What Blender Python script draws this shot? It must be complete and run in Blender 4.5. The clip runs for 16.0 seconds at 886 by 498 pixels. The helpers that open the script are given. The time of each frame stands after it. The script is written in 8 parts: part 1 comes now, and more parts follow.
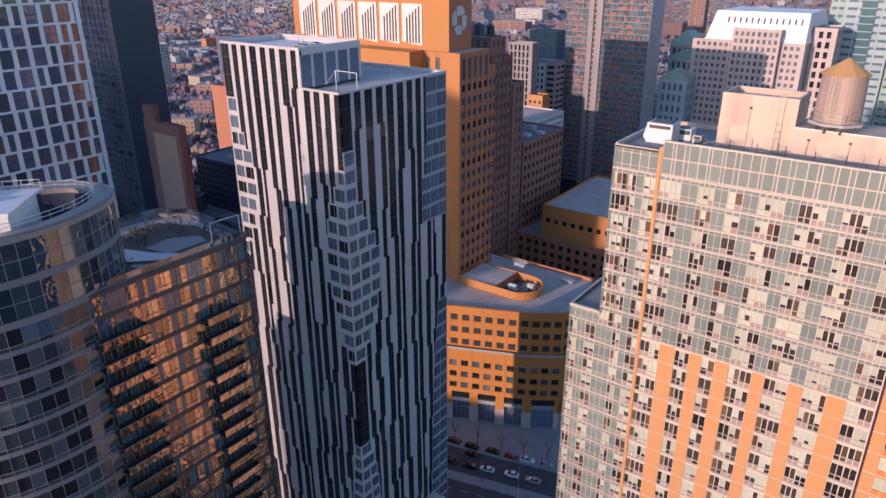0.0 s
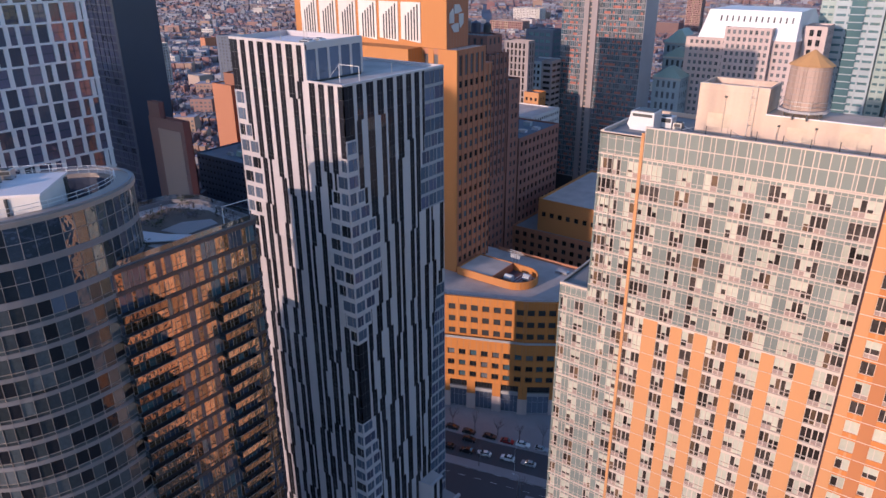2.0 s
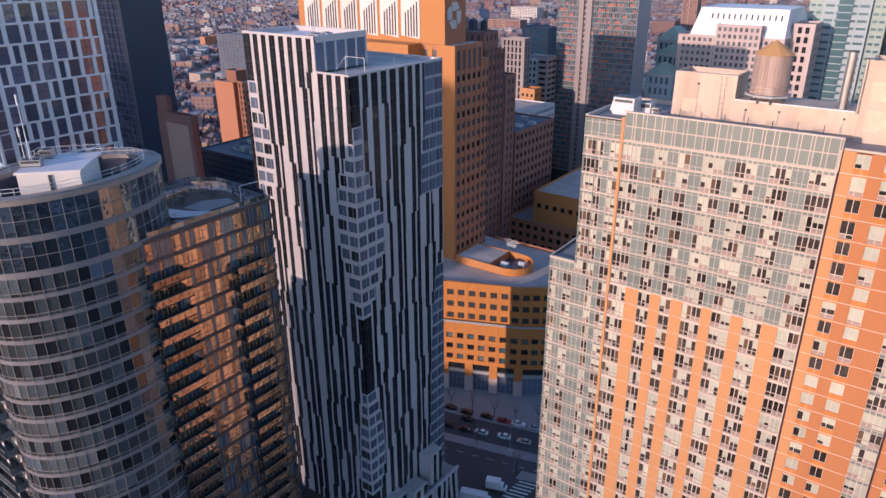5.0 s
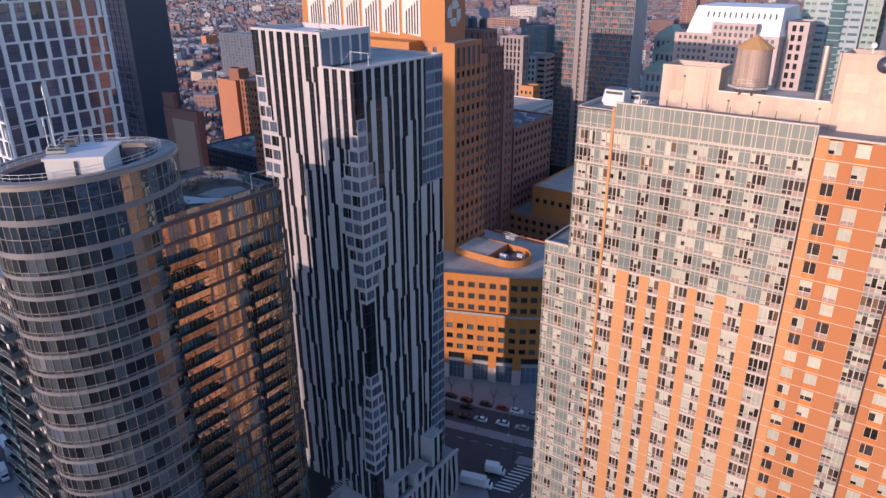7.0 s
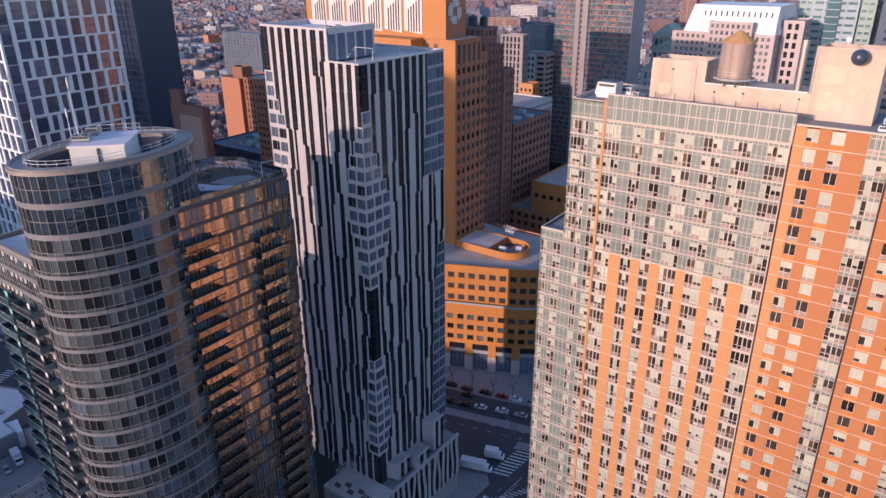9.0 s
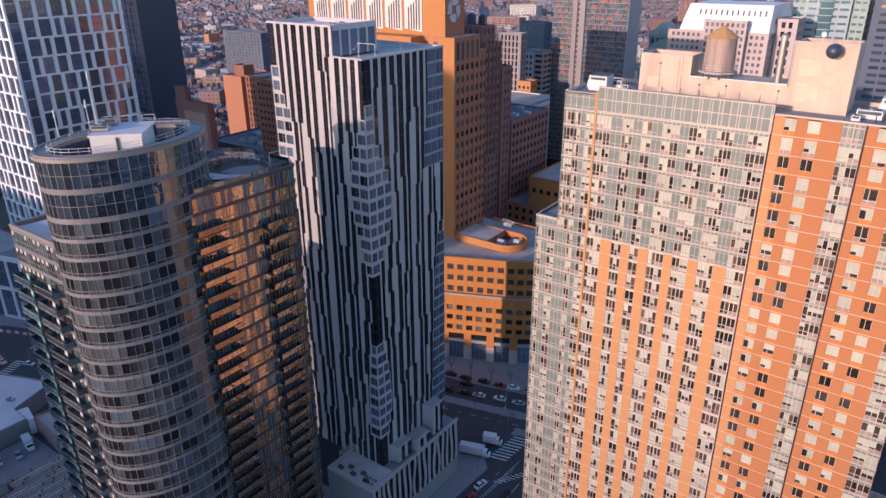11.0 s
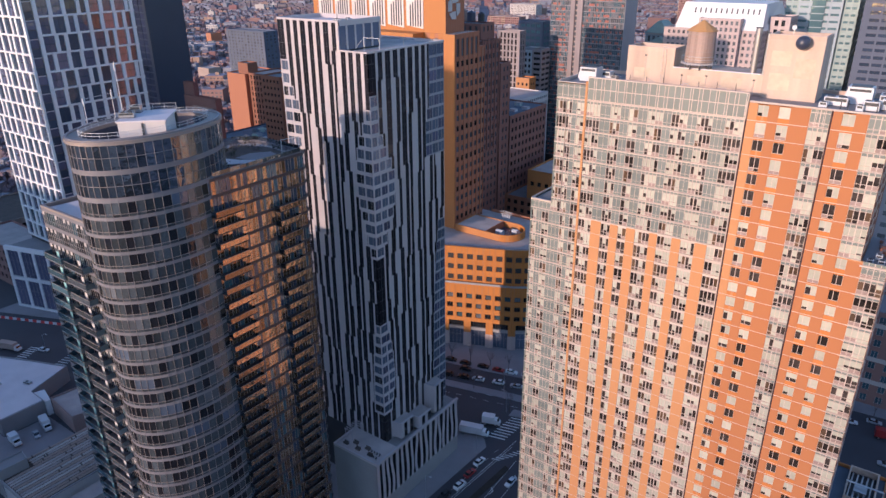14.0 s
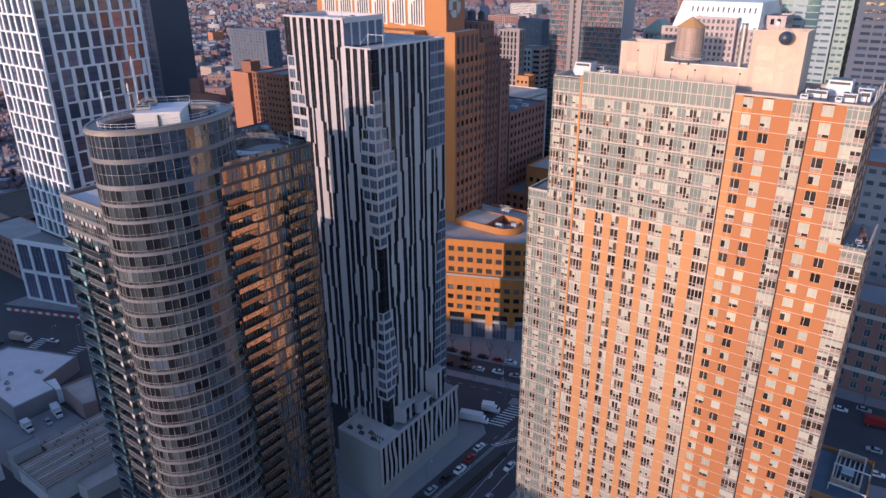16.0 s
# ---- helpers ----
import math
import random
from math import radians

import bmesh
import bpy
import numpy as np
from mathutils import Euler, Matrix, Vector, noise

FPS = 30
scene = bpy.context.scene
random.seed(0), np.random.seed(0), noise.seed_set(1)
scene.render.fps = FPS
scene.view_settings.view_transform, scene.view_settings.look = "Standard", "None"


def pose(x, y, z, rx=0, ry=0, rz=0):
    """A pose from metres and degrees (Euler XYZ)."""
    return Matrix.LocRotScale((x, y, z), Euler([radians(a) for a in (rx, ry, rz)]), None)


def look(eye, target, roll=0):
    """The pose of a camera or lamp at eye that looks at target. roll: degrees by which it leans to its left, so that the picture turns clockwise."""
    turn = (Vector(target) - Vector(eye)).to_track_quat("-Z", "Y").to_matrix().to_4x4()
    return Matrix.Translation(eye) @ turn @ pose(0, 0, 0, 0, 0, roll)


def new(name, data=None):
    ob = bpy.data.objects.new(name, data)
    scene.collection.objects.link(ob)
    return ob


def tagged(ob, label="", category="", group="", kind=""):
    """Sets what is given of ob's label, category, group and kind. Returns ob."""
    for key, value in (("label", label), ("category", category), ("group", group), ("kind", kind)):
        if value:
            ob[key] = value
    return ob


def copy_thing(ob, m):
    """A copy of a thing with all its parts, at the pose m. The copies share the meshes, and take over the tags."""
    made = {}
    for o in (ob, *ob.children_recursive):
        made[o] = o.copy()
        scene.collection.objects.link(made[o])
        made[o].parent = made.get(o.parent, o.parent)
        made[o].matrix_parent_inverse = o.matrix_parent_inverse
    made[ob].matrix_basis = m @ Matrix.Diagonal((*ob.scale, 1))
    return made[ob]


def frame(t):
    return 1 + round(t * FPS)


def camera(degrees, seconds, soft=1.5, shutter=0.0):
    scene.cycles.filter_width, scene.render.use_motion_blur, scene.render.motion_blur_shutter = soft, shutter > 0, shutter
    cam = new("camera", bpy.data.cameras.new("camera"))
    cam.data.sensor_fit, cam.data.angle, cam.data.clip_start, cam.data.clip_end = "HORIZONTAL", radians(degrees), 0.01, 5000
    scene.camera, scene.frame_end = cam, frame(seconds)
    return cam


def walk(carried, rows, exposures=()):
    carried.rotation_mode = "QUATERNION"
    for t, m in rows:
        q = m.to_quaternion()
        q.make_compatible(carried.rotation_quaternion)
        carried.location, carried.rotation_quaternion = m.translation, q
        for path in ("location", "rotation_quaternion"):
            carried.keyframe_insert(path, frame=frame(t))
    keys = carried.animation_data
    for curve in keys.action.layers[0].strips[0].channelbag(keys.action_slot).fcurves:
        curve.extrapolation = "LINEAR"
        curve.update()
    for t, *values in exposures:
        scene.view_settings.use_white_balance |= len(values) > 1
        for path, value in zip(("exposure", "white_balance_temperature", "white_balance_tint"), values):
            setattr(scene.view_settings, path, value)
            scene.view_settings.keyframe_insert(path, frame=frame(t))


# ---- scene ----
cam = camera(64.9, 16.0)
METRES, EYE, TILT, LEAN, TURN = 54.0, 143.6, 0.0, 0.0, 36.5
ROWS = [
    (0.0, 0.0, 0.0, 0.0, -0.11, -22.83, 0.27),
    (0.5, -0.0002, -0.034, 0.0003, -0.15, -22.84, 0.28),
    (1.0, 0.0, -0.067, 0.0, -0.18, -22.84, 0.28),
    (1.5, 0.0006, -0.0995, 0.0001, -0.22, -22.85, 0.3),
    (2.0, 0.0009, -0.1322, 0.0005, -0.28, -22.85, 0.29),
    (2.5, 0.0006, -0.1648, 0.0007, -0.33, -22.86, 0.29),
    (3.0, -0.0001, -0.1969, 0.0009, -0.37, -22.86, 0.28),
    (3.5, -0.0011, -0.229, 0.0012, -0.39, -22.87, 0.29),
    (4.0, -0.0019, -0.2603, 0.0014, -0.41, -22.88, 0.29),
    (6.5, -0.0052, -0.4157, 0.004, -0.47, -22.94, 0.33),
    (7.0, -0.0059, -0.446, 0.004, -0.46, -22.95, 0.33),
    (7.5, -0.0067, -0.4768, 0.0039, -0.44, -22.95, 0.34),
    (8.0, -0.0072, -0.5077, 0.0039, -0.41, -22.96, 0.34),
    (8.5, -0.0073, -0.5383, 0.0039, -0.4, -22.97, 0.34),
    (9.0, -0.0076, -0.5692, 0.0037, -0.39, -22.98, 0.34),
    (11.5, -0.0092, -0.7245, 0.0055, -0.46, -23.02, 0.34),
    (12.0, -0.0094, -0.7547, 0.0057, -0.46, -23.02, 0.35),
    (12.5, -0.01, -0.785, 0.0056, -0.46, -23.03, 0.35),
    (13.0, -0.0107, -0.8156, 0.0055, -0.45, -23.03, 0.35),
    (13.5, -0.0112, -0.8462, 0.0055, -0.44, -23.04, 0.35),
    (14.0, -0.0115, -0.8766, 0.0058, -0.42, -23.05, 0.36),
    (14.5, -0.0122, -0.9068, 0.006, -0.41, -23.06, 0.36),
    (15.0, -0.0131, -0.9377, 0.0062, -0.39, -23.06, 0.37),
    (15.5, -0.0136, -0.9689, 0.0063, -0.38, -23.07, 0.38),
    (16.0, -0.0141, -0.9998, 0.0064, -0.38, -23.07, 0.38),
]
walk(cam, [(t, pose(0, 0, EYE, TILT, LEAN, TURN) @ pose(METRES * x, METRES * y, METRES * z, 90 + pitch, roll, yaw)) for t, x, y, z, yaw, pitch, roll in ROWS], [(0.0, 0.9, 5750, 20), (16.0, 0.9, 5750, 20)])

# ---- world, sun ----
SUN_AZ, SUN_EL = 191.5, 9.6        # degrees clockwise from +y; height over the horizon
world = bpy.data.worlds.new("sky")
scene.world = world
world.use_nodes = True
wn = world.node_tree.nodes
sky = wn.new("ShaderNodeTexSky")
sky.sky_type, sky.sun_disc = "NISHITA", False
sky.sun_elevation, sky.sun_rotation = radians(SUN_EL), radians(SUN_AZ)
sky.air_density, sky.dust_density, sky.ozone_density = 1.0, 0.5, 2.5
wn["Background"].inputs["Strength"].default_value = 0.15
world.node_tree.links.new(sky.outputs["Color"], wn["Background"].inputs["Color"])
sun_dir = Vector((math.sin(radians(SUN_AZ)) * math.cos(radians(SUN_EL)), math.cos(radians(SUN_AZ)) * math.cos(radians(SUN_EL)), math.sin(radians(SUN_EL))))
sun = new("sun", bpy.data.lights.new("sun", "SUN"))
sun.data.energy, sun.data.angle, sun.data.color = 2.32, radians(0.6), (1.0, 0.73, 0.52)
sun.matrix_world = look(sun_dir * 400, (0, 0, 0))


# ---- materials ----
def material(name, color, rough=0.6, metal=0.0, spread=0.08, stain=0.12, grain=2.0, blotch=0.08, bump=0.0, spec=0.5, coat=0.0, hue=0.0, streak=False, wave=0.0, ior=1.5, ripple=0.55):
    """A surface with grain, larger stains and a random tone for each piece."""
    m = bpy.data.materials.new(name)
    m.use_nodes = True
    n, l = m.node_tree.nodes, m.node_tree.links
    b = n["Principled BSDF"]
    b.inputs["Roughness"].default_value, b.inputs["Metallic"].default_value = rough, metal
    b.inputs["Specular IOR Level"].default_value, b.inputs["Coat Weight"].default_value = spec, coat
    b.inputs["Coat Roughness"].default_value, b.inputs["IOR"].default_value = 0.04, ior
    geo = n.new("ShaderNodeNewGeometry")
    pos = geo.outputs["Position"]
    if streak:
        sc = n.new("ShaderNodeVectorMath")
        sc.operation = "MULTIPLY"
        sc.inputs[1].default_value = (1, 1, 0.08)
        l.new(pos, sc.inputs[0])
        vec = sc.outputs[0]
    else:
        vec = pos
    fine, big = n.new("ShaderNodeTexNoise"), n.new("ShaderNodeTexNoise")
    fine.inputs["Scale"].default_value, fine.inputs["Detail"].default_value = grain, 3
    big.inputs["Scale"].default_value, big.inputs["Detail"].default_value = blotch, 2
    l.new(pos, fine.inputs["Vector"])
    l.new(vec, big.inputs["Vector"])
    both, wrap = n.new("ShaderNodeMath"), n.new("ShaderNodeMath")
    wrap.operation = "FRACT"
    l.new(geo.outputs["Random Per Island"], both.inputs[0])
    l.new(n.new("ShaderNodeObjectInfo").outputs["Random"], both.inputs[1])
    l.new(both.outputs[0], wrap.inputs[0])
    rnd = wrap.outputs[0]

    def maths(op, a, c):
        k = n.new("ShaderNodeMath")
        k.operation = op
        for i, v in enumerate((a, c)):
            if isinstance(v, (int, float)):
                k.inputs[i].default_value = v
            else:
                l.new(v, k.inputs[i])
        return k.outputs[0]

    v = maths("ADD", 1.0 - spread - stain, maths("MULTIPLY", fine.outputs["Fac"], spread))
    v = maths("ADD", v, maths("MULTIPLY", big.outputs["Fac"], 2 * stain))
    v = maths("MULTIPLY", v, maths("ADD", 1.0 - spread, maths("MULTIPLY", rnd, 2 * spread)))
    hsv = n.new("ShaderNodeHueSaturation")
    hsv.inputs["Color"].default_value = (*color, 1)
    l.new(v, hsv.inputs["Value"])
    if hue:
        l.new(maths("ADD", 0.5 - hue, maths("MULTIPLY", rnd, 2 * hue)), hsv.inputs["Hue"])
    l.new(hsv.outputs["Color"], b.inputs["Base Color"])
    if bump or wave:
        bp = n.new("ShaderNodeBump")
        if wave:
            wv = n.new("ShaderNodeTexNoise")
            wv.inputs["Scale"].default_value, wv.inputs["Detail"].default_value = ripple, 2
            l.new(pos, wv.inputs["Vector"])
            bp.inputs["Strength"].default_value, bp.inputs["Distance"].default_value = 1.0, wave
            l.new(wv.outputs["Fac"], bp.inputs["Height"])
        else:
            bp.inputs["Strength"].default_value, bp.inputs["Distance"].default_value = bump, 0.03
            l.new(fine.outputs["Fac"], bp.inputs["Height"])
        l.new(bp.outputs["Normal"], b.inputs["Normal"])
    return m


def brick(name, color, mortar, rough=0.85, scale=1.0):
    """Brickwork in courses, laid by height and by the run of the wall."""
    m = material(name, color, rough, spread=0.08, stain=0.1)
    n, l = m.node_tree.nodes, m.node_tree.links
    b = n["Principled BSDF"]
    geo = n.new("ShaderNodeNewGeometry")
    sp, cb, ad = n.new("ShaderNodeSeparateXYZ"), n.new("ShaderNodeCombineXYZ"), n.new("ShaderNodeMath")
    ad.operation = "ADD"
    l.new(geo.outputs["Position"], sp.inputs[0])
    l.new(sp.outputs[0], ad.inputs[0])
    l.new(sp.outputs[1], ad.inputs[1])
    l.new(ad.outputs[0], cb.inputs[0])
    l.new(sp.outputs[2], cb.inputs[1])
    bt = n.new("ShaderNodeTexBrick")
    bt.inputs["Scale"].default_value = scale
    bt.inputs["Brick Width"].default_value, bt.inputs["Row Height"].default_value = 0.22, 0.075
    bt.inputs["Mortar Size"].default_value = 0.008
    src = b.inputs["Base Color"].links[0].from_socket
    mx = n.new("ShaderNodeMix")
    mx.data_type = "RGBA"
    l.new(bt.outputs["Fac"], mx.inputs[0])
    l.new(src, mx.inputs[6])
    mx.inputs[7].default_value = (*mortar, 1)
    l.new(mx.outputs[2], b.inputs["Base Color"])
    return m


MT = {}


def mt(key):
    return MT[key]


MT["brick_orange"] = brick("brick_orange", (0.54, 0.188, 0.047), (0.51, 0.24, 0.10))
MT["brick_terracotta"] = brick("brick_terracotta", (0.49, 0.165, 0.08), (0.43, 0.18, 0.1))
MT["brick_ochre"] = brick("brick_ochre", (0.56, 0.205, 0.044), (0.48, 0.2, 0.066))
MT["brick_rust"] = brick("brick_rust", (0.475, 0.146, 0.036), (0.42, 0.16, 0.06))
MT["recess_shade"] = material("recess_shade", (0.045, 0.018, 0.026), 0.7)
MT["brick_brown"] = brick("brick_brown", (0.32, 0.115, 0.06), (0.28, 0.12, 0.075))
MT["brick_red"] = brick("brick_red", (0.29, 0.115, 0.095), (0.27, 0.15, 0.13))
MT["brick_maroon"] = brick("brick_maroon", (0.18, 0.08, 0.075), (0.17, 0.1, 0.095))
MT["hedge"] = material("hedge", (0.05, 0.06, 0.035), 0.9, spread=0.3)
MT["panel_sage"] = material("panel_sage", (0.178, 0.204, 0.188), 0.35, spread=0.1, stain=0.06, grain=0.6, spec=0.5)
MT["panel_pink"] = material("panel_pink", (0.31, 0.22, 0.195), 0.5, spread=0.08)
MT["mullion_pale"] = material("mullion_pale", (0.57, 0.46, 0.39), 0.45, metal=0.0)
MT["stucco_peach"] = material("stucco_peach", (0.57, 0.42, 0.325), 0.9, spread=0.1, stain=0.3, blotch=0.42, grain=3, bump=0.2, streak=True)
MT["glass_dark"] = material("glass_dark", (0.022, 0.024, 0.028), 0.06, spread=0.3, spec=0.6, wave=0.02, ior=1.6)
MT["glass_warm"] = material("glass_warm", (0.15, 0.095, 0.06), 0.08, spread=0.4, spec=0.5, wave=0.03, grain=3)
MT["glass_black"] = material("glass_black", (0.018, 0.018, 0.022), 0.06, spread=0.3, spec=0.6, wave=0.03, ior=1.75)
MT["glass_mirror"] = material("glass_mirror", (0.29, 0.34, 0.39), 0.03, metal=0.9, spread=0.45, spec=0.5, wave=0.12)
MT["glass_teal"] = material("glass_teal", (0.07, 0.13, 0.16), 0.05, spread=0.3, spec=0.7, wave=0.04, ior=1.9)
MT["glass_blue"] = material("glass_blue", (0.05, 0.07, 0.11), 0.05, spread=0.25, spec=0.7, wave=0.04, ior=1.8)
MT["glass_navy"] = material("glass_navy", (0.17, 0.175, 0.27), 0.05, metal=0.4, spread=0.3, spec=0.8, wave=0.05, ior=1.9)
MT["glass_sky"] = material("glass_sky", (0.22, 0.27, 0.36), 0.06, metal=0.55, spread=0.2, spec=0.6, wave=0.05)
MT["glass_room"] = material("glass_room", (0.06, 0.047, 0.042), 0.1, spread=0.5, stain=0.5, grain=3.5, blotch=1.3, spec=0.5, wave=0.02)
MT["spandrel_dark"] = material("spandrel_dark", (0.095, 0.078, 0.08), 0.35, metal=0.25, spread=0.1)
# orange of the reflected brick strengthened by the mirror's own tint
MT["glass_orange_reflect"] = material("glass_orange_reflect", (0.80, 0.53, 0.34), 0.03, metal=0.9, spread=0.5, stain=0.25, blotch=0.6, wave=0.11, ripple=1.1)
MT["glass_oval"] = material("glass_oval", (0.15, 0.172, 0.19), 0.05, metal=0.45, spread=0.55, wave=0.06, ripple=0.9)
MT["glass_ink"] = material("glass_ink", (0.022, 0.021, 0.026), 0.08, spread=0.3, spec=0.45, wave=0.03, ior=1.4)
MT["glass_sea"] = material("glass_sea", (0.17, 0.31, 0.345), 0.08, metal=0.35, spread=0.2, wave=0.04)
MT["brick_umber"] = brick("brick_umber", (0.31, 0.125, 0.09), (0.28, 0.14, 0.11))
MT["stone_rose"] = material("stone_rose", (0.54, 0.42, 0.385), 0.8, spread=0.06, stain=0.12)
MT["panel_seafoam"] = material("panel_seafoam", (0.33, 0.40, 0.37), 0.6, spread=0.08, stain=0.1)
MT["stone_fawn"] = material("stone_fawn", (0.31, 0.255, 0.245), 0.8, spread=0.06, stain=0.12)
MT["stucco_patch"] = material("stucco_patch", (0.62, 0.475, 0.35), 0.9, spread=0.08, stain=0.2, blotch=0.8, grain=3)
# paler copy of leafless: distance haze mixed into the colour
MT["hazed_twigs"] = material("hazed_twigs", (0.26, 0.185, 0.2), 0.95, spread=0.2)
MT["city_brick"] = material("city_brick", (0.34, 0.20, 0.17), 0.9, spread=0.2, stain=0.1, hue=0.03)
MT["city_roof"] = material("city_roof", (0.34, 0.305, 0.345), 0.85, spread=0.35, stain=0.12, hue=0.04)
MT["glass_grey"] = material("glass_grey", (0.15, 0.16, 0.175), 0.12, spread=0.4, spec=0.6, wave=0.03)
MT["brick_dusk"] = brick("brick_dusk", (0.30, 0.205, 0.185), (0.28, 0.21, 0.19))
MT["blind_cream"] = material("blind_cream", (0.47, 0.46, 0.375), 0.55, spread=0.16, stain=0.16, blotch=0.7, coat=0.5)
MT["metal_panel"] = material("metal_panel", (0.535, 0.478, 0.48), 0.42, metal=0.15, spread=0.05, stain=0.05, blotch=0.12)
MT["spandrel_taupe"] = material("spandrel_taupe", (0.215, 0.2, 0.212), 0.45, metal=0.1, spread=0.06)
MT["frame_taupe"] = material("frame_taupe", (0.34, 0.28, 0.25), 0.45, metal=0.2)
MT["precast_white"] = material("precast_white", (0.79, 0.775, 0.775), 0.6, spread=0.05, stain=0.05)
MT["plaster_white"] = material("plaster_white", (0.65, 0.605, 0.58), 0.7, spread=0.05, stain=0.08, streak=True, blotch=0.4)
MT["concrete"] = material("concrete", (0.36, 0.34, 0.33), 0.85, spread=0.1, stain=0.15, blotch=0.15, bump=0.2)
MT["roof_membrane"] = material("roof_membrane", (0.49, 0.415, 0.385), 0.85, spread=0.12, stain=0.3, blotch=0.18)
MT["roof_grey"] = material("roof_grey", (0.26, 0.245, 0.25), 0.85, spread=0.08, stain=0.22, blotch=0.1)
MT["roof_slate"] = material("roof_slate", (0.10, 0.125, 0.16), 0.7, spread=0.15, stain=0.35, blotch=0.12)
MT["roof_white"] = material("roof_white", (0.70, 0.64, 0.655), 0.7, spread=0.06, stain=0.12, blotch=0.2)
MT["gravel"] = material("gravel", (0.13, 0.10, 0.085), 0.95, spread=0.25, stain=0.3, grain=6, blotch=0.5, bump=0.4)
MT["asphalt"] = material("asphalt", (0.072, 0.066, 0.073), 0.8, spread=0.12, stain=0.2, grain=1.5, blotch=0.06)
MT["pavement"] = material("pavement", (0.29, 0.26, 0.265), 0.9, spread=0.1, stain=0.15, blotch=0.2)
MT["paint_white"] = material("paint_white", (0.70, 0.70, 0.68), 0.7, spread=0.15, stain=0.2, blotch=1.0)
MT["soil"] = material("soil", (0.055, 0.045, 0.035), 0.95, spread=0.25, stain=0.3, blotch=0.5)
MT["steel"] = material("steel", (0.52, 0.50, 0.49), 0.35, metal=0.85)
MT["steel_dark"] = material("steel_dark", (0.06, 0.06, 0.065), 0.5, metal=0.4)
MT["steel_white"] = material("steel_white", (0.62, 0.62, 0.63), 0.45, spread=0.04)
MT["wood_stave"] = material("wood_stave", (0.42, 0.30, 0.25), 0.85, spread=0.18, stain=0.15, streak=True, blotch=2.0)
MT["wood_roof"] = material("wood_roof", (0.56, 0.30, 0.12), 0.8, spread=0.12)
MT["stone_tan"] = material("stone_tan", (0.40, 0.30, 0.25), 0.8, spread=0.06, stain=0.12)
MT["stone_grey"] = material("stone_grey", (0.34, 0.32, 0.33), 0.8, spread=0.06, stain=0.12)
MT["stone_cyan"] = material("stone_cyan", (0.37, 0.42, 0.44), 0.7, spread=0.06, stain=0.1)
# dark blue-grey stone; on far blocks the darkness stands in for shade
MT["stone_slate_shade"] = material("stone_slate_shade", (0.10, 0.115, 0.16), 0.7, spread=0.06, stain=0.1)
MT["stone_pale"] = material("stone_pale", (0.55, 0.49, 0.45), 0.8, spread=0.06, stain=0.12)
MT["copper_green"] = material("copper_green", (0.33, 0.41, 0.34), 0.6, spread=0.1, stain=0.2)
MT["red_panel"] = material("red_panel", (0.42, 0.13, 0.09), 0.5, spread=0.15)
MT["dark_clad"] = material("dark_clad", (0.05, 0.06, 0.095), 0.35, spread=0.1, stain=0.1)
MT["water"] = material("water", (0.10, 0.15, 0.20), 0.12, spread=0.05)
MT["leafless"] = material("leafless", (0.185, 0.15, 0.16), 0.95, spread=0.3)
MT["city_mix"] = material("city_mix", (0.225, 0.175, 0.18), 0.85, spread=0.18, stain=0.1, hue=0.06)
MT["city_pale"] = material("city_pale", (0.30, 0.30, 0.335), 0.85, spread=0.2, stain=0.1, hue=0.04)
# ground tone raised so that far gaps look hazy
MT["city_ground"] = material("city_ground", (0.28, 0.235, 0.255), 0.95, spread=0.2, stain=0.3, grain=0.05, blotch=0.006)
MT["rubber"] = material("rubber", (0.02, 0.02, 0.02), 0.8)
for key, col in dict(white=(0.75, 0.75, 0.75), red=(0.35, 0.03, 0.03), black=(0.02, 0.02, 0.023), silver=(0.4, 0.4, 0.42), blue=(0.05, 0.1, 0.2)).items():
    MT["car_" + key] = material("car_" + key, col, 0.35, spread=0.03, stain=0.03, coat=0.35)
MT["red_plastic"] = material("red_plastic", (0.6, 0.05, 0.045), 0.5)
MT["screen_aqua"] = material("screen_aqua", (0.32, 0.56, 0.55), 0.2, spread=0.12, spec=0.6)


# ---- mesh helpers ----
class Side:
    """A wall plane: u runs along it, v up, w outwards."""

    def __init__(self, origin, along):
        self.o = np.array(origin, float)
        a = np.array([along[0], along[1], 0.0])
        self.u = a / np.linalg.norm(a)
        self.v = np.array([0.0, 0.0, 1.0])
        self.w = np.cross(self.u, self.v)

    def at(self, u, v, w):
        return self.o + u * self.u + v * self.v + w * self.w

    def matrix(self, u, v, w):
        p = self.at(u, v, w)
        return Matrix(((self.u[0], self.v[0], self.w[0], p[0]), (self.u[1], self.v[1], self.w[1], p[1]), (self.u[2], self.v[2], self.w[2], p[2]), (0, 0, 0, 1)))


FLAT = Side((0, 0, 0), (1, 0))
FLAT.v, FLAT.w = np.array([0.0, 1.0, 0.0]), np.array([0.0, 0.0, 1.0])      # pieces are drawn lying flat
BOX_FACES = ((0, 3, 2, 1), (4, 5, 6, 7), (0, 1, 5, 4), (2, 3, 7, 6), (1, 2, 6, 5), (3, 0, 4, 7))


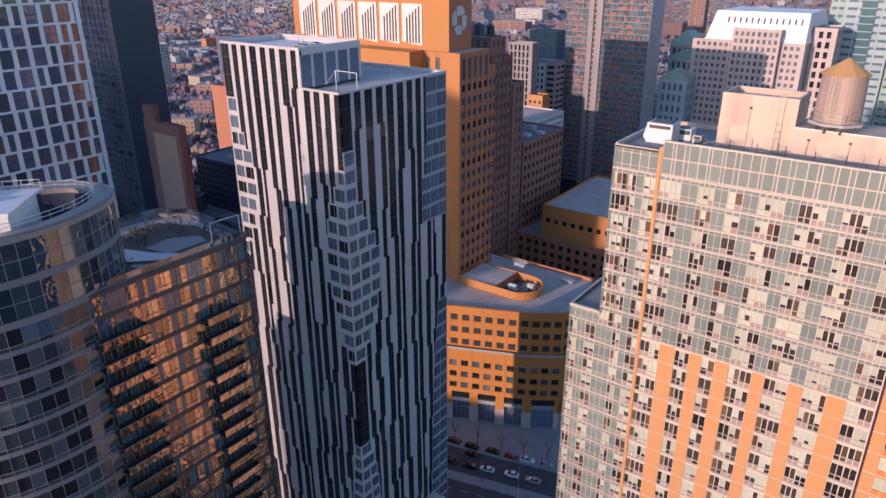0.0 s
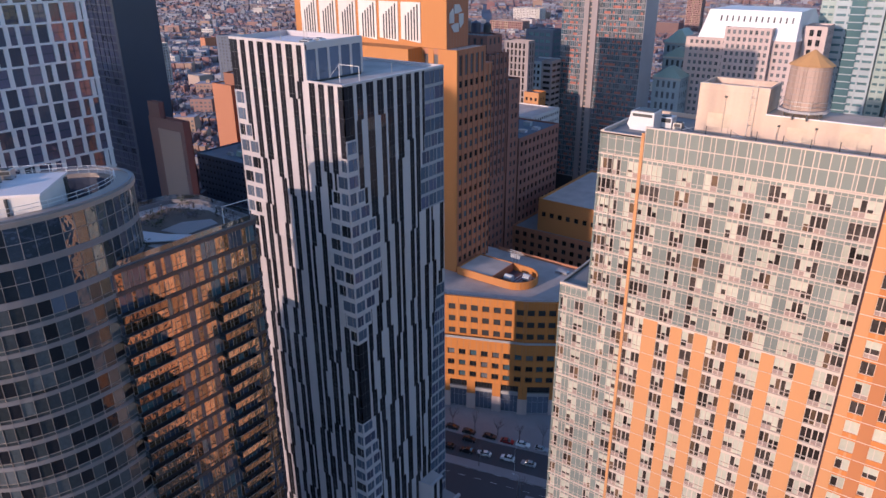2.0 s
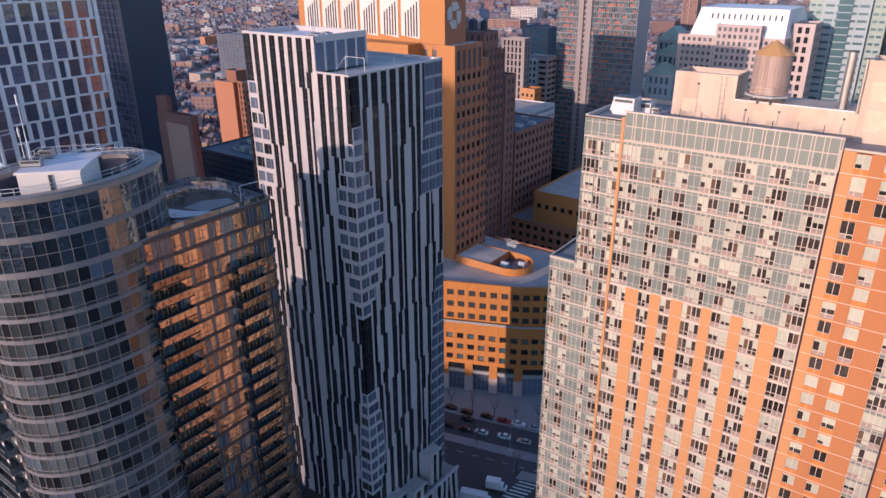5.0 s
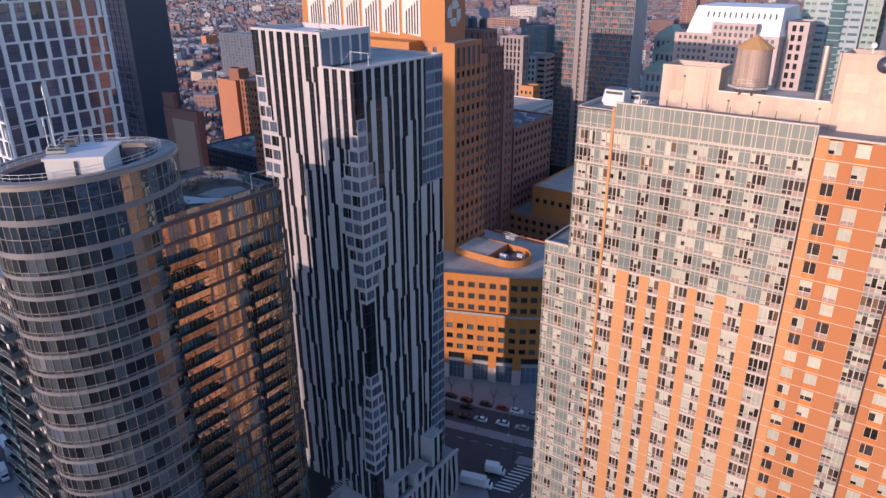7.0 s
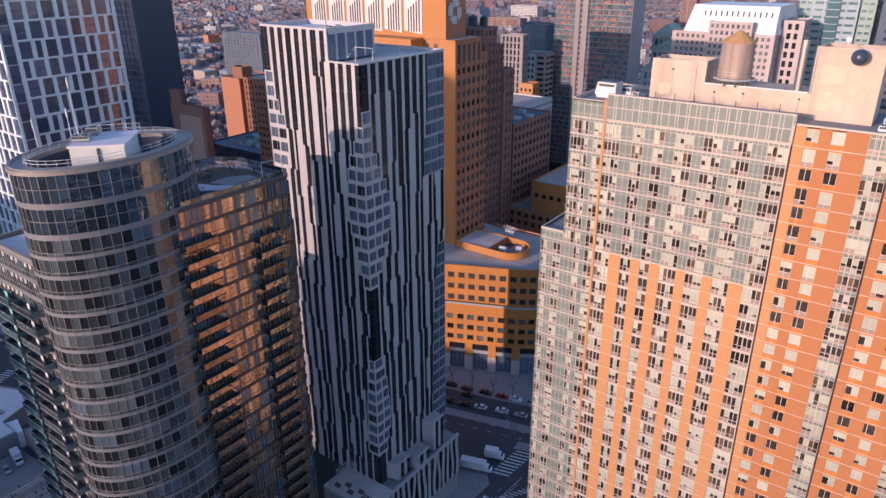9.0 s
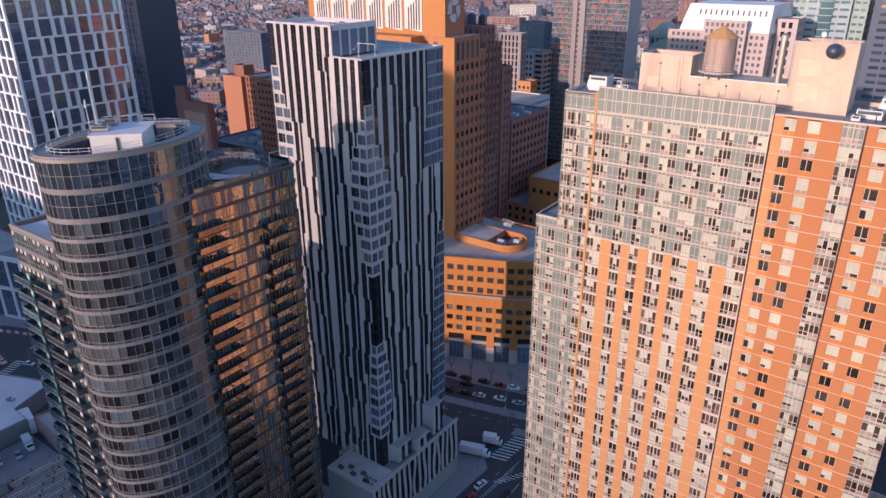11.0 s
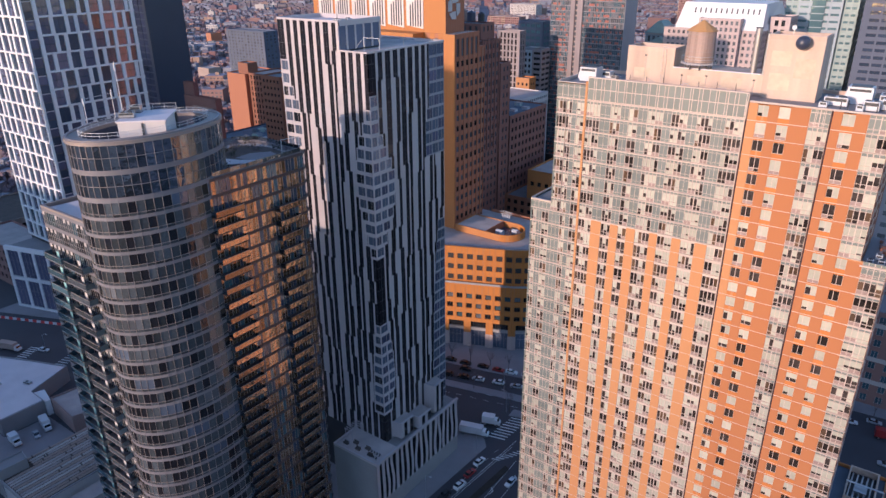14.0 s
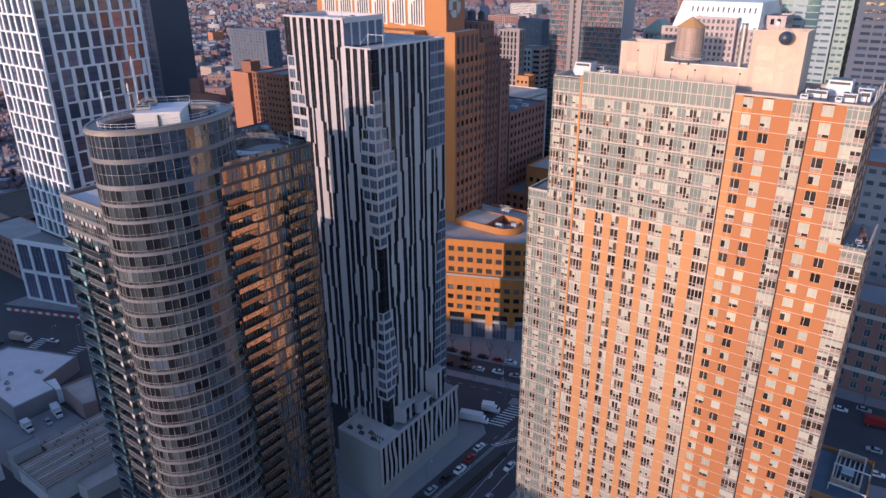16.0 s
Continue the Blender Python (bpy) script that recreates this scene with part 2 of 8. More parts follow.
class Shape:
    """Collects faces for one mesh. Material slots are given by key."""

    def __init__(self):
        self.verts, self.faces, self.slots, self.keys, self.subs = [], [], [], [], {}

    def sub(self, name):
        """A piece of this shape that becomes a part of its own."""
        return self.subs.setdefault(name, Shape())

    def slot(self, key):
        if key not in self.keys:
            self.keys.append(key)
        return self.keys.index(key)

    def face(self, pts, key):
        k = len(self.verts)
        self.verts.extend(tuple(p) for p in pts)
        self.faces.append(tuple(range(k, k + len(pts))))
        self.slots.append(self.slot(key))
        return self

    def hexa(self, pts, key):
        """Eight corners: four of the near face counter-clockwise, then four of the far one."""
        k, s = len(self.verts), self.slot(key)
        self.verts.extend(tuple(float(c) for c in p) for p in pts)
        for f in BOX_FACES:
            self.faces.append(tuple(k + i for i in f))
            self.slots.append(s)
        return self

    def wall(self, side, u0, u1, v0, v1, w0, w1, key):
        """A box on a wall plane."""
        if u1 - u0 < 1e-4 or v1 - v0 < 1e-4:
            return self
        a = side.at
        return self.hexa([a(u0, v0, w0), a(u1, v0, w0), a(u1, v1, w0), a(u0, v1, w0), a(u0, v0, w1), a(u1, v0, w1), a(u1, v1, w1), a(u0, v1, w1)], key)

    def profile(self, side, u0, u1, line, keys, back):
        """A strip whose upright profile (v, w) runs along u; each step of the line has its own key."""
        pts = list(line) + [(line[-1][0], back), (line[0][0], back)]
        k, n = len(self.verts), len(pts)
        for u in (u0, u1):
            self.verts.extend(tuple(float(c) for c in side.at(u, v, w)) for v, w in pts)
        for i in range(n):
            j = (i + 1) % n
            self.faces.append((k + i, k + n + i, k + n + j, k + j))
            self.slots.append(self.slot(keys[i] if i < len(line) - 1 else keys[0]))
        self.faces += [tuple(k + i for i in range(n)), tuple(k + n + i for i in reversed(range(n)))]
        self.slots += [self.slot(keys[0])] * 2
        return self

    def box(self, x0, x1, y0, y1, z0, z1, key):
        return self.hexa([(x0, y0, z0), (x1, y0, z0), (x1, y1, z0), (x0, y1, z0), (x0, y0, z1), (x1, y0, z1), (x1, y1, z1), (x0, y1, z1)], key)

    def prism(self, plan, z0, z1, key, top=None, bottom=True):
        """A plan, counter-clockwise, raised between two heights."""
        n, k, s = len(plan), len(self.verts), self.slot(key)
        self.verts.extend((p[0], p[1], z0) for p in plan)
        self.verts.extend((p[0], p[1], z1) for p in plan)
        for i in range(n):
            j = (i + 1) % n
            self.faces.append((k + i, k + j, k + n + j, k + n + i))
            self.slots.append(s)
        self.faces.append(tuple(k + n + i for i in range(n)))
        self.slots.append(self.slot(top) if top else s)
        if bottom:
            self.faces.append(tuple(k + i for i in reversed(range(n))))
            self.slots.append(s)
        return self

    def tube(self, a, b, ra, rb, key, n=8):
        """A tapered round bar from a to b."""
        a, b = Vector(a), Vector(b)
        q = (b - a).to_track_quat("Z", "Y")
        k, s = len(self.verts), self.slot(key)
        for p, r in ((a, ra), (b, rb)):
            for i in range(n):
                t = 2 * math.pi * i / n
                self.verts.append(tuple(p + q @ Vector((r * math.cos(t), r * math.sin(t), 0))))
        for i in range(n):
            j = (i + 1) % n
            self.faces.append((k + i, k + j, k + n + j, k + n + i))
            self.slots.append(s)
        self.faces.append(tuple(k + i for i in reversed(range(n))))
        self.faces.append(tuple(k + n + i for i in range(n)))
        self.slots += [s, s]
        return self

    def add(self, other, m):
        """Another shape laid in at a pose."""
        k = len(self.verts)
        self.verts.extend(tuple(m @ Vector(p)) for p in other.verts)
        for f, s in zip(other.faces, other.slots):
            self.faces.append(tuple(k + i for i in f))
            self.slots.append(self.slot(other.keys[s]))
        return self

    def mesh(self, name):
        me = bpy.data.meshes.new(name)
        me.from_pydata(self.verts, [], self.faces)
        for key in self.keys:
            me.materials.append(MT[key])
        me.polygons.foreach_set("material_index", self.slots)
        me.update()
        return me


def part(name, shape, parent, label="", kind=""):
    ob = new(name, shape.mesh(name) if isinstance(shape, Shape) else shape)
    ob.parent = parent
    if parent.type == "EMPTY":
        ob.matrix_parent_inverse = Matrix.Translation(-parent.location)
    return tagged(ob, label, kind=kind)


def thing(name, label, category, group="", at=(0, 0, 0), kind=""):
    ob = new(name)
    ob.location = at
    ob.empty_display_size = 1
    return tagged(ob, label, category, group, kind)


class Pieces:
    """Alike pieces under one parent: the first ones singly, on shared meshes, the rest joined."""

    def __init__(self, parent, name, limit=280):
        self.parent, self.name, self.limit, self.rest, self.count, self.meshes = parent, name, limit, Shape(), 0, {}

    def put(self, shape, m):
        if self.count < self.limit:
            key = id(shape)
            if key not in self.meshes:
                self.meshes[key] = (shape.mesh(self.name), shape)
            ob = new(self.name, self.meshes[key][0])
            ob.parent = self.parent
            if self.parent.type == "EMPTY":
                ob.matrix_parent_inverse = Matrix.Translation(-self.parent.location)
            ob.matrix_basis = m
            self.count += 1
            for name, inner in shape.subs.items():
                if id(inner) not in self.meshes:
                    self.meshes[id(inner)] = (inner.mesh(name), inner)
                child = new(name, self.meshes[id(inner)][0])
                child.parent = ob
        else:
            self.rest.add(shape, m)
            for inner in shape.subs.values():
                self.rest.add(inner, m)

    def done(self):
        if self.rest.faces:
            part(self.name, self.rest, self.parent, kind="stuff")


SHAPES = {}


def relief(us, vs, cell, back):
    """One piece over a grid: each cell has a depth and a key, or None where it is open."""
    s, seen = Shape(), {}

    def at(i, j, w):
        k = (i, j, round(w, 4))
        if k not in seen:
            seen[k] = len(s.verts)
            s.verts.append((us[i], vs[j], w))
        return seen[k]

    def quad(pts, key):
        s.faces.append(tuple(pts))
        s.slots.append(s.slot(key))

    nu, nv = len(us) - 1, len(vs) - 1
    get = lambda i, j: cell(i, j) if 0 <= i < nu and 0 <= j < nv else None
    for i in range(nu):
        for j in range(nv):
            c = get(i, j)
            if c is None:
                continue
            w, key = c
            quad([at(i, j, w), at(i + 1, j, w), at(i + 1, j + 1, w), at(i, j + 1, w)], key)
            for di, dj, p, q in ((0, -1, (i, j), (i + 1, j)), (1, 0, (i + 1, j), (i + 1, j + 1)), (0, 1, (i + 1, j + 1), (i, j + 1)), (-1, 0, (i, j + 1), (i, j))):
                o = get(i + di, j + dj)
                low = back if o is None else o[0]
                if low < w - 1e-5:
                    quad([at(*p, low), at(*q, low), at(*q, w), at(*p, w)], key)
    return s


def opening(w, h, u0, u1, v0, v1, w0, w1, key):
    """A panel with one opening, in one piece."""
    s = Shape()
    o, i = [(0, 0), (w, 0), (w, h), (0, h)], [(u0, v0), (u1, v0), (u1, v1), (u0, v1)]
    s.verts = [(a, b, d) for d in (w0, w1) for ring in (o, i) for a, b in ring]
    for a in range(4):
        b = (a + 1) % 4
        s.faces += [(8 + a, 8 + b, 12 + b, 12 + a), (4 + a, 12 + a, 12 + b, 4 + b), (a, b, 8 + b, 8 + a), (b, a, 4 + a, 4 + b)]
    s.slots = [s.slot(key)] * len(s.faces)
    return s


def pane(w, h, key, frame_key, bars=0, depth=0.06, rail=0.0):
    """A window: pane, surrounding frame, bars."""
    k = ("pane", round(w, 2), round(h, 2), key, frame_key, bars, rail)
    if k not in SHAPES:
        f, b = 0.07, 0.035
        us, vs = [0, f], [0, f]
        for i in range(bars):
            c = w * (i + 1) / (bars + 1)
            us += [c - b, c + b]
        us += [w - f, w]
        if rail:
            vs += [rail - 0.03, rail + 0.03]
        vs += [h - f, h]
        s = relief(us, vs, lambda i, j: (0.0, key) if i % 2 and j % 2 else (depth, frame_key), -0.06)
        SHAPES[k] = s
    return SHAPES[k]


# ---- ground ----
def ground():
    s = Shape()
    s.face([(-6000, -1500, 0), (1500, -1500, 0), (1500, 6000, 0), (-6000, 6000, 0)], "city_ground")
    tagged(new("ground", s.mesh("ground")), "wide brown-grey city ground reaching the horizon", "ground", kind="structure")


ground()


# ---- a plain masonry block with recessed windows ----
def masonry(name, label, category, x0, x1, y0, y1, z1, wall, fh=3.2, ww=1.5, gap=1.3, wh=1.7, sill=0.9, glass="glass_dark", z0=0.0, sides="sx", limit=60, parapet=0.9, roof="roof_grey", frame_key="steel_dark", margin=1.0, depth=0.35, group=""):
    root = thing(name, label, category, group, at=((x0 + x1) / 2, (y0 + y1) / 2, z0))
    core, w = Shape(), Shape()
    d = depth
    core.box(x0 + d, x1 - d, y0 + d, y1 - d, z0, z1 - 0.1, "steel_dark")
    part("core", core, root)
    plan = {"s": (Side((x0, y0, 0), (1, 0)), x1 - x0), "x": (Side((x1, y0 + d, 0), (0, 1)), y1 - y0 - d), "w": (Side((x0, y1, 0), (0, -1)), y1 - y0 - d)}
    win = Pieces(root, "window", min(limit, 48))
    floors = max(1, int((z1 - z0 - 0.4) / fh))
    for c in plan:
        side, length = plan[c]
        if c not in sides:
            w.wall(side, 0, length, z0, z1, -d, 0, wall)
            continue
        n = max(1, int((length - 2 * margin + gap) / (ww + gap)))
        step = ww + gap
        first = (length - (n * step - gap)) / 2
        w.wall(side, 0, first, z0, z1, -d, 0, wall)
        w.wall(side, first + n * step - gap, length, z0, z1, -d, 0, wall)
        for i in range(1, n):
            u = first + i * step
            w.wall(side, u - gap, u, z0, z1, -d, 0, wall)
        for k in range(floors + 1):
            top = z1 - k * fh
            lo = top - (fh - sill - wh)
            bottom = z0 if k == floors else top - fh + sill
            for i in range(n):
                u = first + i * step
                if k == floors:
                    w.wall(side, u, u + ww, z0, top, -d, -0.012, wall)
                else:
                    w.wall(side, u, u + ww, lo, top, -d, -0.012, wall)
                    w.wall(side, u, u + ww, top - fh, bottom, -d, -0.012, wall)
                    win.put(pane(ww, wh, glass, frame_key, bars=1), side.matrix(u, bottom, -d + 0.06))
    w.box(x0, x1, y1 - 0.3, y1, z0, z1, wall)
    part("wall", w, root)
    win.done()
    r = Shape()
    r.box(x0 + 0.4, x1 - 0.4, y0 + 0.4, y1 - 0.4, z1 - 0.15, z1 + 0.05, roof)
    part("roof", r, root)
    if parapet:
        p = Shape()
        t = 0.35
        p.box(x0, x1, y0, y0 + t, z1, z1 + parapet, wall).box(x0, x1, y1 - t, y1, z1, z1 + parapet, wall)
        p.box(x0, x0 + t, y0 + t, y1 - t, z1, z1 + parapet, wall).box(x1 - t, x1, y0 + t, y1 - t, z1, z1 + parapet, wall)
        part("parapet", p, root)
    return root


# ---- apartment tower of orange brick and sage panels ----
AF = 2.91                      # storey height
AZ = [97.71 + AF * k for k in range(8, -34, -1)]


def apartment_tower():
    rnd = random.Random(5)
    root = thing("apartment_tower", "tall apartment tower of orange brick and sage panels", "apartment building", at=(-7, 95, 0))
    front = Side((0, 84, 0), (1, 0))
    back = 101.0
    core = Shape()
    core.box(-38.9, 25.2, 84.4, back, 0, 96.2, "panel_sage")
    core.box(-34.3, 0.4, 84.4, back, 96.2, 120.6, "panel_sage").box(0.4, 21.2, 84.4, back, 96.2, 120.4, "brick_orange")
    part("core", core, root)
    # brick piers: from, to, top
    piers = [(-28.58, -28.14, 121.6), (-25.37, -23.25, 94.8), (-21.33, -19.69, 94.8), (-17.99, -16.2, 94.8), (-13.36, -11.83, 94.8), (-9.06, -7.37, 94.8), (-4.78, -2.6, 94.8)]
    for a, b, top in piers:
        part("brick_pier", Shape().wall(front, a, b, 0, top, -0.4, 0.03 if b - a > 1 else 0.12, "brick_orange"), root)
    # brick fields of the lower wing, with real openings
    field = Shape()
    high = 121.0
    for a, b, top in ((0.66, 2.1, high), (3.75, 5.34, high), (7.04, 9.94, high), (13.12, 14.44, high), (16.22, 18.05, high)):
        field.wall(front, a, b, 0, top, -0.4, 0.03, "brick_orange" if a == 0.66 else "brick_rust")
    field.wall(front, 19.6, 21.8, 0, 97.44, -0.4, 0.03, "brick_rust")
    field.wall(front, 17.82, 21.8, 97.44, 97.7, -0.4, 0.03, "brick_orange")
    cols = [(2.1, 3.75), (5.34, 7.04), (14.44, 16.22)]
    for a, b in cols:
        for z in AZ:
            tall = z > 88 and AZ.index(z) % 2 == 0
            field.wall(front, a, b, z - 0.28, z + (0.14 if tall else 0.78), -0.4, 0.02, "brick_orange")
        field.wall(front, a, b, AZ[0] - 0.2, high, -0.4, 0.02, "brick_orange")
    for z in AZ[8:]:
        field.wall(front, 17.82, 19.6, z - AF - 0.28, z - AF + 0.78, -0.4, 0.02, "brick_orange")
    part("brick_field", field, root)
    # recesses between the wings; near-black colour stands in for a deeper recess's shade
    for a, b in ((0.37, 0.66), (12.86, 13.12)):
        part("recess", Shape().wall(front, a, b, 0, 121.2, -0.4, -0.3, "recess_shade"), root, "recessed joint with deep shade put into its colour")
    part("edge_trim", Shape().wall(front, 0.25, 0.37, 0, 121.0, -0.4, 0.02, "mullion_pale"), root)
    # windows
    win, pan = Pieces(root, "window", 290), Pieces(root, "sage_panel", 260)
    bays = [(-28.14, -25.37), (-23.25, -21.33), (-19.69, -17.99), (-16.2, -13.36), (-11.83, -9.06), (-7.37, -4.78), (-2.6, 0.25)]
    shapes = {}

    def bay(width, state, low=False):
        """One storey of a bay: paired lights, a pink apron under one half, lower lights under the other."""
        key = (round(width, 2), state, low)
        if key in shapes:
            return shapes[key]
        r = random.Random(state * 31 + round(width * 100) + low)
        n = 2 if width < 1.75 else (3 if width < 2.2 else 4)
        h0, h1 = 0.84, AF - (0.62 if not low else 0.42)
        us, m = [0.0], 0.05
        for i in range(n + 1):
            c, wide = width * i / n, (0.075 if n == 4 and i == 2 else m)
            us += [0.05] if i == 0 else ([width - 0.05, width] if i == n else [c - wide, c + wide])
        vs = [0.1, 0.16, h0 - 0.06, h0, h1, h1 + 0.06, AF]
        dark = ((0, 1, 1, 1, 1, 1, 1, 0, 1) if low else (0, 1, 1, 0, 1, 0, 1, 0, 1))[state % 9]
        half = state % 9 in (3, 6)
        flip = (state // 9) % 2
        tone = []
        for i in range(n):
            d = dark ^ (half and (i >= n / 2) == bool(flip))
            if r.random() < 0.1:
                d = 1 - d
            tone.append(("glass_warm" if r.random() < 0.2 else "glass_room") if d else "blind_cream")
        under = lambda i: (i >= n / 2) == bool(flip)      # the half with lower lights

        def lights(i, j):
            if i % 2 and (j == 3 or (j == 1 and under(i // 2)) or (j == 5 and not low)):
                return None
            if j == 1 and i % 2 and not under(i // 2):
                return None
            return (0.0 if j in (2, 4) else -0.02, "mullion_pale")

        s = relief(us, vs, lights, -0.25)
        drop = [r.choice((0.0, 0.0, 0.0, 0.0, 0.35, 0.7)) for _ in range(n)]

        def glaze(i, j):
            if j == 3:
                return (-0.12, "panel_sage") if not low else (-0.12, "panel_pink")
            if j == 0:
                return (-0.15, tone[i]) if under(i) else (-0.06, "panel_pink")
            if j == 1 and tone[i] == "blind_cream" and drop[i]:
                return (-0.15, "glass_room")
            if j == 2 and tone[i] != "blind_cream" and drop[i] > 0.5:
                return (-0.14, "blind_cream")
            return (-0.15, tone[i])

        s.subs["glazing"] = relief([width * i / n for i in range(n + 1)], [0.12, h0 - 0.03, h0 + r.choice((0.25, 0.4, 0.7)), h1 + 0.03, AF - 0.01], glaze, -0.3)
        shapes[key] = s
        return s

    def sage(width):
        key = ("sage", round(width, 2))
        if key not in shapes:
            n = max(1, round(width / 0.85))
            us, vs = [0.0, 0.05], [0.1, 0.16, 0.62, 0.68, 2.33, 2.39, AF]
            for i in range(1, n):
                us += [width * i / n - 0.03, width * i / n + 0.03]
            us += [width - 0.05, width]
            panel = Shape().wall(FLAT, 0, width, 0.1, AF, -0.3, -0.08, "panel_sage")
            panel.subs["panel_frame"] = relief(us, vs, lambda i, j: None if i % 2 and j % 2 else (-0.03, "mullion_pale"), -0.1)
            shapes[key] = panel
        return shapes[key]

    def hole(width, state, apron=False):
        """A window in the brick: two lights, some with a blind half drawn, over a pink apron on some storeys."""
        key = ("hole", round(width, 2), state, apron)
        if key not in shapes:
            h, c = AF - 1.06, width * (0.5, 0.38)[state % 2]
            low = -0.62 if apron else 0.0
            dark, lit = "glass_room", "blind_cream"
            left = (dark, lit, dark, lit, lit, dark)[state % 6]
            right = (dark, lit, lit, lit, lit, dark)[state % 6]
            drop = (0.3, 0.55, 0.75, 0.4)[state % 4] * h
            us = [0, 0.06, c - 0.045, c + 0.045, width - 0.06, width]
            vs = ([low, low + 0.05, -0.05] if apron else []) + [0, 0.07, drop, h - 0.06, h]
            top = len(vs) - 2

            def cell(i, j):
                if i in (0, 2, 4):
                    return (0.05, "mullion_pale")
                if apron and j == 1:
                    return (0.02, "panel_pink") if i == 1 or state % 3 else (0.0, dark)
                if j == top or j <= (3 if apron else 0):
                    return (0.05, "mullion_pale")
                tone = left if i == 1 else right
                if j == top - 2 and tone == lit and state == 7:
                    tone = dark
                if j == top - 1 and tone == dark and state in (2, 8):
                    tone = lit
                return (0.0, tone)

            shapes[key] = relief(us, vs, cell, -0.06)
        return shapes[key]

    def state():
        return rnd.randrange(18)

    put = lambda col, z, shape: win.put(shape, front.matrix(col, z, 0))
    for z in AZ:
        if z < 1:
            continue
        upper = z > 93.5
        for a, b in bays:
            if z < 118:
                put(a, z, bay(b - a, state(), z < 93.5))
        if upper:
            for a, b, top in piers[1:]:
                if z < 118:
                    pan.put(sage(b - a), front.matrix(a, z, 0))
        # the slim wing at the corner
        if z < 118:
            put(-30.13, z, bay(1.55, state()))
            pan.put(sage(1.03), front.matrix(-31.16, z, 0))
            put(-32.29, z, bay(1.13, state()))
            if z > 93.5:
                put(-34.5, z, bay(2.1, state()))
        if z < 94:
            pan.put(sage(2.61), front.matrix(-34.9, z, 0))
            put(-36.45, z, bay(1.55, state()))
            pan.put(sage(1.32), front.matrix(-37.77, z, 0))
            put(-39.06, z, bay(1.29, state()))
        # brick wings
        if z < 118.2:
            for a, b in cols:
                pick = rnd.choice((0, 1, 2, 3, 3, 4, 5, 6, 7, 8, 9))
                win.put(hole(b - a, pick, z > 88 and AZ.index(z) % 2 == 0), front.matrix(a, z + 0.78, -0.16))
            put(9.94, z, bay(2.88, state()))
        if 97 < z < 118.2:
            put(18.05, z, bay(3.3, state()))
        if z < 96:
            win.put(hole(1.78, rnd.choice((0, 1, 2, 3, 4, 5, 6, 8))), front.matrix(17.82, z + 0.78, -0.16))
            put(21.8, z, bay(3.5, state()))
    # sage crown above the last storey
    crown = Pieces(root, "crown_panel", 140)
    front_back = Shape().wall(front, -28.14, 0.5, 118.1, 122.3, -0.4, -0.12, "mullion_pale")
    part("crown_backing", front_back, root)
    seams, u = [], -28.1
    for i in range(60):
        seams.append(u)
        u += (1.2, 0.42, 1.05, 0.6, 1.2, 1.05, 0.42)[i % 7]
        if u > 0.2:
            break
    seams.append(0.44)
    for k in range(2):
        z0, z1 = 118.34 + k * 2.0, 120.28 + k * 2.0
        for a, b in zip(seams[:-1], seams[1:]):
            crown.put(Shape().wall(front, a + 0.05, b - 0.05, z0, z1, -0.2, -0.06, "panel_sage"), Matrix.Identity(4))
    bar = Shape()
    for u in seams:
        bar.wall(front, u - 0.055, u + 0.055, 118.2, 122.3, -0.12, 0.01, "mullion_pale")
    part("crown_mullions", bar, root, "pale upright bars over the crown")
    part("crown_rail", Shape().wall(front, -28.1, 0.5, 120.24, 120.38, -0.12, 0.02, "mullion_pale"), root)
    crown.done()
    for i in range(5):
        pan.put(sage(1.18), front.matrix(-34.5 + i * 1.18, 118.1, 0) @ Matrix.Diagonal((1, 0.95, 1, 1)))
    for a, b, z, h in ((-39.06, -34.5, 94.8, 1.7), (21.8, 25.3, 94.8, 2.1), (9.94, 12.82, 118.1, 2.9), (18.05, 21.35, 118.1, 2.9)):
        pan.put(sage(b - a), front.matrix(a, z, 0) @ Matrix.Diagonal((1, h / AF, 1, 1)))
    win.done()
    pan.done()
    # floor bands
    bands = Pieces(root, "floor_band", 100)
    for z in AZ + [121.0]:
        if z < 1:
            continue
        b = Shape()
        for a, c, top, w in ((-39.1, -34.5, 96.6, 0.05), (-34.5, -28.58, 121.05, 0.05), (-28.14, 0.25, 118.3, 0.09), (0.66, 12.82, 121.1, 0.05), (13.12, 21.4, 121.1, 0.05), (21.4, 25.4, 96.9, 0.07)):
            if z > top:
                continue
            if a == -28.14 and z < 93.5:
                for u0, u1 in bays:
                    b.wall(front, u0, u1, z - 0.1, z + 0.07, -0.3, 0.02, "mullion_pale")
                b.wall(front, a, c, z - 0.045, z + 0.035, -0.3, 0.05, "mullion_pale")
            elif 0 < a < 20:
                b.wall(front, a, c, z - 0.055, z + 0.045, -0.3, w, "mullion_pale")
            else:
                b.wall(front, a, c, z - 0.11, z + 0.07, -0.3, w, "mullion_pale")
        bands.put(b, Matrix.Identity(4))
    bands.done()
    # east end wall
    east = Side((21.4, 84.4, 0), (0, 1))
    e = Shape()
    e.wall(east, 0, back - 84.4, 96.5, 120.9, -0.3, 0, "brick_brown")
    e.wall(Side((25.4, 84.4, 0), (0, 1)), 0, back - 84.4, 0, 96.9, -0.3, 0, "brick_brown")
    part("end_wall", e, root)
    ew = Pieces(root, "end_window", 30)
    for z in AZ:
        if z > 1:
            for u in (1.2, 5.2, 10.5):
                ew.put(pane(1.6, 1.7, "glass_dark", "mullion_pale", bars=1), (east if z > 96.5 else Side((25.4, 84.4, 0), (0, 1))).matrix(u, z + 0.8, 0.02))
    ew.done()
    west = Shape()
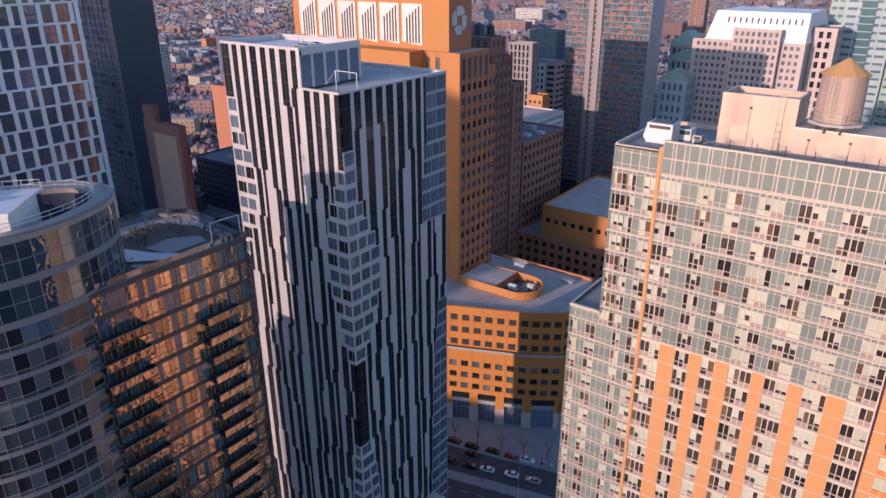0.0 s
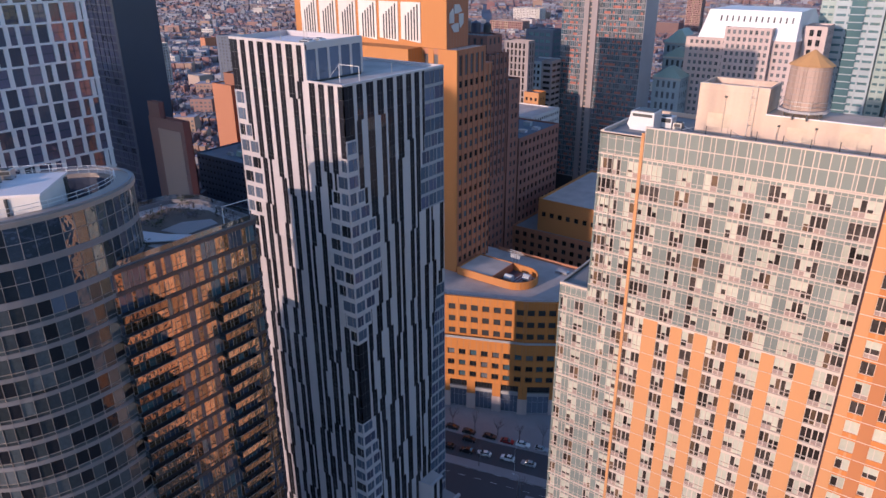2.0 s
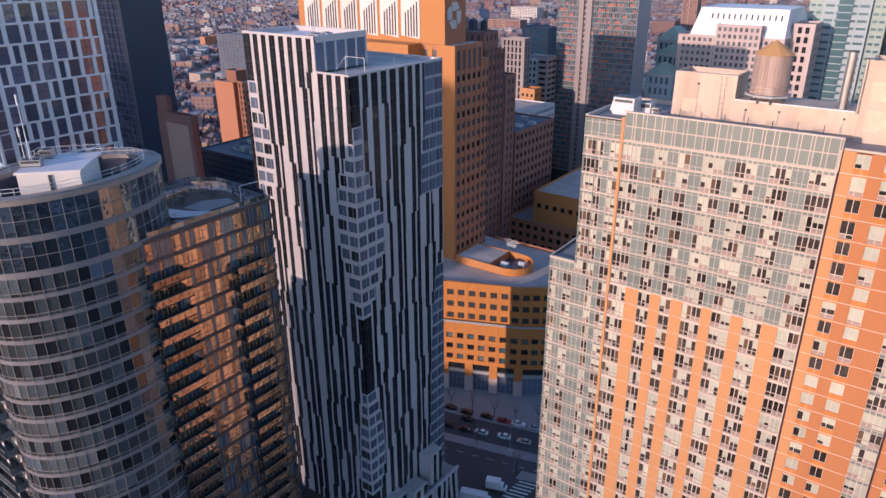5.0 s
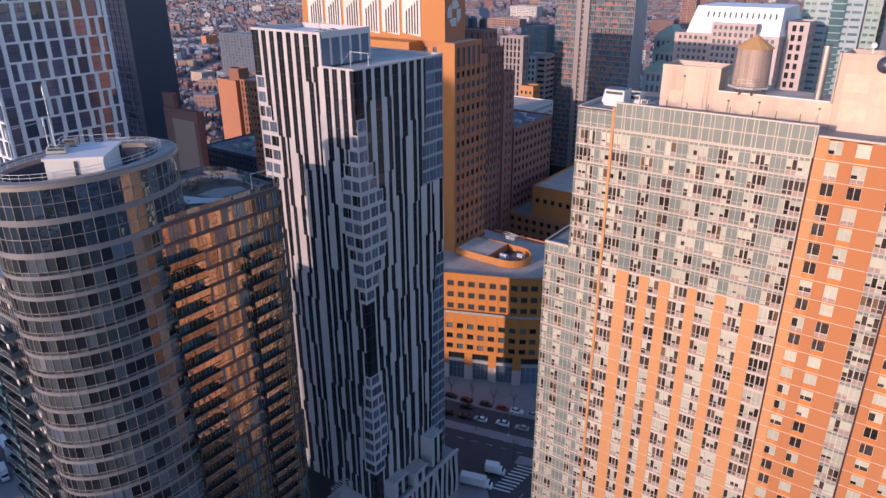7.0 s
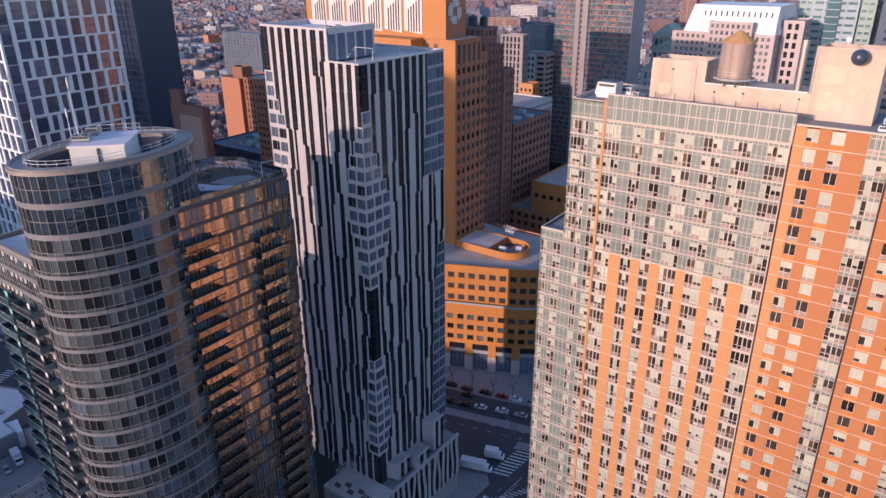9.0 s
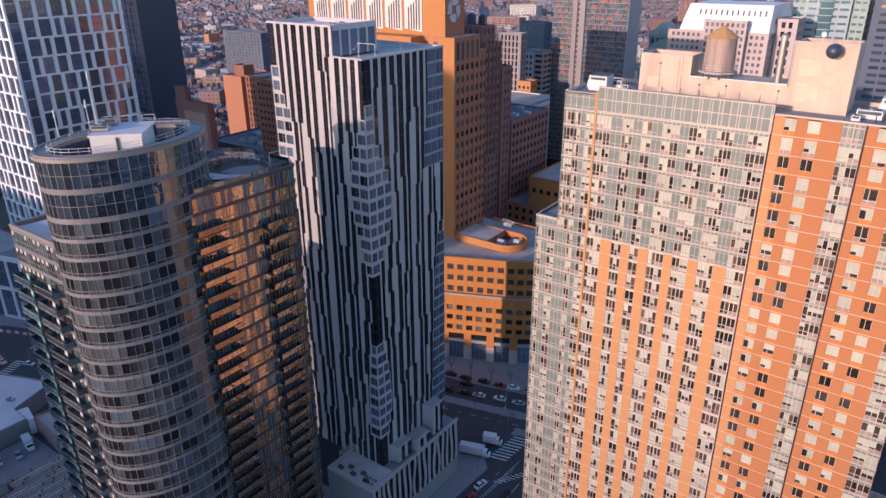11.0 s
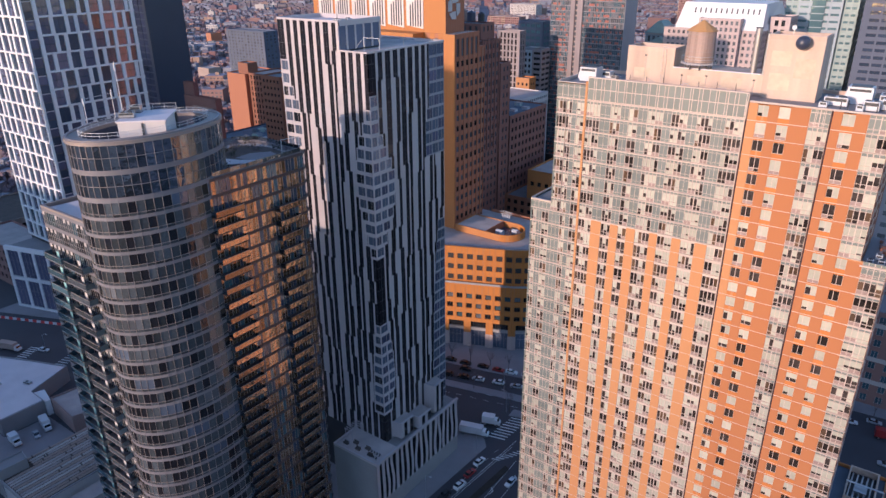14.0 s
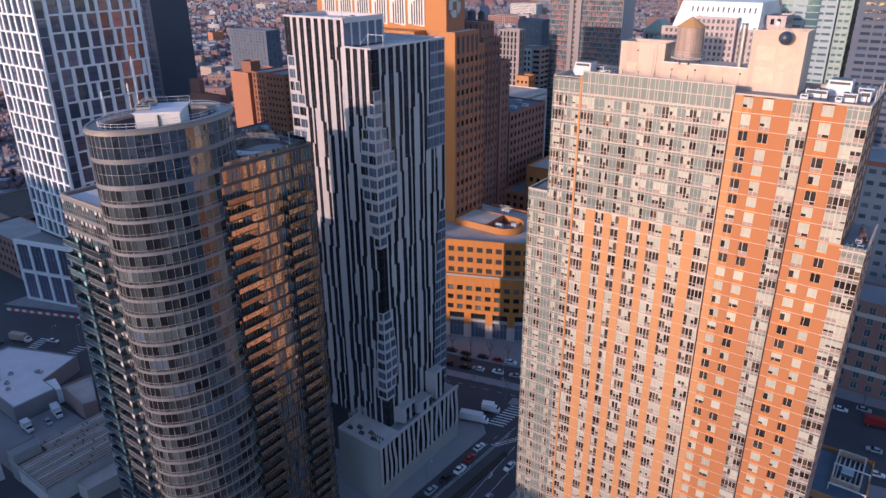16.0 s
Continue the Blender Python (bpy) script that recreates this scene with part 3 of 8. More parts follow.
    west.wall(Side((-39.1, back, 0), (0, -1)), 0, back - 84, 0, 96.5, -0.3, 0, "panel_sage").wall(Side((-34.5, back, 0), (0, -1)), 0, back - 84, 96.5, 120.9, -0.3, 0, "panel_sage")
    part("end_wall", west, root)
    # roof, parapets
    r = Shape()
    r.box(-34.2, 21.0, 84.4, back - 0.3, 120.4, 120.75, "roof_grey").box(-38.8, -34.6, 84.4, back - 0.3, 96.2, 96.35, "roof_grey").box(21.5, 25.1, 84.4, back - 0.3, 96.2, 96.5, "roof_grey")
    part("roof", r, root)
    part("parapet", Shape().wall(front, -28.14, 0.5, 122.32, 122.5, -0.45, 0.1, "mullion_pale"), root, "pale metal coping")
    part("parapet", Shape().wall(front, -34.5, -28.2, 120.85, 121.2, -0.4, 0.05, "mullion_pale"), root, "pale metal coping")
    part("parapet", Shape().wall(front, 0.66, 21.4, 121.0, 121.25, -0.4, 0.08, "mullion_pale"), root, "pale metal coping")
    part("parapet", Shape().wall(front, -39.1, -34.5, 96.4, 96.8, -0.4, 0.05, "mullion_pale"), root, "pale metal coping")
    part("parapet", Shape().wall(front, 21.4, 25.4, 96.8, 97.05, -0.4, 0.08, "mullion_pale"), root, "pale metal coping")
    part("parapet", Shape().box(-34.5, -34.15, 84.4, back, 120.7, 121.3, "mullion_pale"), root, "pale metal coping")
    part("parapet", Shape().box(-39.1, -38.8, 84.4, back, 96.3, 96.8, "mullion_pale"), root, "pale metal coping")
    part("parapet", Shape().box(21.05, 21.4, 84.4, back, 120.6, 121.3, "mullion_pale"), root, "pale metal coping")
    part("parapet", Shape().box(25.1, 25.4, 84.4, back, 96.5, 97.05, "mullion_pale"), root, "pale metal coping")
    part("parapet", Shape().box(-34.1, 21, back - 0.4, back, 120.7, 121.4, "stucco_peach"), root, "pale metal coping")
    part("parapet", Shape().box(-28.14, 0.5, 84.3, 84.45, 120.7, 122.3, "panel_sage"), root, "pale metal coping")
    # stucco bulkheads
    b = Shape()
    b.box(-24.1, -15.2, 91.9, 98.4, 120.7, 126.85, "stucco_peach")
    part("bulkhead", b, root, "peach stucco bulkhead")
    b = Shape()
    b.box(-15.2, 0.7, 91.7, 98.5, 120.7, 124.3, "stucco_peach")
    part("bulkhead", b, root, "low peach stucco bulkhead")
    b = Shape()
    b.box(0.7, 9.25, 90.4, 97.0, 120.7, 130.4, "stucco_peach")
    part("bulkhead", b, root, "tall peach stucco bulkhead")
    part("bulkhead_coping", Shape().box(-15.2, 0.7, 91.62, 91.95, 124.3, 124.45, "roof_white"), root)
    for k, (a, b, c, d, y) in enumerate(((1.6, 4.9, 122.2, 125.0, 90.4), (5.3, 8.4, 124.4, 127.6, 90.4), (1.5, 4.6, 126.2, 128.6, 90.4), (-22.6, -19.5, 121.9, 123.8, 91.9), (-12.4, -9.2, 121.3, 123.1, 91.7), (-6.4, -2.9, 121.6, 123.4, 91.7))):
        part("stucco_patch", Shape().box(a, b, y - 0.008, y, c, d, "stucco_patch"), root, "paler mended stucco patch")
    for x0, x1, y0, y1, z in ((-24.1, -15.2, 91.9, 98.4, 126.85), (0.7, 9.25, 90.4, 97.0, 130.4)):
        rim = Shape()
        rim.box(x0, x1, y0, y0 + 0.3, z, z + 0.75, "stucco_peach").box(x0, x1, y1 - 0.3, y1, z, z + 0.75, "stucco_peach")
        rim.box(x0, x0 + 0.3, y0 + 0.3, y1 - 0.3, z, z + 0.75, "stucco_peach").box(x1 - 0.3, x1, y0 + 0.3, y1 - 0.3, z, z + 0.75, "stucco_peach")
        part("bulkhead_parapet", rim, root)
        part("bulkhead_coping", Shape().box(x0 - 0.06, x1 + 0.06, y0 - 0.06, y0 + 0.36, z + 0.75, z + 0.83, "mullion_pale"), root)
    return root


apartment_tower()


# ---- striped tower ----
BF = 3.1


def interp(x, table):
    return float(np.interp(x, [a for a, _ in table], [b for _, b in table]))


def striped_tower():
    rnd = random.Random(11)
    root = thing("striped_tower", "slender tower with zigzag stripes of pale metal panels and black glass", "apartment building", at=(-92, 93, 0))
    core = Shape()
    core.box(-106.8, -78.9, 79.3, 107.2, 0, 123.2, "steel_dark").box(-106.8, -87.3, 79.3, 93.0, 123.2, 128.9, "steel_dark")
    part("core", core, root)
    floors = [123.5 - BF * k for k in range(-2, 34)]      # tops of storeys
    south, east = Side((-107, 79, 0), (1, 0)), Side((-78.6, 79, 0), (0, 1))
    high_east = Side((-87, 79, 0), (0, 1))
    metal, glass, punched = Pieces(root, "metal_panel", 290), Pieces(root, "glass_strip", 290), Pieces(root, "punched_window", 150)

    def zone(face, z):
        """The stretches of a storey that have punched windows."""
        out = []
        if face == "s":
            if 89 < z < 120.5:
                out.append((0, interp(z, [(89, 0), (93, 1.6), (98, 4), (104, 5.6), (112, 5.2), (116, 2.6), (120.5, 2.6)])))
            if 76 < z < 112:
                out.append((interp(z, [(76, 26.6), (82, 25.2), (88, 23.6), (96, 22.8), (102, 23.6), (107, 24.6), (109, 26.8), (112, 26.8)]), 28.4))
            if 30 < z < 58:
                out.append((interp(z, [(30, 25.0), (44, 25.4), (58, 27.0)]), 28.4))
        else:
            if 76 < z < 115:
                out.append((0, interp(z, [(76, 2.4), (82, 5), (88, 7.6), (97, 8), (101, 5.2), (104, 5.2), (106, 2.7), (115, 2.7)])))
            if 30 < z < 58:
                out.append((0, interp(z, [(30, 3.4), (38, 5.2), (48, 4.6), (58, 2.4)])))
            if z > 97:
                out.append((interp(z, [(97, 20.5), (106, 20.5), (112, 22.2), (124, 22.2)]), 28.4))
            if z < 79:
                out.append((interp(z, [(20, 22), (60, 23.5), (79, 25.5)]), 28.4))
        return [(a, b) for a, b in out if b - a > 0.7]

    def strips(face):
        base = {"s": [(0, 2.2), (3.0, 4.4), (5.4, 6.8), (7.7, 9.4), (10.4, 11.8), (12.8, 14.2), (15.2, 16.9), (17.9, 19.2), (20.3, 21.8), (22.6, 24.0), (24.9, 26.3), (27.2, 28.4)],
                "x": [(0, 2.4), (3.2, 4.8), (5.7, 7.6), (8.5, 10.2), (11.1, 13.0), (13.9, 15.7), (16.6, 18.2), (19.1, 20.6), (21.4, 22.9), (23.7, 25.2), (26, 27.8)]}[face]
        off = [0.0] * len(base)
        wide = [(b - a) for a, b in base]
        hold = [rnd.randint(4, 12) if face == "x" else rnd.randint(1, 12) for _ in base]
        lean = [rnd.choice((-1, 1)) for _ in base]
        rows = []
        for k in range(len(floors)):
            for i in range(len(base)):
                hold[i] -= 1
                if hold[i] <= 0:
                    hold[i] = rnd.randint(2, 5) if k > 14 else rnd.randint(3, 6)
                    lean[i] = -lean[i] if rnd.random() < 0.6 else lean[i]
                    off[i] = max(-0.6, min(0.6, off[i] + lean[i] * rnd.choice((0.5, 0.6, 0.7))))
                    low, high = (1.35, 1.75) if k > 14 else (1.0, 1.38)
                    wide[i] = max(low, min(high, wide[i] + rnd.uniform(-0.25, 0.3)))
            row, at = [], 0.0
            corner = 58 < floors[k] < 79 or floors[k] < 32      # the corner is all black glass here
            for i, (a, b) in enumerate(base):
                c = (a + b) / 2 + off[i]
                u0, u1 = max(at + (0.5 if i else 0), c - wide[i] / 2), min(28.4, c + wide[i] / 2)
                if i == 0:
                    u0 = 0.0
                if corner and face == "s" and i == len(base) - 1:
                    u0, u1 = max(at + 0.5, 26.4), 28.4
                if corner and face == "x" and i == 0:
                    u1 = 2.6
                if u1 - u0 > 0.4:
                    row.append((round(u0, 2), round(u1, 2)))
                    at = u1
            rows.append(row)
        return rows

    def clip(spans, cuts):
        for c0, c1 in cuts:
            nxt = []
            for a, b in spans:
                if b <= c0 or a >= c1:
                    nxt.append((a, b))
                    continue
                if a < c0:
                    nxt.append((a, c0))
                if b > c1:
                    nxt.append((c1, b))
            spans = nxt
        return [(round(a, 2), round(b, 2)) for a, b in spans if b - a > 0.08]

    def runs(cells):
        """Joins equal cells of following storeys into upright runs."""
        live, out = {}, []
        for k, row in enumerate(cells):
            now = {}
            for c in row:
                now[c] = live.get(c, k)
            for c, start in live.items():
                if c not in now:
                    out.append((c, start, k))
            live = now
        return out + [(c, start, len(cells)) for c, start in live.items()]

    for face, side in (("s", south), ("x", east)):
        rows = strips(face)
        dark_rows, pale_rows = [], []
        for k, z in enumerate(floors):
            limit = 28.4
            if k < 2:
                if face == "x":
                    dark_rows.append([])
                    pale_rows.append([])
                    continue
                limit = 20.0
            dark = [(a, min(b, limit)) for a, b in rows[k] if a < limit - 0.4]
            if face == "s" and k < 2:
                dark = [d for d in dark if d[1] <= 19.6]
            cuts = [] if k < 2 else zone(face, z)
            pale = clip([(0, limit)], dark)
            dark_rows.append(clip(dark, cuts))
            pale_rows.append(clip(pale, cuts))
            for a, b in cuts:
                n = max(1, round((b - a) / 2.5))
                w = (b - a) / n
                for i in range(n):
                    far = 1 if face == "x" and a > 15 else 0
                    key = ("punch", round(w, 2), (k + i) % 3, face, far)
                    if key not in SHAPES:
                        s = Shape()
                        g = ("glass_sky", "glass_navy", "glass_sky")[(k + i) % 3] if face == "x" else ("glass_sky", "glass_sky", "glass_dark")[(k + i) % 3]
                        m = min(0.26, w * 0.14) if far == 0 else 0.07
                        s = opening(w, BF - 0.02, m, w - m * 0.5, (0.62, 0.3)[far], BF - 0.3, -0.2, 0.06, ("metal_panel", "stone_grey")[far])
                        s.sub("pane").wall(FLAT, m, w - m * 0.5, (0.62, 0.3)[far], BF - 0.3, -0.14, -0.08, g)
                        s.sub("mullion").wall(FLAT, w * 0.62 - 0.03, w * 0.62 + 0.03, (0.62, 0.3)[far], BF - 0.3, -0.1, -0.03, "frame_taupe")
                        SHAPES[key] = s
                    punched.put(SHAPES[key], side.matrix(a + i * w, z - BF, 0))
        for (a, b), k0, k1 in sorted(runs(pale_rows), key=lambda r: r[1]):
            line = []
            for k in reversed(range(k0, k1)):
                z = floors[k] - BF
                line += [(z, 0.03), (z + 0.02, 0.06), (z + BF - 0.03, 0.06), (z + BF - 0.01, 0.03)]
            metal.put(Shape().profile(side, a, b, line, ["metal_panel"] * len(line), -0.2), Matrix.Identity(4))
        for (a, b), k0, k1 in sorted(runs(dark_rows), key=lambda r: r[1]):
            line, keys = [], []
            for k in reversed(range(k0, k1)):
                z = floors[k] - BF
                line += [(z, 0.01), (z + 0.74, 0.01), (z + 0.75, 0.03), (z + 0.82, 0.03), (z + 0.83, 0.0), (z + BF - 0.01, 0.0)]
                keys += ["glass_ink", "steel_dark", "steel_dark", "steel_dark", "glass_ink" if (k * 7 + int(a * 3)) % 5 else "glass_dark", "steel_dark"]
            s = Shape().profile(side, a, b, line, keys, -0.2)
            if b - a > 1.3:
                s.sub("mullion").wall(side, (a + b) / 2 - 0.03, (a + b) / 2 + 0.03, floors[k1 - 1] - BF, floors[k0], -0.1, 0.03, "steel_dark")
            glass.put(s, Matrix.Identity(4))
    # bulkhead's side in blue glass with pale ribs
    for i in range(5):
        u = 0.1 + i * 2.85
        part("bulkhead_glass", Shape().wall(high_east, u, u + 2.3, 123.6, 129.9, -0.2, -0.02, "glass_sky"), root)
        part("bulkhead_rib", Shape().wall(high_east, u + 2.3, u + 2.85, 123.6, 129.9, -0.2, 0.06, "metal_panel"), root)
    metal.done()
    glass.done()
    punched.done()
    r = Shape()
    r.box(-106.6, -87.4, 79.6, 92.8, 128.9, 129.1, "roof_white").box(-87.0, -79.0, 79.4, 107.0, 123.0, 123.22, "roof_membrane").box(-106.6, -87.0, 93.2, 107, 123.0, 123.22, "roof_membrane")
    part("roof", r, root)
    part("parapet", Shape().wall(south, 0, 20, 129.65, 130.1, -0.4, 0.12, "metal_panel"), root, "pale metal parapet coping")
    part("parapet", Shape().wall(south, 0, 20, 128.9, 129.65, -0.4, -0.05, "glass_black"), root, "pale metal parapet coping")
    part("parapet", Shape().wall(south, 20.05, 28.4, 123.5, 123.85, -0.4, 0.12, "metal_panel"), root, "pale metal parapet coping")
    part("parapet", Shape().wall(east, 0.42, 28.4, 123.5, 123.85, -0.4, 0.12, "metal_panel"), root, "pale metal parapet coping")
    part("parapet", Shape().box(-87.4, -86.9, 79.4, 93.2, 128.9, 130.1, "metal_panel"), root, "pale metal parapet coping")
    part("parapet", Shape().box(-107, -87.4, 92.8, 93.2, 128.9, 130.1, "metal_panel"), root, "pale metal parapet coping")
    part("parapet", Shape().box(-107, -106.6, 79.4, 92.8, 128.9, 130.1, "metal_panel"), root, "pale metal parapet coping")
    part("parapet", Shape().box(-107, -79, 106.9, 107.3, 123.2, 123.85, "metal_panel"), root, "pale metal parapet coping")
    part("parapet", Shape().box(-107, -106.7, 93.2, 106.9, 123.2, 123.85, "metal_panel"), root, "pale metal parapet coping")
    # podium
    pod = Shape()
    pod.box(-89.6, -74.0, 69.7, 79, 0, 18.6, "concrete").box(-78.6, -74.0, 79, 107.2, 0, 18.2, "concrete")
    part("podium", pod, root, "grey podium with wavy pale fins")
    rnd2 = random.Random(3)
    fin = Pieces(root, "podium_fin", 200)
    pe = Side((-74.0, 69.7, 0), (0, 1))
    u = 0.3
    while u < 37:
        s, w, sway = Shape(), rnd2.uniform(0.85, 1.2), rnd2.uniform(-0.45, 0.45)
        zs = [5.5 + (19.2 - 5.5) * j / 5 for j in range(6)]
        for j in range(5):
            o0, o1 = sway * math.sin(j * 1.1), sway * math.sin((j + 1) * 1.1)
            a = pe.at
            s.hexa([a(u + o0, zs[j], 0.0), a(u + w + o0, zs[j], 0), a(u + w + o1, zs[j + 1], 0), a(u + o1, zs[j + 1], 0), a(u + o0, zs[j], 0.13), a(u + w + o0, zs[j], 0.13), a(u + w + o1, zs[j + 1], 0.13), a(u + o1, zs[j + 1], 0.13)], "metal_panel")
        fin.put(s, Matrix.Identity(4))
        u += w + rnd2.uniform(0.85, 1.3)
    fin.done()
    part("podium_glass", Shape().wall(pe, 0.4, 37.3, 5.6, 18.1, -0.1, 0.03, "glass_ink"), root)
    pr = Shape()
    pr.wall(pe, 0, 37.5, 18.6, 19.2, -0.4, 0.28, "metal_panel").box(-89.6, -74.3, 69.7, 70.1, 18.6, 19.4, "metal_panel").box(-89.6, -89.2, 70.1, 79, 18.6, 19.4, "metal_panel")
    part("podium_parapet", pr, root)
    part("podium_roof", Shape().box(-89.2, -74.4, 70.1, 79, 18.6, 18.8, "roof_membrane"), root)
    return root


striped_tower()


# ---- terracotta office complex ----
def office_complex():
    root = thing("office_tower", "terracotta brick office tower with louvred crown and stepped podium", "office building", at=(-150, 185, 0))
    # podium plan, counter-clockwise
    plan = [(-150, 144.5), (-115, 158), (-91, 168.3), (-82.5, 174.1), (-80, 182), (-85, 203.5), (-150, 203.5)]
    top = 41.0
    inner = [(-150, 145.5), (-115.2, 158.6), (-91.3, 168.9), (-83.1, 174.6), (-80.7, 182.2), (-85.5, 203.2), (-150, 203.2)]
    part("podium_core", Shape().prism(inner, 0, top - 0.2, "steel_dark", top="roof_membrane"), root)
    wall, win, shop = Pieces(root, "wall_course", 200), Pieces(root, "window", 150), Pieces(root, "shop_window", 60)
    block = lambda *a: wall.put(Shape().wall(*a), Matrix.Identity(4))
    for (p, q) in zip(plan[:-2], plan[1:-1]):
        side = Side((*p, 0), (q[0] - p[0], q[1] - p[1]))
        length = math.dist(p, q)
        n = max(1, round(length / 3.5))
        step = length / n
        for tier, (z0, z1, w, rows) in enumerate(((27.1, 41.9, -0.4, 3), (11.2, 27.4, 1.0, 3))):
            zs = [z0 + (1.6, 1.25)[tier == 0] + r * (4.15, 4.35)[tier == 0] for r in range(rows)]
            edges = [z0] + [e for z in zs for e in (z, z + 2.1)] + [z1]
            for a, b in zip(edges[::2], edges[1::2]):
                block(side, -0.3, length + 0.3, a, b, w - 0.8, w, "brick_ochre")
            for i in range(n):
                u = i * step
                block(side, u, u + step / 2 - 1.15, zs[0], zs[-1] + 2.1, w - 0.8, w - 0.02, "brick_ochre")
                block(side, u + step / 2 + 1.15, u + step, zs[0], zs[-1] + 2.1, w - 0.8, w - 0.02, "brick_ochre")
                block(side, u - 0.3, u + 0.3, z0, z1 - 0.8, w, w + 0.05, "brick_ochre")
                for z in zs:
                    win.put(pane(2.3, 2.1, ("glass_dark", "glass_grey", "glass_dark", "glass_teal")[(i * 7 + int(z)) % 4], "steel_dark", bars=1, rail=1.5), side.matrix(u + step / 2 - 1.15, z, w - 0.5))
        block(side, -0.3, length + 0.3, 27.2, 28.0, 0.9, 1.1, "concrete")
        m = max(1, round(length / 7.5))
        st = length / m
        for i in range(m):
            u = i * st
            for c in (u, u + st - 1.4):
                block(side, c, c + 1.4, 6.2, 11.2, -0.5, 1.0, "brick_ochre")
                block(side, c - 0.1, c + 1.5, 0, 6.2, -0.5, 1.1, "stone_rose")
            block(side, u + 1.4, u + st - 1.4, 7.4, 8.6, -0.5, 0.9, "concrete")
            shop.put(pane(st - 2.8, 2.5, "glass_dark", "steel_dark", bars=5), side.matrix(u + 1.4, 8.65, 0.3))
            shop.put(pane(st - 2.8, 7.0, "glass_sky", "steel", bars=3, rail=4.5), side.matrix(u + 1.4, 0.2, 0.1))
    wall.done()
    win.done()
    shop.done()
    # capsule-shaped plant enclosure on the podium roof
    a, b = Vector((-122.7, 175.2)), Vector((-103.0, 175.2))
    d = (b - a).normalized()
    nrm = Vector((d.y, -d.x))
    mid = b - nrm * 7.3

    def capsule(g):
        r = 7.3 - g
        c = [a + d * g - nrm * (14.6 - g), a + d * g - nrm * g]
        arc = [mid + r * (nrm * math.cos(t) + d * math.sin(t)) for t in [math.pi * i / 14 for i in range(15)]]
        return [c[0], c[1]] + arc

    outer, inn = capsule(0.0), capsule(0.35)
    ring = Shape()
    n = len(outer)
    for i in range(n):
        j = (i + 1) % n
        o0, o1, i0, i1 = outer[i], outer[j], inn[i], inn[j]
        ring.hexa([(*o0, top), (*o1, top), (*i1, top), (*i0, top), (*o0, top + 2.7), (*o1, top + 2.7), (*i1, top + 2.7), (*i0, top + 2.7)], "brick_ochre")
    part("plant_enclosure", ring, root, "rounded terracotta parapet round roof plant")
    # office tower
    tw = Shape()
    shaft_x0, shaft_x1, shaft_y0, shaft_y1 = -197.0, -124.0, 176.5, 193.0
    d0 = 0.5
    core = Shape()
    core.box(shaft_x0 + d0, shaft_x1 - d0, shaft_y0 + d0, shaft_y1 - d0, 0, 115, "steel_dark")
    core.box(-196.5, -129.5, 178.5, 189.5, 115, 132, "brick_terracotta")
    part("core", core, root)
    tower_win = Pieces(root, "tower_window", 150)
    sx, ss = Side((shaft_x1, shaft_y0, 0), (0, 1)), Side((shaft_x0, shaft_y0, 0), (1, 0))
    fh = 4.05
    for side, length, us in ((sx, 16.5, [1.35 + 3.1 * i for i in range(5)]), (ss, 73.0, [1.5 + 3.9 * i for i in range(17)])):
        edges = [0.502 if side is sx else 0.0] + [e for u in us for e in (u, u + 1.8)] + [length]
        # one brick in two tones: ochre for the sunlit south, terracotta for the shaded east
        for e0, e1 in zip(edges[::2], edges[1::2]):
            tw.wall(side, e0, e1, 0, 116.4, -d0, 0, "brick_terracotta" if side is sx else "brick_ochre")
        for k in range(18):
            z = 104.6 - k * fh
            for u in us:
                tw.wall(side, u, u + 1.8, z - fh + 2.1, z, -d0, -0.16, "brick_terracotta")
                tower_win.put(pane(1.8, 2.1, ("glass_teal", "glass_dark", "glass_grey")[(k * 5 + int(u)) % 3] if side is sx else "glass_dark", "steel_dark", bars=1, rail=1.45), side.matrix(u, z, -d0 + 0.12))
        for u in us:
            tw.wall(side, u, u + 1.8, 106.7, 108.3, -d0, -0.16, "brick_terracotta")
            tower_win.put(pane(1.8, 6.4, "glass_grey", "brick_brown", bars=1, rail=3.2), side.matrix(u, 108.3, -d0 + 0.12))
            tw.wall(side, u, u + 1.8, 114.7, 116.4, -d0, -0.06, "brick_terracotta")
            tw.wall(side, u, u + 1.8, 0, 104.6 - 18 * fh + 2.1, -d0, -0.16, "brick_terracotta")
    # lower shoulder at the end of the shaft
    sho = Side((-124.3, 193.0, 0), (0, 1))
    for e0, e1 in ((0, 0.7), (2.3, 3.1), (4.4, 4.6)):
        tw.wall(sho, e0, e1, 0, 110.2, -8, 0, "brick_terracotta")
    for u in (0.7, 3.1):
        w = 1.6 if u < 1 else 1.3
        tw.wall(sho, u, u + w, 106.7, 110.2, -8, -0.16, "brick_terracotta")
        for k in range(18):
            z = 104.6 - k * fh
            tw.wall(sho, u, u + w, z - fh + 2.1, z, -8, -0.16, "brick_terracotta")
            tower_win.put(pane(w, 2.1, "glass_teal", "steel_dark", bars=1, rail=1.45), sho.matrix(u, z, -0.38))
        tw.wall(sho, u, u + w, 0, 30, -8, -0.16, "brick_terracotta")
    part("shoulder_back", Shape().box(-132.2, -124.8, 193.0, 197.5, 0, 110.1, "steel_dark"), root)
    part("shoulder_cap", Shape().box(-132.3, -124.2, 192.9, 197.7, 110.2, 110.7, "brick_terracotta"), root)
    part("tower_wall", tw, root)
    tower_win.done()
    crown = Shape()
    crown.box(-196.8, -129.0, 178.0, 190.0, 116.0, 132.5, "brick_terracotta")
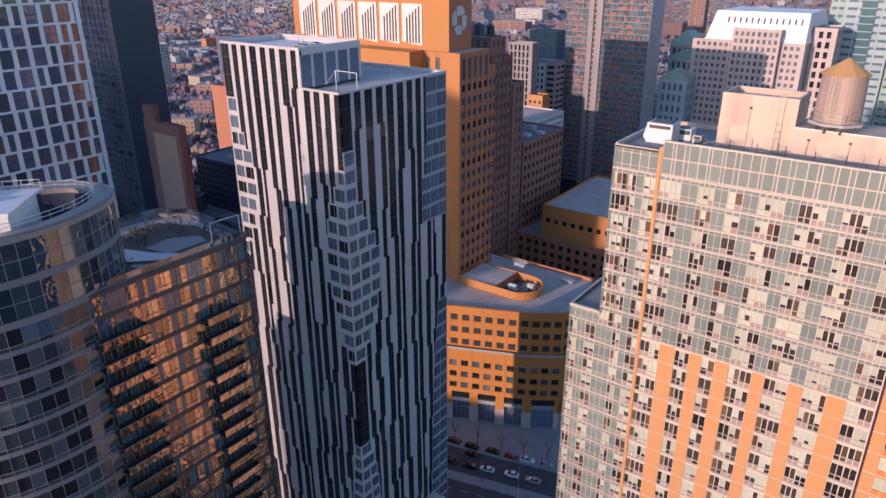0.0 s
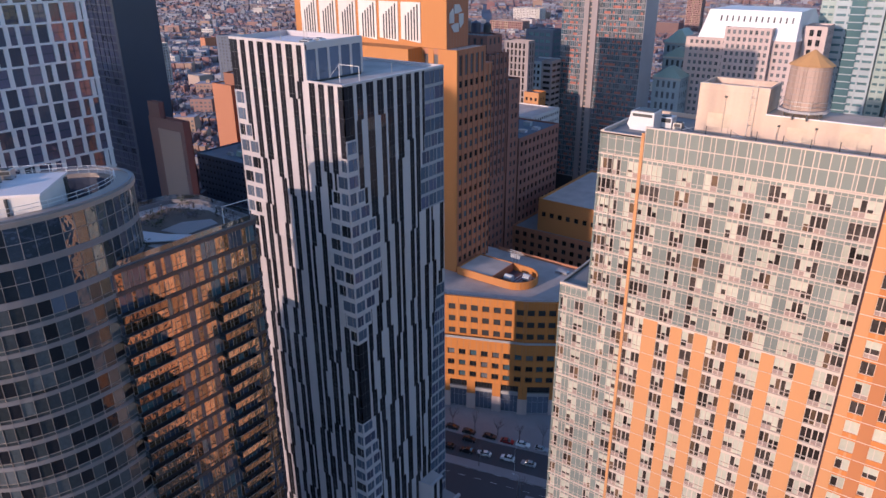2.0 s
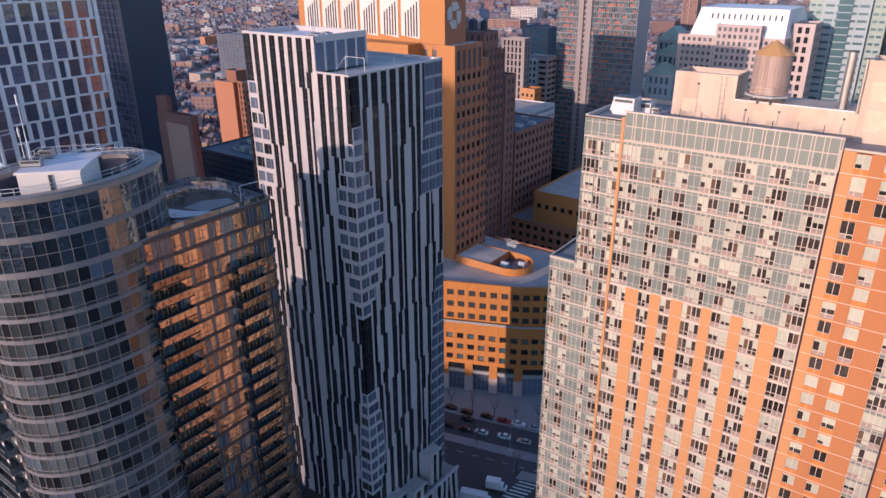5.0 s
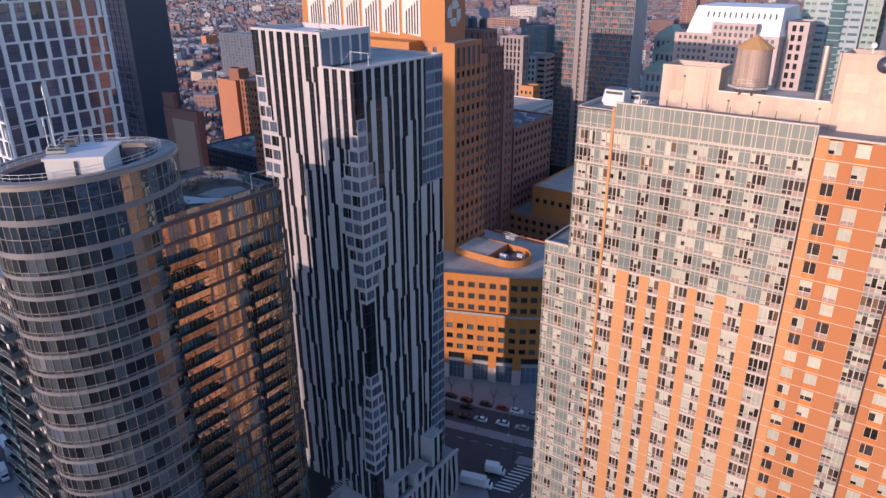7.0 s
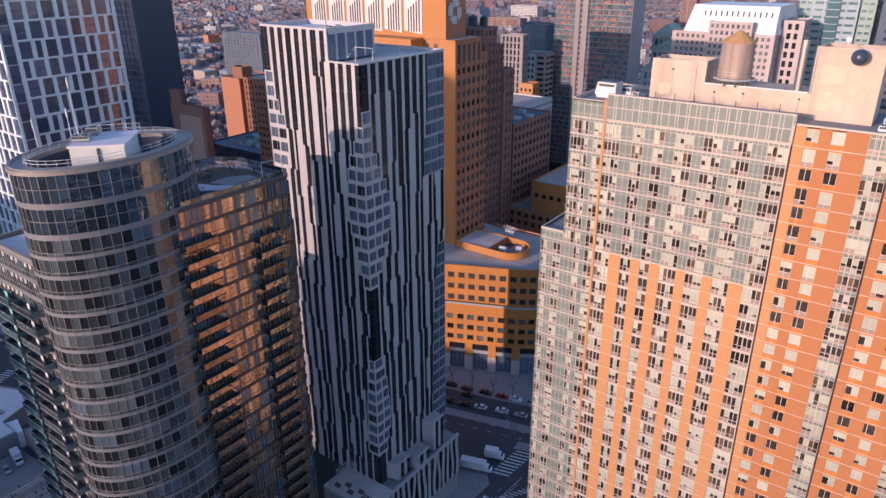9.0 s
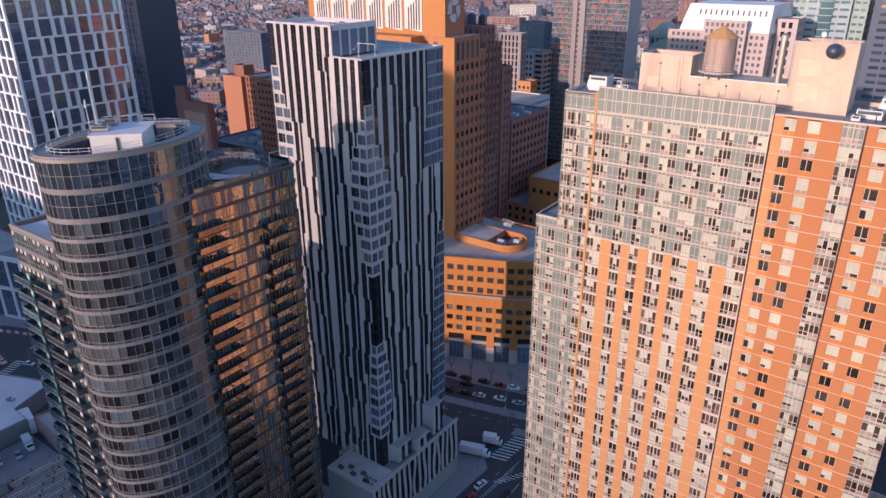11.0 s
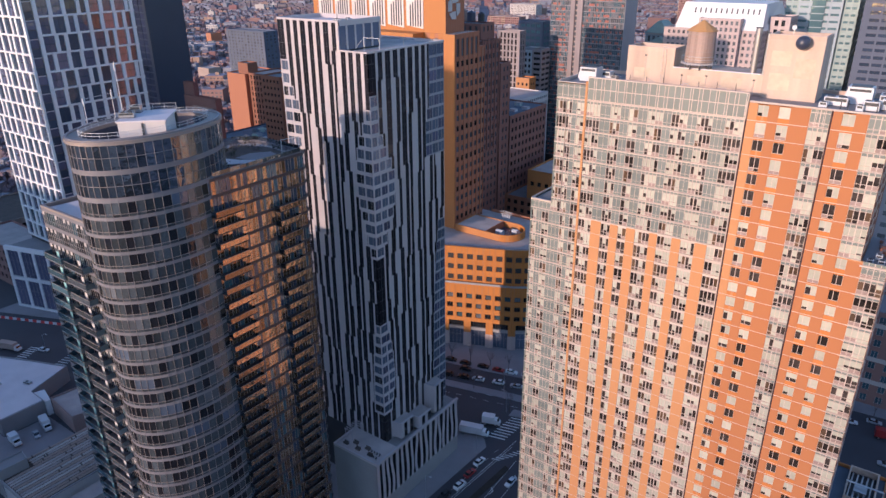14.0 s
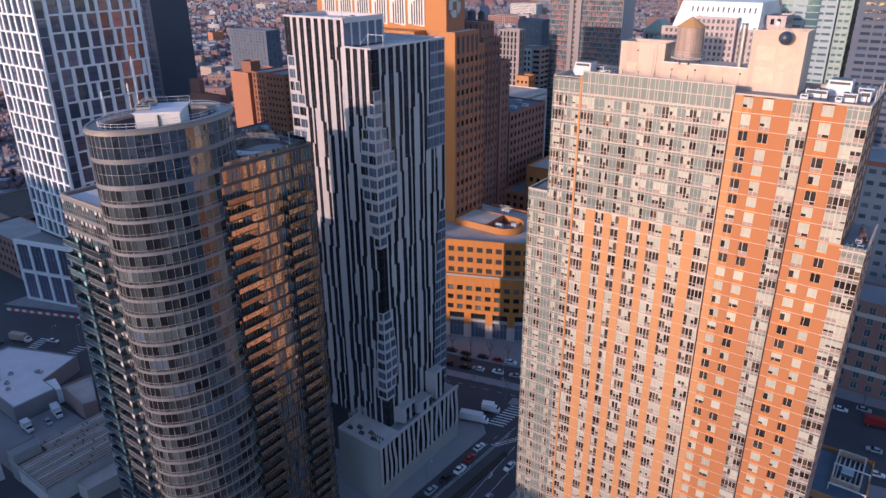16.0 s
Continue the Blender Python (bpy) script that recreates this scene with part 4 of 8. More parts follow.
    crown.box(-176, -137.8, 169.5, 176.5, 0, 116.6, "brick_ochre")
    part("crown", crown, root)
    # thin ochre sheet gives the crown's south face its sunlit tone
    part("crown_facing", Shape().box(-196.9, -128.98, 177.9, 178.0, 116.3, 132.6, "brick_ochre"), root)
    part("shoulder_roof", Shape().box(-196.5, -124.4, 176.9, 178.0, 116.0, 116.3, "roof_grey").box(-129, -124.4, 178, 192.6, 116.0, 116.3, "roof_grey"), root)
    rail = Pieces(root, "roof_post", 30)
    for i in range(14):
        rail.put(Shape().tube((-124.25, 177.2 + i * 1.15, 116.4), (-124.25, 177.2 + i * 1.15, 117.2), 0.06, 0.06, "steel_dark", n=5), Matrix.Identity(4))
    cs = Side((-129.0, 178.0, 0), (-1, 0))
    # slanted louvre panels on the crown
    face = Side((-196.8, 177.9, 0), (1, 0))
    louvre = Pieces(root, "louvre_panel", 40)
    for i in range(6):
        s, w = Shape(), 8.0
        s.hexa([(0, 0.9, 0), (w, 0, 0), (w, 12.4, 0), (0, 12.4, 0), (0, 0.9, 0.25), (w, 0, 0.25), (w, 12.4, 0.25), (0, 12.4, 0.25)], "plaster_white")
        for j in range(5):
            u = 1.7 + j * 1.2
            s.sub("slot").wall(FLAT, u, u + 0.55, 0.7, 8.4 + j * 0.85, 0.25, 0.33, "steel_dark")
        louvre.put(s, face.matrix(57.7 - 8.0 - i * 9.3, 117.6, 0.02))
    louvre.done()
    # emblem: eight-sided plate of four bars
    ex = Side((-129.0, 178.0, 0), (0, 1))
    em = Pieces(root, "emblem_bar", 8)
    for i in range(4):
        s = Shape()
        k = 4.2
        plan = [(-0.36 * k, 0.30 * k), (0.26 * k, 0.30 * k), (0.82 * k, 0.46 * k), (0.40 * k, k), (-0.36 * k, k)]
        q = Matrix.Rotation(-i * math.pi / 2, 4, "Z")
        turned = [q @ Vector((a0, b0, 0)) for a0, b0 in plan]
        mx, my = sum(v.x for v in turned) / 5, sum(v.y for v in turned) / 5
        s.prism([((mx + (v.x - mx) * 0.88) * 0.95, (my + (v.y - my) * 0.88) * 1.04) for v in turned], 0, 0.25, "metal_panel")
        em.put(s, ex.matrix(5.1, 125.3, 0.02))
    em.done()
    return root


office_complex()


# ---- curved glass tower ----
DF = 3.2


def ellipse(cx, cy, rx, ry, n=56):
    return [(cx + rx * math.cos(2 * math.pi * i / n), cy + ry * math.sin(2 * math.pi * i / n)) for i in range(n)]


def glass_tower():
    rnd = random.Random(23)
    root = thing("curved_glass_tower", "dark glass apartment tower with an oval end and stacked balconies", "apartment building", at=(-89, 38, 0))
    cx, cy, rx, ry, n = -88.3, 30.2, 9.3, 14.1, 56
    ringpts = ellipse(cx, cy, rx, ry, n)
    part("oval_core", Shape().prism(ellipse(cx, cy, rx - 0.35, ry - 0.35, n), 0, 110.5, "steel_dark"), root)
    bands, panes, bars = Pieces(root, "oval_band", 60), Pieces(root, "oval_pane", 290), Pieces(root, "oval_mullion", 120)

    def hoop(z0, z1, out, key, depth=0.4):
        s = Shape()
        o, i = ellipse(cx, cy, rx + out, ry + out, n), ellipse(cx, cy, rx + out - depth, ry + out - depth, n)
        for k in range(n):
            s.verts += [(*o[k], z0), (*o[k], z1), (*i[k], z1), (*i[k], z0)]
        for k in range(n):
            a, b = 4 * k, 4 * ((k + 1) % n)
            s.faces += [(a + q, b + q, b + (q + 1) % 4, a + (q + 1) % 4) for q in range(4)]
        s.slots = [s.slot(key)] * len(s.faces)
        return s

    levels = [(110.9, 115.2), (106.2, 110.1)] + [(106.2 - 0.9 - DF * k - (DF - 0.62), 106.2 - 0.9 - DF * k) for k in range(32)]
    for row, (z0, z1) in enumerate(levels):
        bands.put(hoop(z1, z1 + (0.88 if row < 3 else 0.62), 0.05, "spandrel_taupe"), Matrix.Identity(4))
    bands.put(hoop(115.2, 115.8, 0.35, "frame_taupe", 2.6), Matrix.Identity(4))
    bands.done()
    for row, (z0, z1) in enumerate(levels):
        blue = rnd.random()
        for k in range(n):
            p, q = ringpts[k], ringpts[(k + 1) % n]
            mid = 2 * math.pi * (k + 0.5) / n
            if 0.72 * math.pi < mid < 0.95 * math.pi or (0.1 * math.pi < mid < 0.95 * math.pi and z1 < 104):
                continue
            side = Side((*p, 0), (q[0] - p[0], q[1] - p[1]))
            w, h = math.dist(p, q), z1 - z0
            run = (row * 37 + (k // 3) * 11) % 17
            key = ("oval", k, round(h, 2), (6 if run == 0 else 8 if run == 5 else rnd.choice((0, 0, 0, 1, 1, 0))) if row > 1 else 0)
            if key not in SHAPES:
                s = Shape()
                g = {1: "glass_black", 2: "glass_teal", 6: "glass_sky", 8: "glass_grey"}.get(key[3], "glass_oval" if row > 1 else "glass_mirror")
                if row > 1:
                    s.wall(FLAT, 0.03, w - 0.03, 0.02, 0.5, -0.1, -0.02, "glass_oval").wall(FLAT, 0.03, w - 0.03, 0.56, h, -0.1, -0.03, g)
                    s.wall(FLAT, 0, w, 0.5, 0.57, -0.1, 0.04, "frame_taupe")
                else:
                    s.wall(FLAT, 0.03, w - 0.03, 0.02, h / 2 - 0.03, -0.1, -0.02, g).wall(FLAT, 0.03, w - 0.03, h / 2 + 0.03, h, -0.1, -0.03, g)
                    s.wall(FLAT, 0, w, h / 2 - 0.03, h / 2 + 0.03, -0.1, 0.04, "frame_taupe")
                s.wall(FLAT, -0.03, 0.03, 0, h, -0.1, 0.07, "frame_taupe")
                SHAPES[key] = s
            panes.put(SHAPES[key], side.matrix(0, z0, 0))
    panes.done()
    # well inside the crown
    part("crown_floor", Shape().prism(ellipse(cx, cy, rx - 0.4, ry - 0.4, n), 110.5, 110.7, "roof_slate"), root)
    well = Shape()
    o, i = ellipse(cx, cy, rx - 2.3, ry - 2.3, n), ellipse(cx, cy, rx - 2.6, ry - 2.6, n)
    for k in range(n):
        j = (k + 1) % n
        well.hexa([(*o[k], 110.7), (*o[j], 110.7), (*i[j], 110.7), (*i[k], 110.7), (*o[k], 115.2), (*o[j], 115.2), (*i[j], 115.2), (*i[k], 115.2)], "dark_clad")
    part("crown_well", well, root, "dark inner wall of the crown")
    # slab with the garden roof
    x1, y0, y1, top = -79.6, 36.0, 60.0, 105.2
    plan = [(-97.5, 36), (-80.0, 36), (-80.0, 58.2), (-81.2, 59.6), (-83, 60), (-95, 60), (-99, 57), (-100, 50)]
    part("slab_core", Shape().prism(plan, 0, top, "steel_dark", top="roof_membrane"), root)
    east = Side((x1, 31.5, 0), (0, 1))
    length = 27.0
    sl_band, sl_pane = Pieces(root, "slab_band", 60), Pieces(root, "slab_pane", 280)
    widths = [1.45] * 18
    for k in range(33):
        z1 = top + 0.6 - DF * k
        z0 = z1 - DF
        s = Shape()
        s.wall(east, 0, length, z1 - 0.62, z1, -0.4, 0.02, "spandrel_dark")
        s.wall(Side((-80.9, 60.2, 0), (-1, 0)), 0, 14, z1 - 0.75, z1, -0.4, 0.02, "spandrel_dark")
        s.hexa([(-79.6, 58.5, z1 - 0.75), (-80.9, 60.2, z1 - 0.75), (-81.2, 59.9, z1 - 0.75), (-79.9, 58.3, z1 - 0.75), (-79.6, 58.5, z1), (-80.9, 60.2, z1), (-81.2, 59.9, z1), (-79.9, 58.3, z1)], "spandrel_dark")
        sl_band.put(s, Matrix.Identity(4))
        u = 0.1
        i = 0
        while u < length - 0.4:
            w = (0.85, 0.6, 1.0)[i % 3]
            w = min(w, length - u)
            kind = rnd.choice((0, 0, 0, 1, 1, 2, 3, 2))
            key = ("slab", round(w, 2), kind)
            if key not in SHAPES:
                q = Shape()
                h = DF - 0.65
                q.wall(FLAT, 0.03, w - 0.03, 0, h, -0.1, -0.03, ("glass_orange_reflect", "glass_orange_reflect", "glass_blue", "glass_teal")[kind])
                q.wall(FLAT, 0, 0.06, 0, h, -0.1, 0.03, "frame_taupe")
                q.wall(FLAT, 0.06, w, 0.62, 0.68, -0.1, 0.02, "spandrel_dark")
                if kind == 1:
                    q.wall(FLAT, 0.06, w, 1.75, 1.8, -0.1, 0.02, "frame_taupe")
                SHAPES[key] = q
            sl_pane.put(SHAPES[key], east.matrix(u, z0 + 0.03, -0.03) @ Matrix.Rotation(rnd.uniform(-0.014, 0.014), 4, "Y") @ Matrix.Rotation(rnd.uniform(-0.01, 0.01), 4, "X"))
            u += w
            i += 1
    sl_band.done()
    sl_pane.done()
    end_panes = Shape()
    for k in range(33):
        z1 = top + 0.6 - DF * k
        end_panes.hexa([(-79.75, 58.5, z1 - DF), (-81.0, 60.05, z1 - DF), (-81.2, 59.9, z1 - DF), (-79.95, 58.3, z1 - DF), (-79.75, 58.5, z1 - 0.75), (-81.0, 60.05, z1 - 0.75), (-81.2, 59.9, z1 - 0.75), (-79.95, 58.3, z1 - 0.75)], "glass_mirror")
    part("corner_panes", end_panes, root, kind="stuff")
    # balconies: slab, glass guard, rail
    bal = Pieces(root, "balcony", 120)
    for k in range(1, 31):
        z = top - 0.15 - DF * (k + 1)
        for u, w in ((3.2, 6.6), (18.3, 5.6)):
            if u > 10 and k < 2:
                continue
            key = ("balcony", w)
            if key not in SHAPES:
                s = Shape()
                s.wall(FLAT, 0, w, -0.18, 0, 0, 1.6, "steel_dark").wall(FLAT, 0.03, w - 0.03, 0.02, 1.1, 1.5, 1.56, "glass_orange_reflect")
                s.wall(FLAT, 0, 0.05, 0.02, 1.1, 0.02, 1.5, "glass_mirror").wall(FLAT, w - 0.05, w, 0.02, 1.1, 0.02, 1.5, "glass_mirror")
                s.wall(FLAT, 0, w, 1.1, 1.16, 1.48, 1.6, "frame_taupe")
                for j in range(1, 6):
                    s.wall(FLAT, w * j / 6 - 0.025, w * j / 6 + 0.025, 0.0, 1.1, 1.5, 1.6, "spandrel_dark")
                SHAPES[key] = s
            bal.put(SHAPES[key], east.matrix(u, z, 0.03))
    # lower wing towards the street
    wing = [(-105.6, 16.4), (-90.2, 16.4), (-90.2, 36), (-103.5, 36)]
    part("wing_core", Shape().prism([(-105.2, 16.8), (-90.4, 16.8), (-90.4, 36), (-103.2, 36)], 0, 100.2, "steel_dark"), root)
    part("wing_core", Shape().prism([(-109.5, 17.4), (-105.2, 17.4), (-103.2, 36), (-108.5, 36)], 0, 86, "steel_dark", top="roof_white"), root)
    south = Side((-109.6, 16.4, 0), (1, 0))
    w_pane, w_band = Pieces(root, "wing_pane", 200), Pieces(root, "wing_band", 60)
    for k in range(31):
        z1 = 100.7 - DF * k
        a = 4.0 if z1 > 87 else 0.0
        w_band.put(Shape().wall(south, a, 19.4, z1 - 0.75, z1, -0.4, 0.0, "spandrel_taupe"), Matrix.Identity(4))
        u = a + 0.1
        while u < 19:
            kind = rnd.choice((0, 1, 1, 2, 3))
            w = 1.5
            key = ("wing", kind)
            if key not in SHAPES:
                q, h = Shape(), DF - 0.76
                q.wall(FLAT, 0.03, w - 0.03, 0, h, -0.12, -0.05, ("glass_oval", "glass_oval", "glass_teal", "glass_black")[kind])
                q.wall(FLAT, 0, 0.08, 0, h, -0.1, 0.02, "frame_taupe")
                q.wall(FLAT, 0.08, w, 0.8, 0.86, -0.1, 0.0, "frame_taupe").wall(FLAT, w * 0.5, w * 0.5 + 0.07, 0, h, -0.1, 0.01, "frame_taupe")
                if kind == 1:
                    q.wall(FLAT, 0.1, 0.75, 1.7, 2.4, -0.1, 0.0, "stone_pale")
                SHAPES[key] = q
            w_pane.put(SHAPES[key], south.matrix(u, z1 - DF + 0.02, -0.02))
            u += w
        if k > 1:
            for u, w in ((4.2 if k > 4 else 4.6, 6.2), (12.0, 6.4)):
                key = ("wing_balcony", w)
                if key not in SHAPES:
                    s = Shape()
                    s.wall(FLAT, 0, w, -0.18, 0, 0, 1.7, "spandrel_taupe").wall(FLAT, 0.03, w - 0.03, 0.02, 1.1, 1.6, 1.66, ("glass_teal", "glass_oval")[w > 6.3])
                    s.sub("divider").wall(FLAT, w * 0.6, w * 0.6 + 0.9, 0.05, 1.95, 0.9, 0.96, "screen_aqua" if w < 6.3 else "stone_pale")
                    s.wall(FLAT, 0, 0.05, 0.02, 1.1, 0.02, 1.6, "glass_teal").wall(FLAT, w - 0.05, w, 0.02, 1.1, 0.02, 1.6, "glass_teal").wall(FLAT, 0, w, 1.1, 1.16, 1.58, 1.7, "frame_taupe")
                    SHAPES[key] = s
                bal.put(SHAPES[key], south.matrix(u, z1 - DF + 0.1, 0.02))
    bal.done()
    w_pane.done()
    w_band.done()
    part("wing_roof", Shape().prism([(-105, 17), (-91, 17), (-91, 35), (-103, 35)], 100.2, 100.45, "roof_white"), root)
    wp = Shape()
    wp.wall(south, 4.0, 19.4, 100.7, 101.1, -0.5, 0.05, "frame_taupe").box(-105.7, -105.2, 16.9, 30, 100.2, 101.1, "frame_taupe")
    part("wing_parapet", wp, root)
    # plant box in the crown
    return root


glass_tower()


# ---- white grid tower ----
def grid_tower():
    rnd = random.Random(8)
    root = thing("white_grid_tower", "tower with a white double-height grid over dark windows", "apartment building", at=(-270, 107, 0))
    x0, x1, y0, y1, base, top = -291.0, -250.0, 85.6, 128.5, 29.0, 168.0
    part("core", Shape().box(x0 + 0.4, x1 - 0.4, y0 + 0.4, y1, 0, top, "steel_dark"), root)
    win, ledge, pier = Pieces(root, "window", 150), Pieces(root, "ledge", 80), Pieces(root, "pier", 150)
    cell, fh = 6.6, 3.3
    for face, side, length, start in (("x", Side((x1, y0, 0), (0, 1)), y1 - y0, 3.7), ("s", Side((x0, y0, 0), (1, 0)), x1 - x0, 0.0)):
        rows = int((top - base) / cell)
        for k in range(rows):
            z = top - (k + 1) * cell - (top - 96.8) % cell + (cell if (top - 96.8) % cell else 0)
            if z < base - 0.5:
                continue
            ledge.put(Shape().wall(side, start - (0 if face == "s" else 0.2), length + 0.25, z - 0.34, z + 0.34, -0.3, 0.5, "precast_white"), Matrix.Identity(4))
            u, j = start, k
            while u < length - 0.6:
                w = (4.3, 2.2, 4.0, 3.6)[j % 4]
                w = min(w, length - u - 1.4)
                if w < 0.8:
                    break
                pier.put(Shape().wall(side, u, u + 1.4, z + 0.28, z + cell - 0.28, -0.3, 0.4, "precast_white"), Matrix.Identity(4))
                key = ("grid", round(w, 2), rnd.randrange(3))
                if key not in SHAPES:
                    h = cell - 0.56
                    g = ("glass_navy", "glass_navy", "glass_blue")[key[2]]
                    s = relief([0, w * 0.5 - 0.03, w * 0.5 + 0.03, w], [0, h / 2 - 0.26, h / 2 + 0.26, h], lambda i, j: (0.03, "steel_dark") if i == 1 else ((-0.025, "glass_blue") if j == 1 else (-0.02, g)), -0.1)
                    SHAPES[key] = s
                win.put(SHAPES[key], side.matrix(u + 1.4, z + 0.28, -0.15))
                u += w + 1.4
                j += 1
            pier.put(Shape().wall(side, length - 1.4, length, z + 0.28, z + cell - 0.28, -0.3, 0.4, "precast_white"), Matrix.Identity(4))
    # glazed corner
    cg = Shape()
    cs = Side((x1, y0, 0), (0, 1))
    for k in range(40):
        z = top - fh * (k + 1)
        if z > base:
            cg.wall(cs, 0.1, 3.6, z + 0.35, z + fh, -0.3, -0.1, ("glass_navy", "glass_blue")[k % 2]).wall(cs, 0.1, 3.6, z, z + 0.35, -0.3, -0.05, ("steel_dark", "metal_panel")[k % 2])
    part("corner_glass", cg, root, kind="stuff")
    win.done()
    ledge.done()
    pier.done()
    # portal base
    pb = Side((-289.0, 73.5, 0), (0.957, 0.29))
    part("base_core", Shape().prism([(-288.5, 75), (-251, 86.4), (-251, 100), (-289, 100)], 0, 28.6, "steel_dark", top="roof_grey"), root)
    for z0, z1 in ((0, 1.0), (13.6, 15.0), (27.4, 29.2)):
        part("portal_beam", Shape().wall(pb, 0, 40, z0, z1, -0.6, 0.6, "precast_white"), root)
    for i in range(6):
        for v0, v1 in ((1.0, 13.6), (15.0, 27.4)):
            part("portal_post", Shape().wall(pb, i * 7.7, i * 7.7 + 1.3, v0, v1, -0.6, 0.55, "precast_white"), root)
    bw = Pieces(root, "base_window", 20)
    for i in range(5):
        for z, h in ((1.2, 12.2), (15.2, 12.0)):
            bw.put(pane(6.3, h, "glass_navy", "stone_grey", bars=2, rail=h * 0.6), pb.matrix(i * 7.7 + 1.35, z, 0.1))
    bw.done()
    return root


grid_tower()


# ---- middle distance ----
masonry("slab_tower", "dark blue-black clad tower behind the white grid tower", "office building", -385, -340, 190, 213.5, 190, "dark_clad", fh=3.6, ww=4.3, gap=0.15, wh=3.0, sill=0.4, glass="glass_navy", frame_key="dark_clad", limit=40, sides="s")
def deco_block():
    """An older brown brick tower that steps back as it rises, with piers and roof tanks."""
    root = masonry("office_block", "tall brown brick office block with upright piers and setbacks", "office building", -178, -141, 222, 236, 108, "brick_umber", fh=4.0, ww=1.3, gap=1.75, wh=2.1, limit=120, parapet=0.7, roof="roof_grey", glass="glass_grey")
    s, e = Side((-178, 222, 0), (1, 0)), Side((-141, 222.35, 0), (0, 1))
    for side, length, n in ((s, 37.0, 12), (e, 13.6, 4)):
        step = 3.05
        first = (length - (n * step - 1.75)) / 2
        for i in range(n + 1):
            u = first - 1.75 + i * step + 0.55
            part("pier", Shape().wall(side, max(u, 0), min(u + 0.65, length), 60, 109.6 + 0.7 * (i % 2), 0.0, 0.32, "brick_umber"), root)
    return root


deco_block()
masonry("upper_block", "narrow top storeys of a brown brick setback tower", "office building", -176, -143.5, 224, 234.5, 115, "brick_umber", fh=3.4, ww=1.2, gap=1.85, wh=2.3, sill=0.6, z0=108.7, limit=40, parapet=0.6, glass="glass_grey")
masonry("setback_block", "brown brick shoulder behind the setback tower", "office building", -172, -140.4, 236, 244.5, 97, "brick_umber", fh=4.0, ww=1.3, gap=1.75, wh=2.1, limit=60, sides="x", glass="glass_grey")
masonry("office_wing", "dark brown brick wing under a patched blue-grey roof", "office building", -172, -140.6, 246, 282, 71.5, "brick_umber", fh=4.2, ww=1.6, gap=1.9, wh=2.2, limit=60, roof="roof_slate", parapet=0.8)
masonry("terrace_block", "low brown brick terrace block in deep shade", "office building", -166, -141.2, 206, 221.8, 62, "brick_umber", fh=4.2, ww=1.6, gap=1.9, wh=2.2, limit=40, roof="roof_slate")
for x, y, r, h, key in ((-156.0, 229.0, 1.9, 4.2, "wood_stave"), (-151.0, 227.5, 2.0, 3.6, "dark_clad"), (-147.4, 230.0, 1.5, 3.0, "steel_dark")):
    tk = thing("roof_tank", "round roof tank on legs over the brown brick tower", "water tank", "roof tanks", at=(x, y, 115.05))
    part("drum", Shape().tube((x, y, 116.2), (x, y, 116.2 + h), r, r * 0.95, key, n=14), tk)
    part("lid", Shape().tube((x, y, 116.2 + h), (x, y, 117.1 + h), r * 1.05, 0.15, key, n=14), tk)
    for i in range(4):
        a = math.pi * (i + 0.5) / 2
        part("leg", Shape().tube((x + r * 0.7 * math.cos(a), y + r * 0.7 * math.sin(a), 115.05), (x + r * 0.7 * math.cos(a), y + r * 0.7 * math.sin(a), 116.2), 0.12, 0.12, "steel_dark", n=5), tk)
for i, (x, y) in enumerate(((-165, 250), (-158, 262), (-150, 252), (-146, 266), (-153, 271), (-163, 270), (-148.5, 258.5))):
    hu = thing("roof_hut", "pale hatch on the patched wing roof", "roof hatch", "wing roof hatches", at=(x, y, 71.6))
    part("body", Shape().prism([(x, y), (x + 3.2, y), (x + 3.2, y + 2.4), (x, y + 2.4)], 71.55, 72.6 + i % 3 * 0.7, ("roof_white", "stone_cyan", "steel")[i % 3]), hu)
    part("cap", Shape().box(x - 0.15, x + 3.35, y - 0.15, y + 2.55, 72.6 + i % 3 * 0.7, 72.75 + i % 3 * 0.7, "roof_membrane"), hu)
masonry("market_block", "long white block with a row of small openings", "building", -192, -163, 296, 326, 69, "plaster_white", fh=3.4, ww=1.3, gap=1.0, wh=1.5, sill=1.0, limit=40, roof="roof_membrane", parapet=0.6)
masonry("office_block", "cream stone office block with upright window bays", "office building", -201, -185.5, 330, 337, 100.5, "stone_fawn", fh=3.6, ww=1.2, gap=1.3, wh=2.8, sill=0.4, limit=80, frame_key="steel_dark")
masonry("office_block", "blue-grey glazed office block with a dark crown", "office building", -216, -197.5, 380, 394, 101.5, "stone_slate_shade", fh=3.8, ww=3.0, gap=0.8, wh=2.0, limit=80, glass="glass_sea")
masonry("office_block", "pale grey office block below the glazed crown", "office building", -206, -187.5, 360, 379, 86, "stone_cyan", fh=3.6, ww=1.5, gap=1.2, wh=2.0, limit=60)
masonry("apartment_block", "slim tan apartment block with ribbon balconies", "apartment building", -189, -182.5, 352, 363, 88, "stone_fawn", fh=3.2, ww=4.5, gap=0.6, wh=1.5, limit=40, margin=0.4, sides="sx")
masonry("brick_block", "small orange brick block", "building", -186, -177, 328, 336, 74.5, "brick_orange", fh=4.5, ww=1.3, gap=1.5, wh=1.6, limit=20)
masonry("stepped_block", "stepped red-brown brick block with a grey roof", "office building", -140.5, -60, 243, 300, 33.5, "brick_terracotta", fh=4.0, ww=1.9, gap=1.9, wh=2.1, limit=60, roof="roof_grey")
